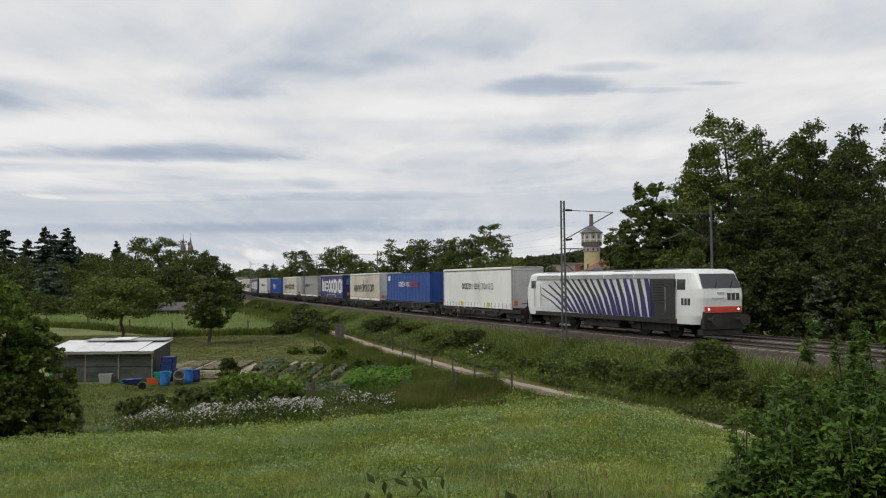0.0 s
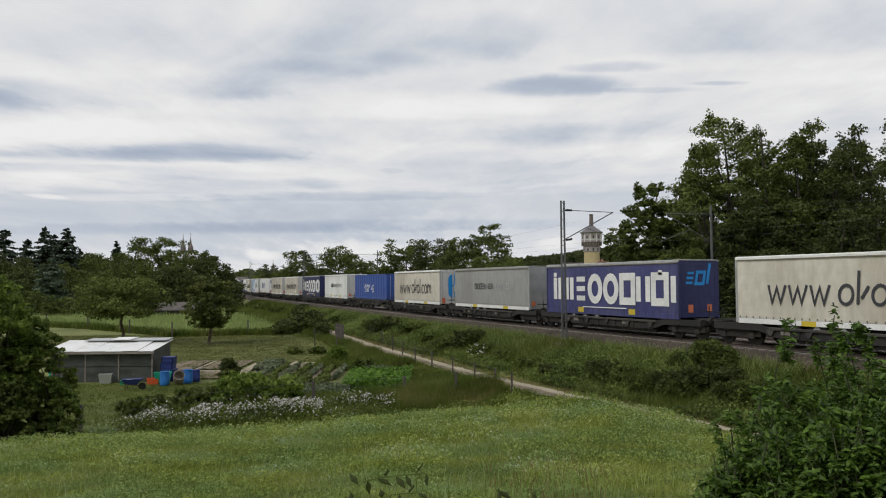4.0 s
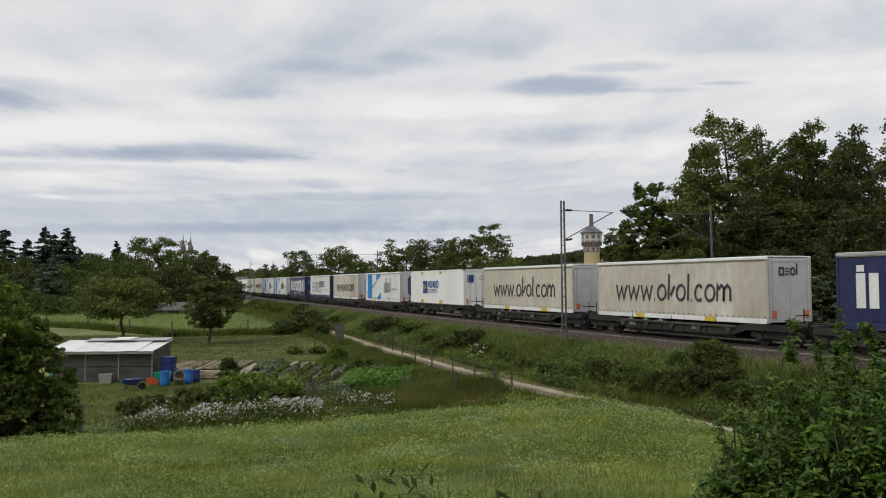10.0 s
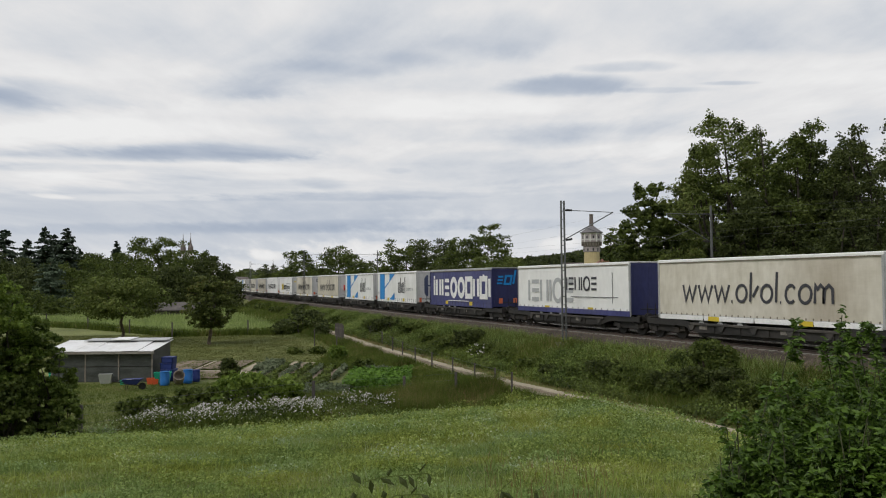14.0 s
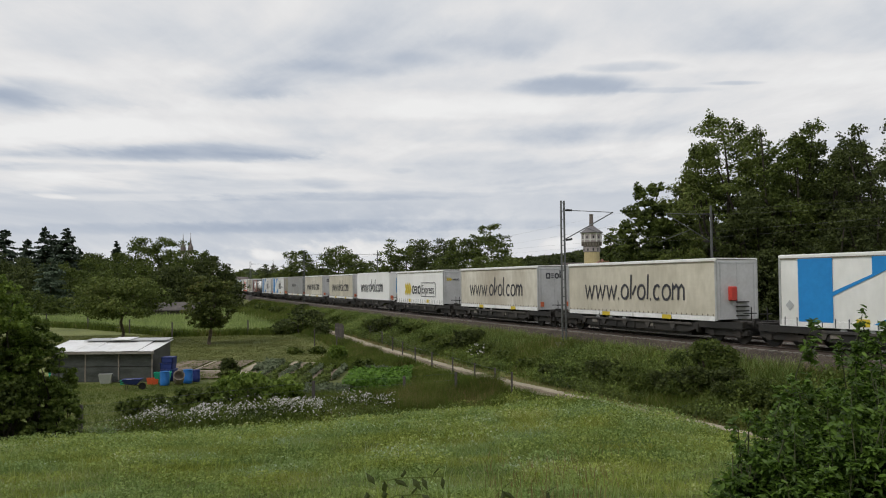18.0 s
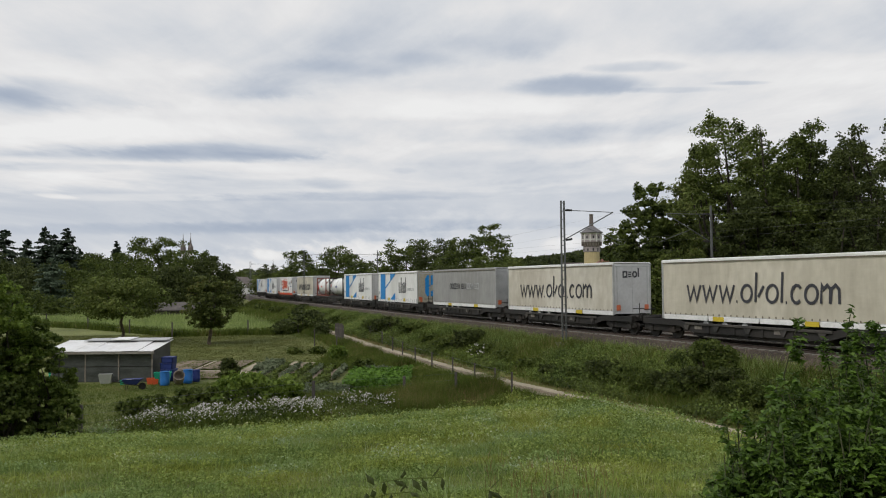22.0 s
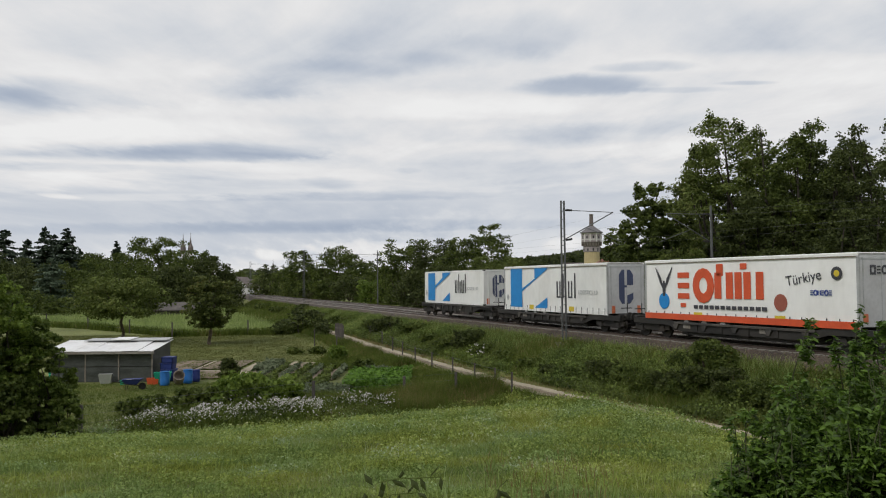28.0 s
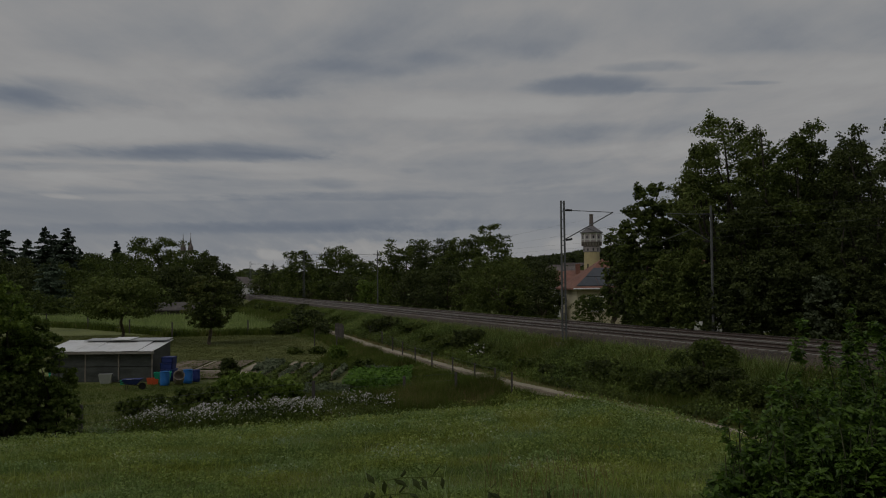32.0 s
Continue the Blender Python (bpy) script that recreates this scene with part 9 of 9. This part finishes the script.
def near_bush(x, y, top, width, seed, leaf=0.0225, mat=None, lead=0.0, thick=1.0):
    """A bush of upright shoots set with pointed leaves; lead: how far a single shoot stands out."""
    rng = np.random.default_rng(seed)
    z0 = on_ground(x, y) - 0.05
    h = top - z0
    t = new("leafy_bush")
    t.matrix_basis = pose(x, y, z0)
    bm = bmesh.new()
    pts, nor, way = [], [], []
    width *= 1.1
    total = int(3200 * thick * h * width / 0.4) + 500
    shoots = 13
    for k in range(shoots):
        a, r = rng.random() * 6.283, width * rng.random() ** 0.5
        tip = np.array([r * math.cos(a), r * math.sin(a), h * (0.76 + 0.24 * rng.random()) * (1 - 0.18 * r / width)])
        n = total // shoots
        if k == 0:
            tip = np.array([0.3 * tip[0], 0.3 * tip[1], h + lead])
            n = n + int(160 * lead / 0.2)
        foot = np.array([0.2 * tip[0], 0.2 * tip[1], 0.0])
        limb(bm, foot, tip, 0.011, 0.003, rng, 4, 5)
        twigs = max(5, n // 15)
        f = 1.0 - rng.random(twigs) ** 1.2 * 0.95
        turn = rng.random(twigs) * 6.283
        start = foot + np.outer(f, tip - foot)
        out = np.stack([np.cos(turn), np.sin(turn), 0.35 + 0.9 * f + 0.3 * rng.normal(0, 1, twigs)], 1)
        out /= np.linalg.norm(out, axis=1)[:, None]
        reach = (0.05 + 0.36 * np.clip(1 - f, 0, 0.55)) * (0.6 + 0.7 * rng.random(twigs))
        pick = rng.integers(0, twigs, n)
        g = rng.random(n) ** 0.8
        side = rng.normal(0, 1, (n, 3))
        leaf_way = out[pick] * 0.8 + side * 0.6 + np.array([0, 0, -0.25])
        leaf_way /= np.linalg.norm(leaf_way, axis=1)[:, None]
        pts.append(start[pick] + out[pick] * (reach[pick] * g)[:, None] + leaf_way * leaf * 1.1 + side * 0.006)
        way.append(leaf_way)
        nor.append(np.stack([rng.normal(0, 0.35, n), rng.normal(-0.12, 0.35, n), np.full(n, 0.95)], 1))
    pts, nor, way = np.concatenate(pts), np.concatenate(nor), np.concatenate(way)
    pts[:, 2] = np.maximum(pts[:, 2], 0.03)
    leaf_mesh("foliage", pts, nor, leaf, mat or M_leaf_bush, t, rng, long=2.2, jitter=0.35, axis=way, lobed=True)
    part("stem", bm, M_stem, t)
    SWAYING.append((t, (x, y, z0), rng.random() * 6.283, 0.5, 1.0))
    return tagged(t, "leafy green bush with upright shoots at the meadow's edge", "bush", "bushes at the meadow's edge")


for sd, (x, y, top, w, lead) in enumerate(((2.45, 6.4, 2.12, 0.22, 0.0), (2.60, 6.2, 2.30, 0.22, 0.26), (2.74, 6.0, 2.26, 0.26, 0.12), (3.04, 6.3, 2.36, 0.24, 0.24), (3.14, 6.0, 2.38, 0.28, 0.16),
                                           (2.18, 5.8, 1.90, 0.20, 0.0), (1.97, 5.6, 1.66, 0.17, 0.0), (1.80, 5.4, 1.52, 0.15, 0.0), (2.24, 5.4, 2.06, 0.24, 0.0), (2.36, 5.2, 2.12, 0.28, 0.0),
                                           (2.60, 5.2, 2.16, 0.30, 0.0), (2.92, 5.3, 2.26, 0.30, 0.1), (3.40, 6.2, 2.45, 0.34, 0.15), (3.6, 5.6, 2.4, 0.4, 0.0), (2.75, 4.8, 1.9, 0.3, 0.0), (2.2, 5.0, 1.55, 0.24, 0.0), (2.05, 5.2, 1.6, 0.22, 0.0), (3.0, 4.8, 2.1, 0.3, 0.0), (2.02, 5.7, 2.02, 0.17, 0.0), (2.85, 5.7, 2.34, 0.26, 0.1), (3.3, 5.7, 2.46, 0.3, 0.1), (1.86, 5.6, 1.72, 0.15, 0.0))):
    near_bush(x, y, top, w, 41 + sd, lead=lead)
near_bush(2.10, 4.6, 1.62, 0.26, 71, 0.018, M_leaf_fresh, thick=0.8)
near_bush(2.42, 4.55, 1.68, 0.28, 72, 0.018, M_leaf_fresh, thick=0.8)


def sprig(x, y, top, bend, seed, leaves=8):
    """A thin weed whose tip arches over, hung with small pointed leaves."""
    rng = np.random.default_rng(seed)
    z0 = on_ground(x, y)
    h = top - z0
    t = new("weed_sprig")
    t.matrix_basis = pose(x, y, z0)

    def along(f):
        return np.array([bend * max(0.0, (f - 0.5) / 0.5) ** 1.2, 0.04 * f, h * math.sin(min(f / 0.8, 1.0) * math.pi / 2) + 0.02 * max(0.0, f - 0.8)])

    bm = bmesh.new()
    rings = []
    for f in np.linspace(0, 1, 12):
        c = along(f)
        r = 0.004 - 0.0015 * f
        rings.append([bm.verts.new((c[0] + r * math.cos(a * 1.2566) * (1 - 0.8 * f), c[1] + r * math.sin(a * 1.2566), c[2] + r * math.cos(a * 1.2566) * 0.8 * f)) for a in range(5)])
    for a, b in zip(rings, rings[1:]):
        for n_ in range(5):
            bm.faces.new((a[n_], a[(n_ + 1) % 5], b[(n_ + 1) % 5], b[n_]))
    part("stem", bm, M_leaf_olive, t)
    for k in range(leaves):
        p = along(0.66 + 0.34 * k / (leaves - 1))
        up = k % 3 == 1
        tip = p + np.array([0.03 * rng.normal() + 0.02, 0.01 * rng.normal(), (0.034 if up else -0.050) + 0.010 * rng.normal()])
        mid = p + (tip - p) * 0.45
        side = np.array([0.008 + 0.003 * rng.random(), 0.007, 0.004])
        bm = bmesh.new()
        q = [bm.verts.new(v) for v in (p, mid + side, tip, mid - side)]
        lift = bm.verts.new(mid + np.array([0, -0.006, 0.002]))
        for n_ in range(4):
            bm.faces.new((q[n_], q[(n_ + 1) % 4], lift))
        part("leaf", bm, M_leaf_dark, t)
    SWAYING.append((t, (x, y, z0), rng.random() * 6.283, 1.1, 0.35))
    return tagged(t, "thin weed sprig with drooping pointed leaves near the camera", "weed")


sprig(-0.38, 3.0, 2.165, 0.36, 61, 9)
sprig(-0.30, 2.9, 2.13, 0.20, 62, 6)
sprig(0.16, 2.9, 2.14, 0.02, 63, 4)
sprig(0.33, 3.0, 2.11, 0.04, 64, 4)

# ---- sleepers, one by one where they can be told apart ----
bm = bmesh.new()
slab(bm, [(-0.15, -0.36), (-0.15, -0.18), (-0.11, -0.135), (0.11, -0.135), (0.15, -0.18), (0.15, -0.36)], -1.3, 1.3, "xz")
sleeper_mesh = bpy.data.meshes.new("sleeper")
bm.to_mesh(sleeper_mesh)
bm.free()
sleeper_mesh.materials.append(M_sleeper)
for track, centre in TRACKS:
    for s in np.arange(-58, 28, 0.6):
        x, y = (float(v) for v in line_at(s, centre))
        ob = new("sleeper", sleeper_mesh)
        ob.parent = track
        ob.matrix_basis = pose(x, y, float(rail_z(s)), 0, 0, math.degrees(float(heading(np.float64(s)))))
    rest = np.concatenate([np.arange(-150, -58, 0.6), np.arange(28, 60, 0.6)])
    base_v = np.array([v.co[:] for v in sleeper_mesh.vertices])
    vs, fs = [], []
    quads = np.array([[0, 6, 7, 1], [1, 7, 8, 2], [2, 8, 9, 3], [3, 9, 10, 4], [4, 10, 11, 5]])
    for k, s in enumerate(rest):
        m = pose(*(float(v) for v in line_at(s, centre)), float(rail_z(s)), 0, 0, math.degrees(float(heading(np.float64(s)))))
        vs.append(base_v @ np.array(m.to_3x3()).T + np.array(m.translation))
        fs.append(quads + k * 12)
    far_sleepers = from_arrays("distant_sleepers", np.concatenate(vs), np.concatenate(fs), M_sleeper, track)
    far_sleepers["kind"] = "stuff"


def sway():
    """The wind moves the bushes close to the camera: one common lean in gusts, a flutter of their own."""
    gust_t, gust = [0, 2, 3.5, 6, 8, 9.5, 11, 14, 17, 19, 21, 23, 25, 28, 31, 32], [1.0, 0.0, -3.6, -4.4, -4.4, -3.4, -2.4, -1.8, 1.3, 3.4, -1.5, 0.0, 2.2, 1.7, -0.7, -0.4]
    for ob, at, phase, amount, share in SWAYING:
        rows = []
        for k in range(0, 65):
            t = k * 0.5
            a = amount * (math.sin(1.9 * t + phase) + 0.6 * math.sin(3.1 * t + 2 * phase)) + share * float(np.interp(t, gust_t, gust))
            b = amount * 0.7 * math.sin(2.4 * t + 1.3 * phase)
            rows.append((t, pose(*at, b, a, 0)))
        walk(ob, rows)


motions()
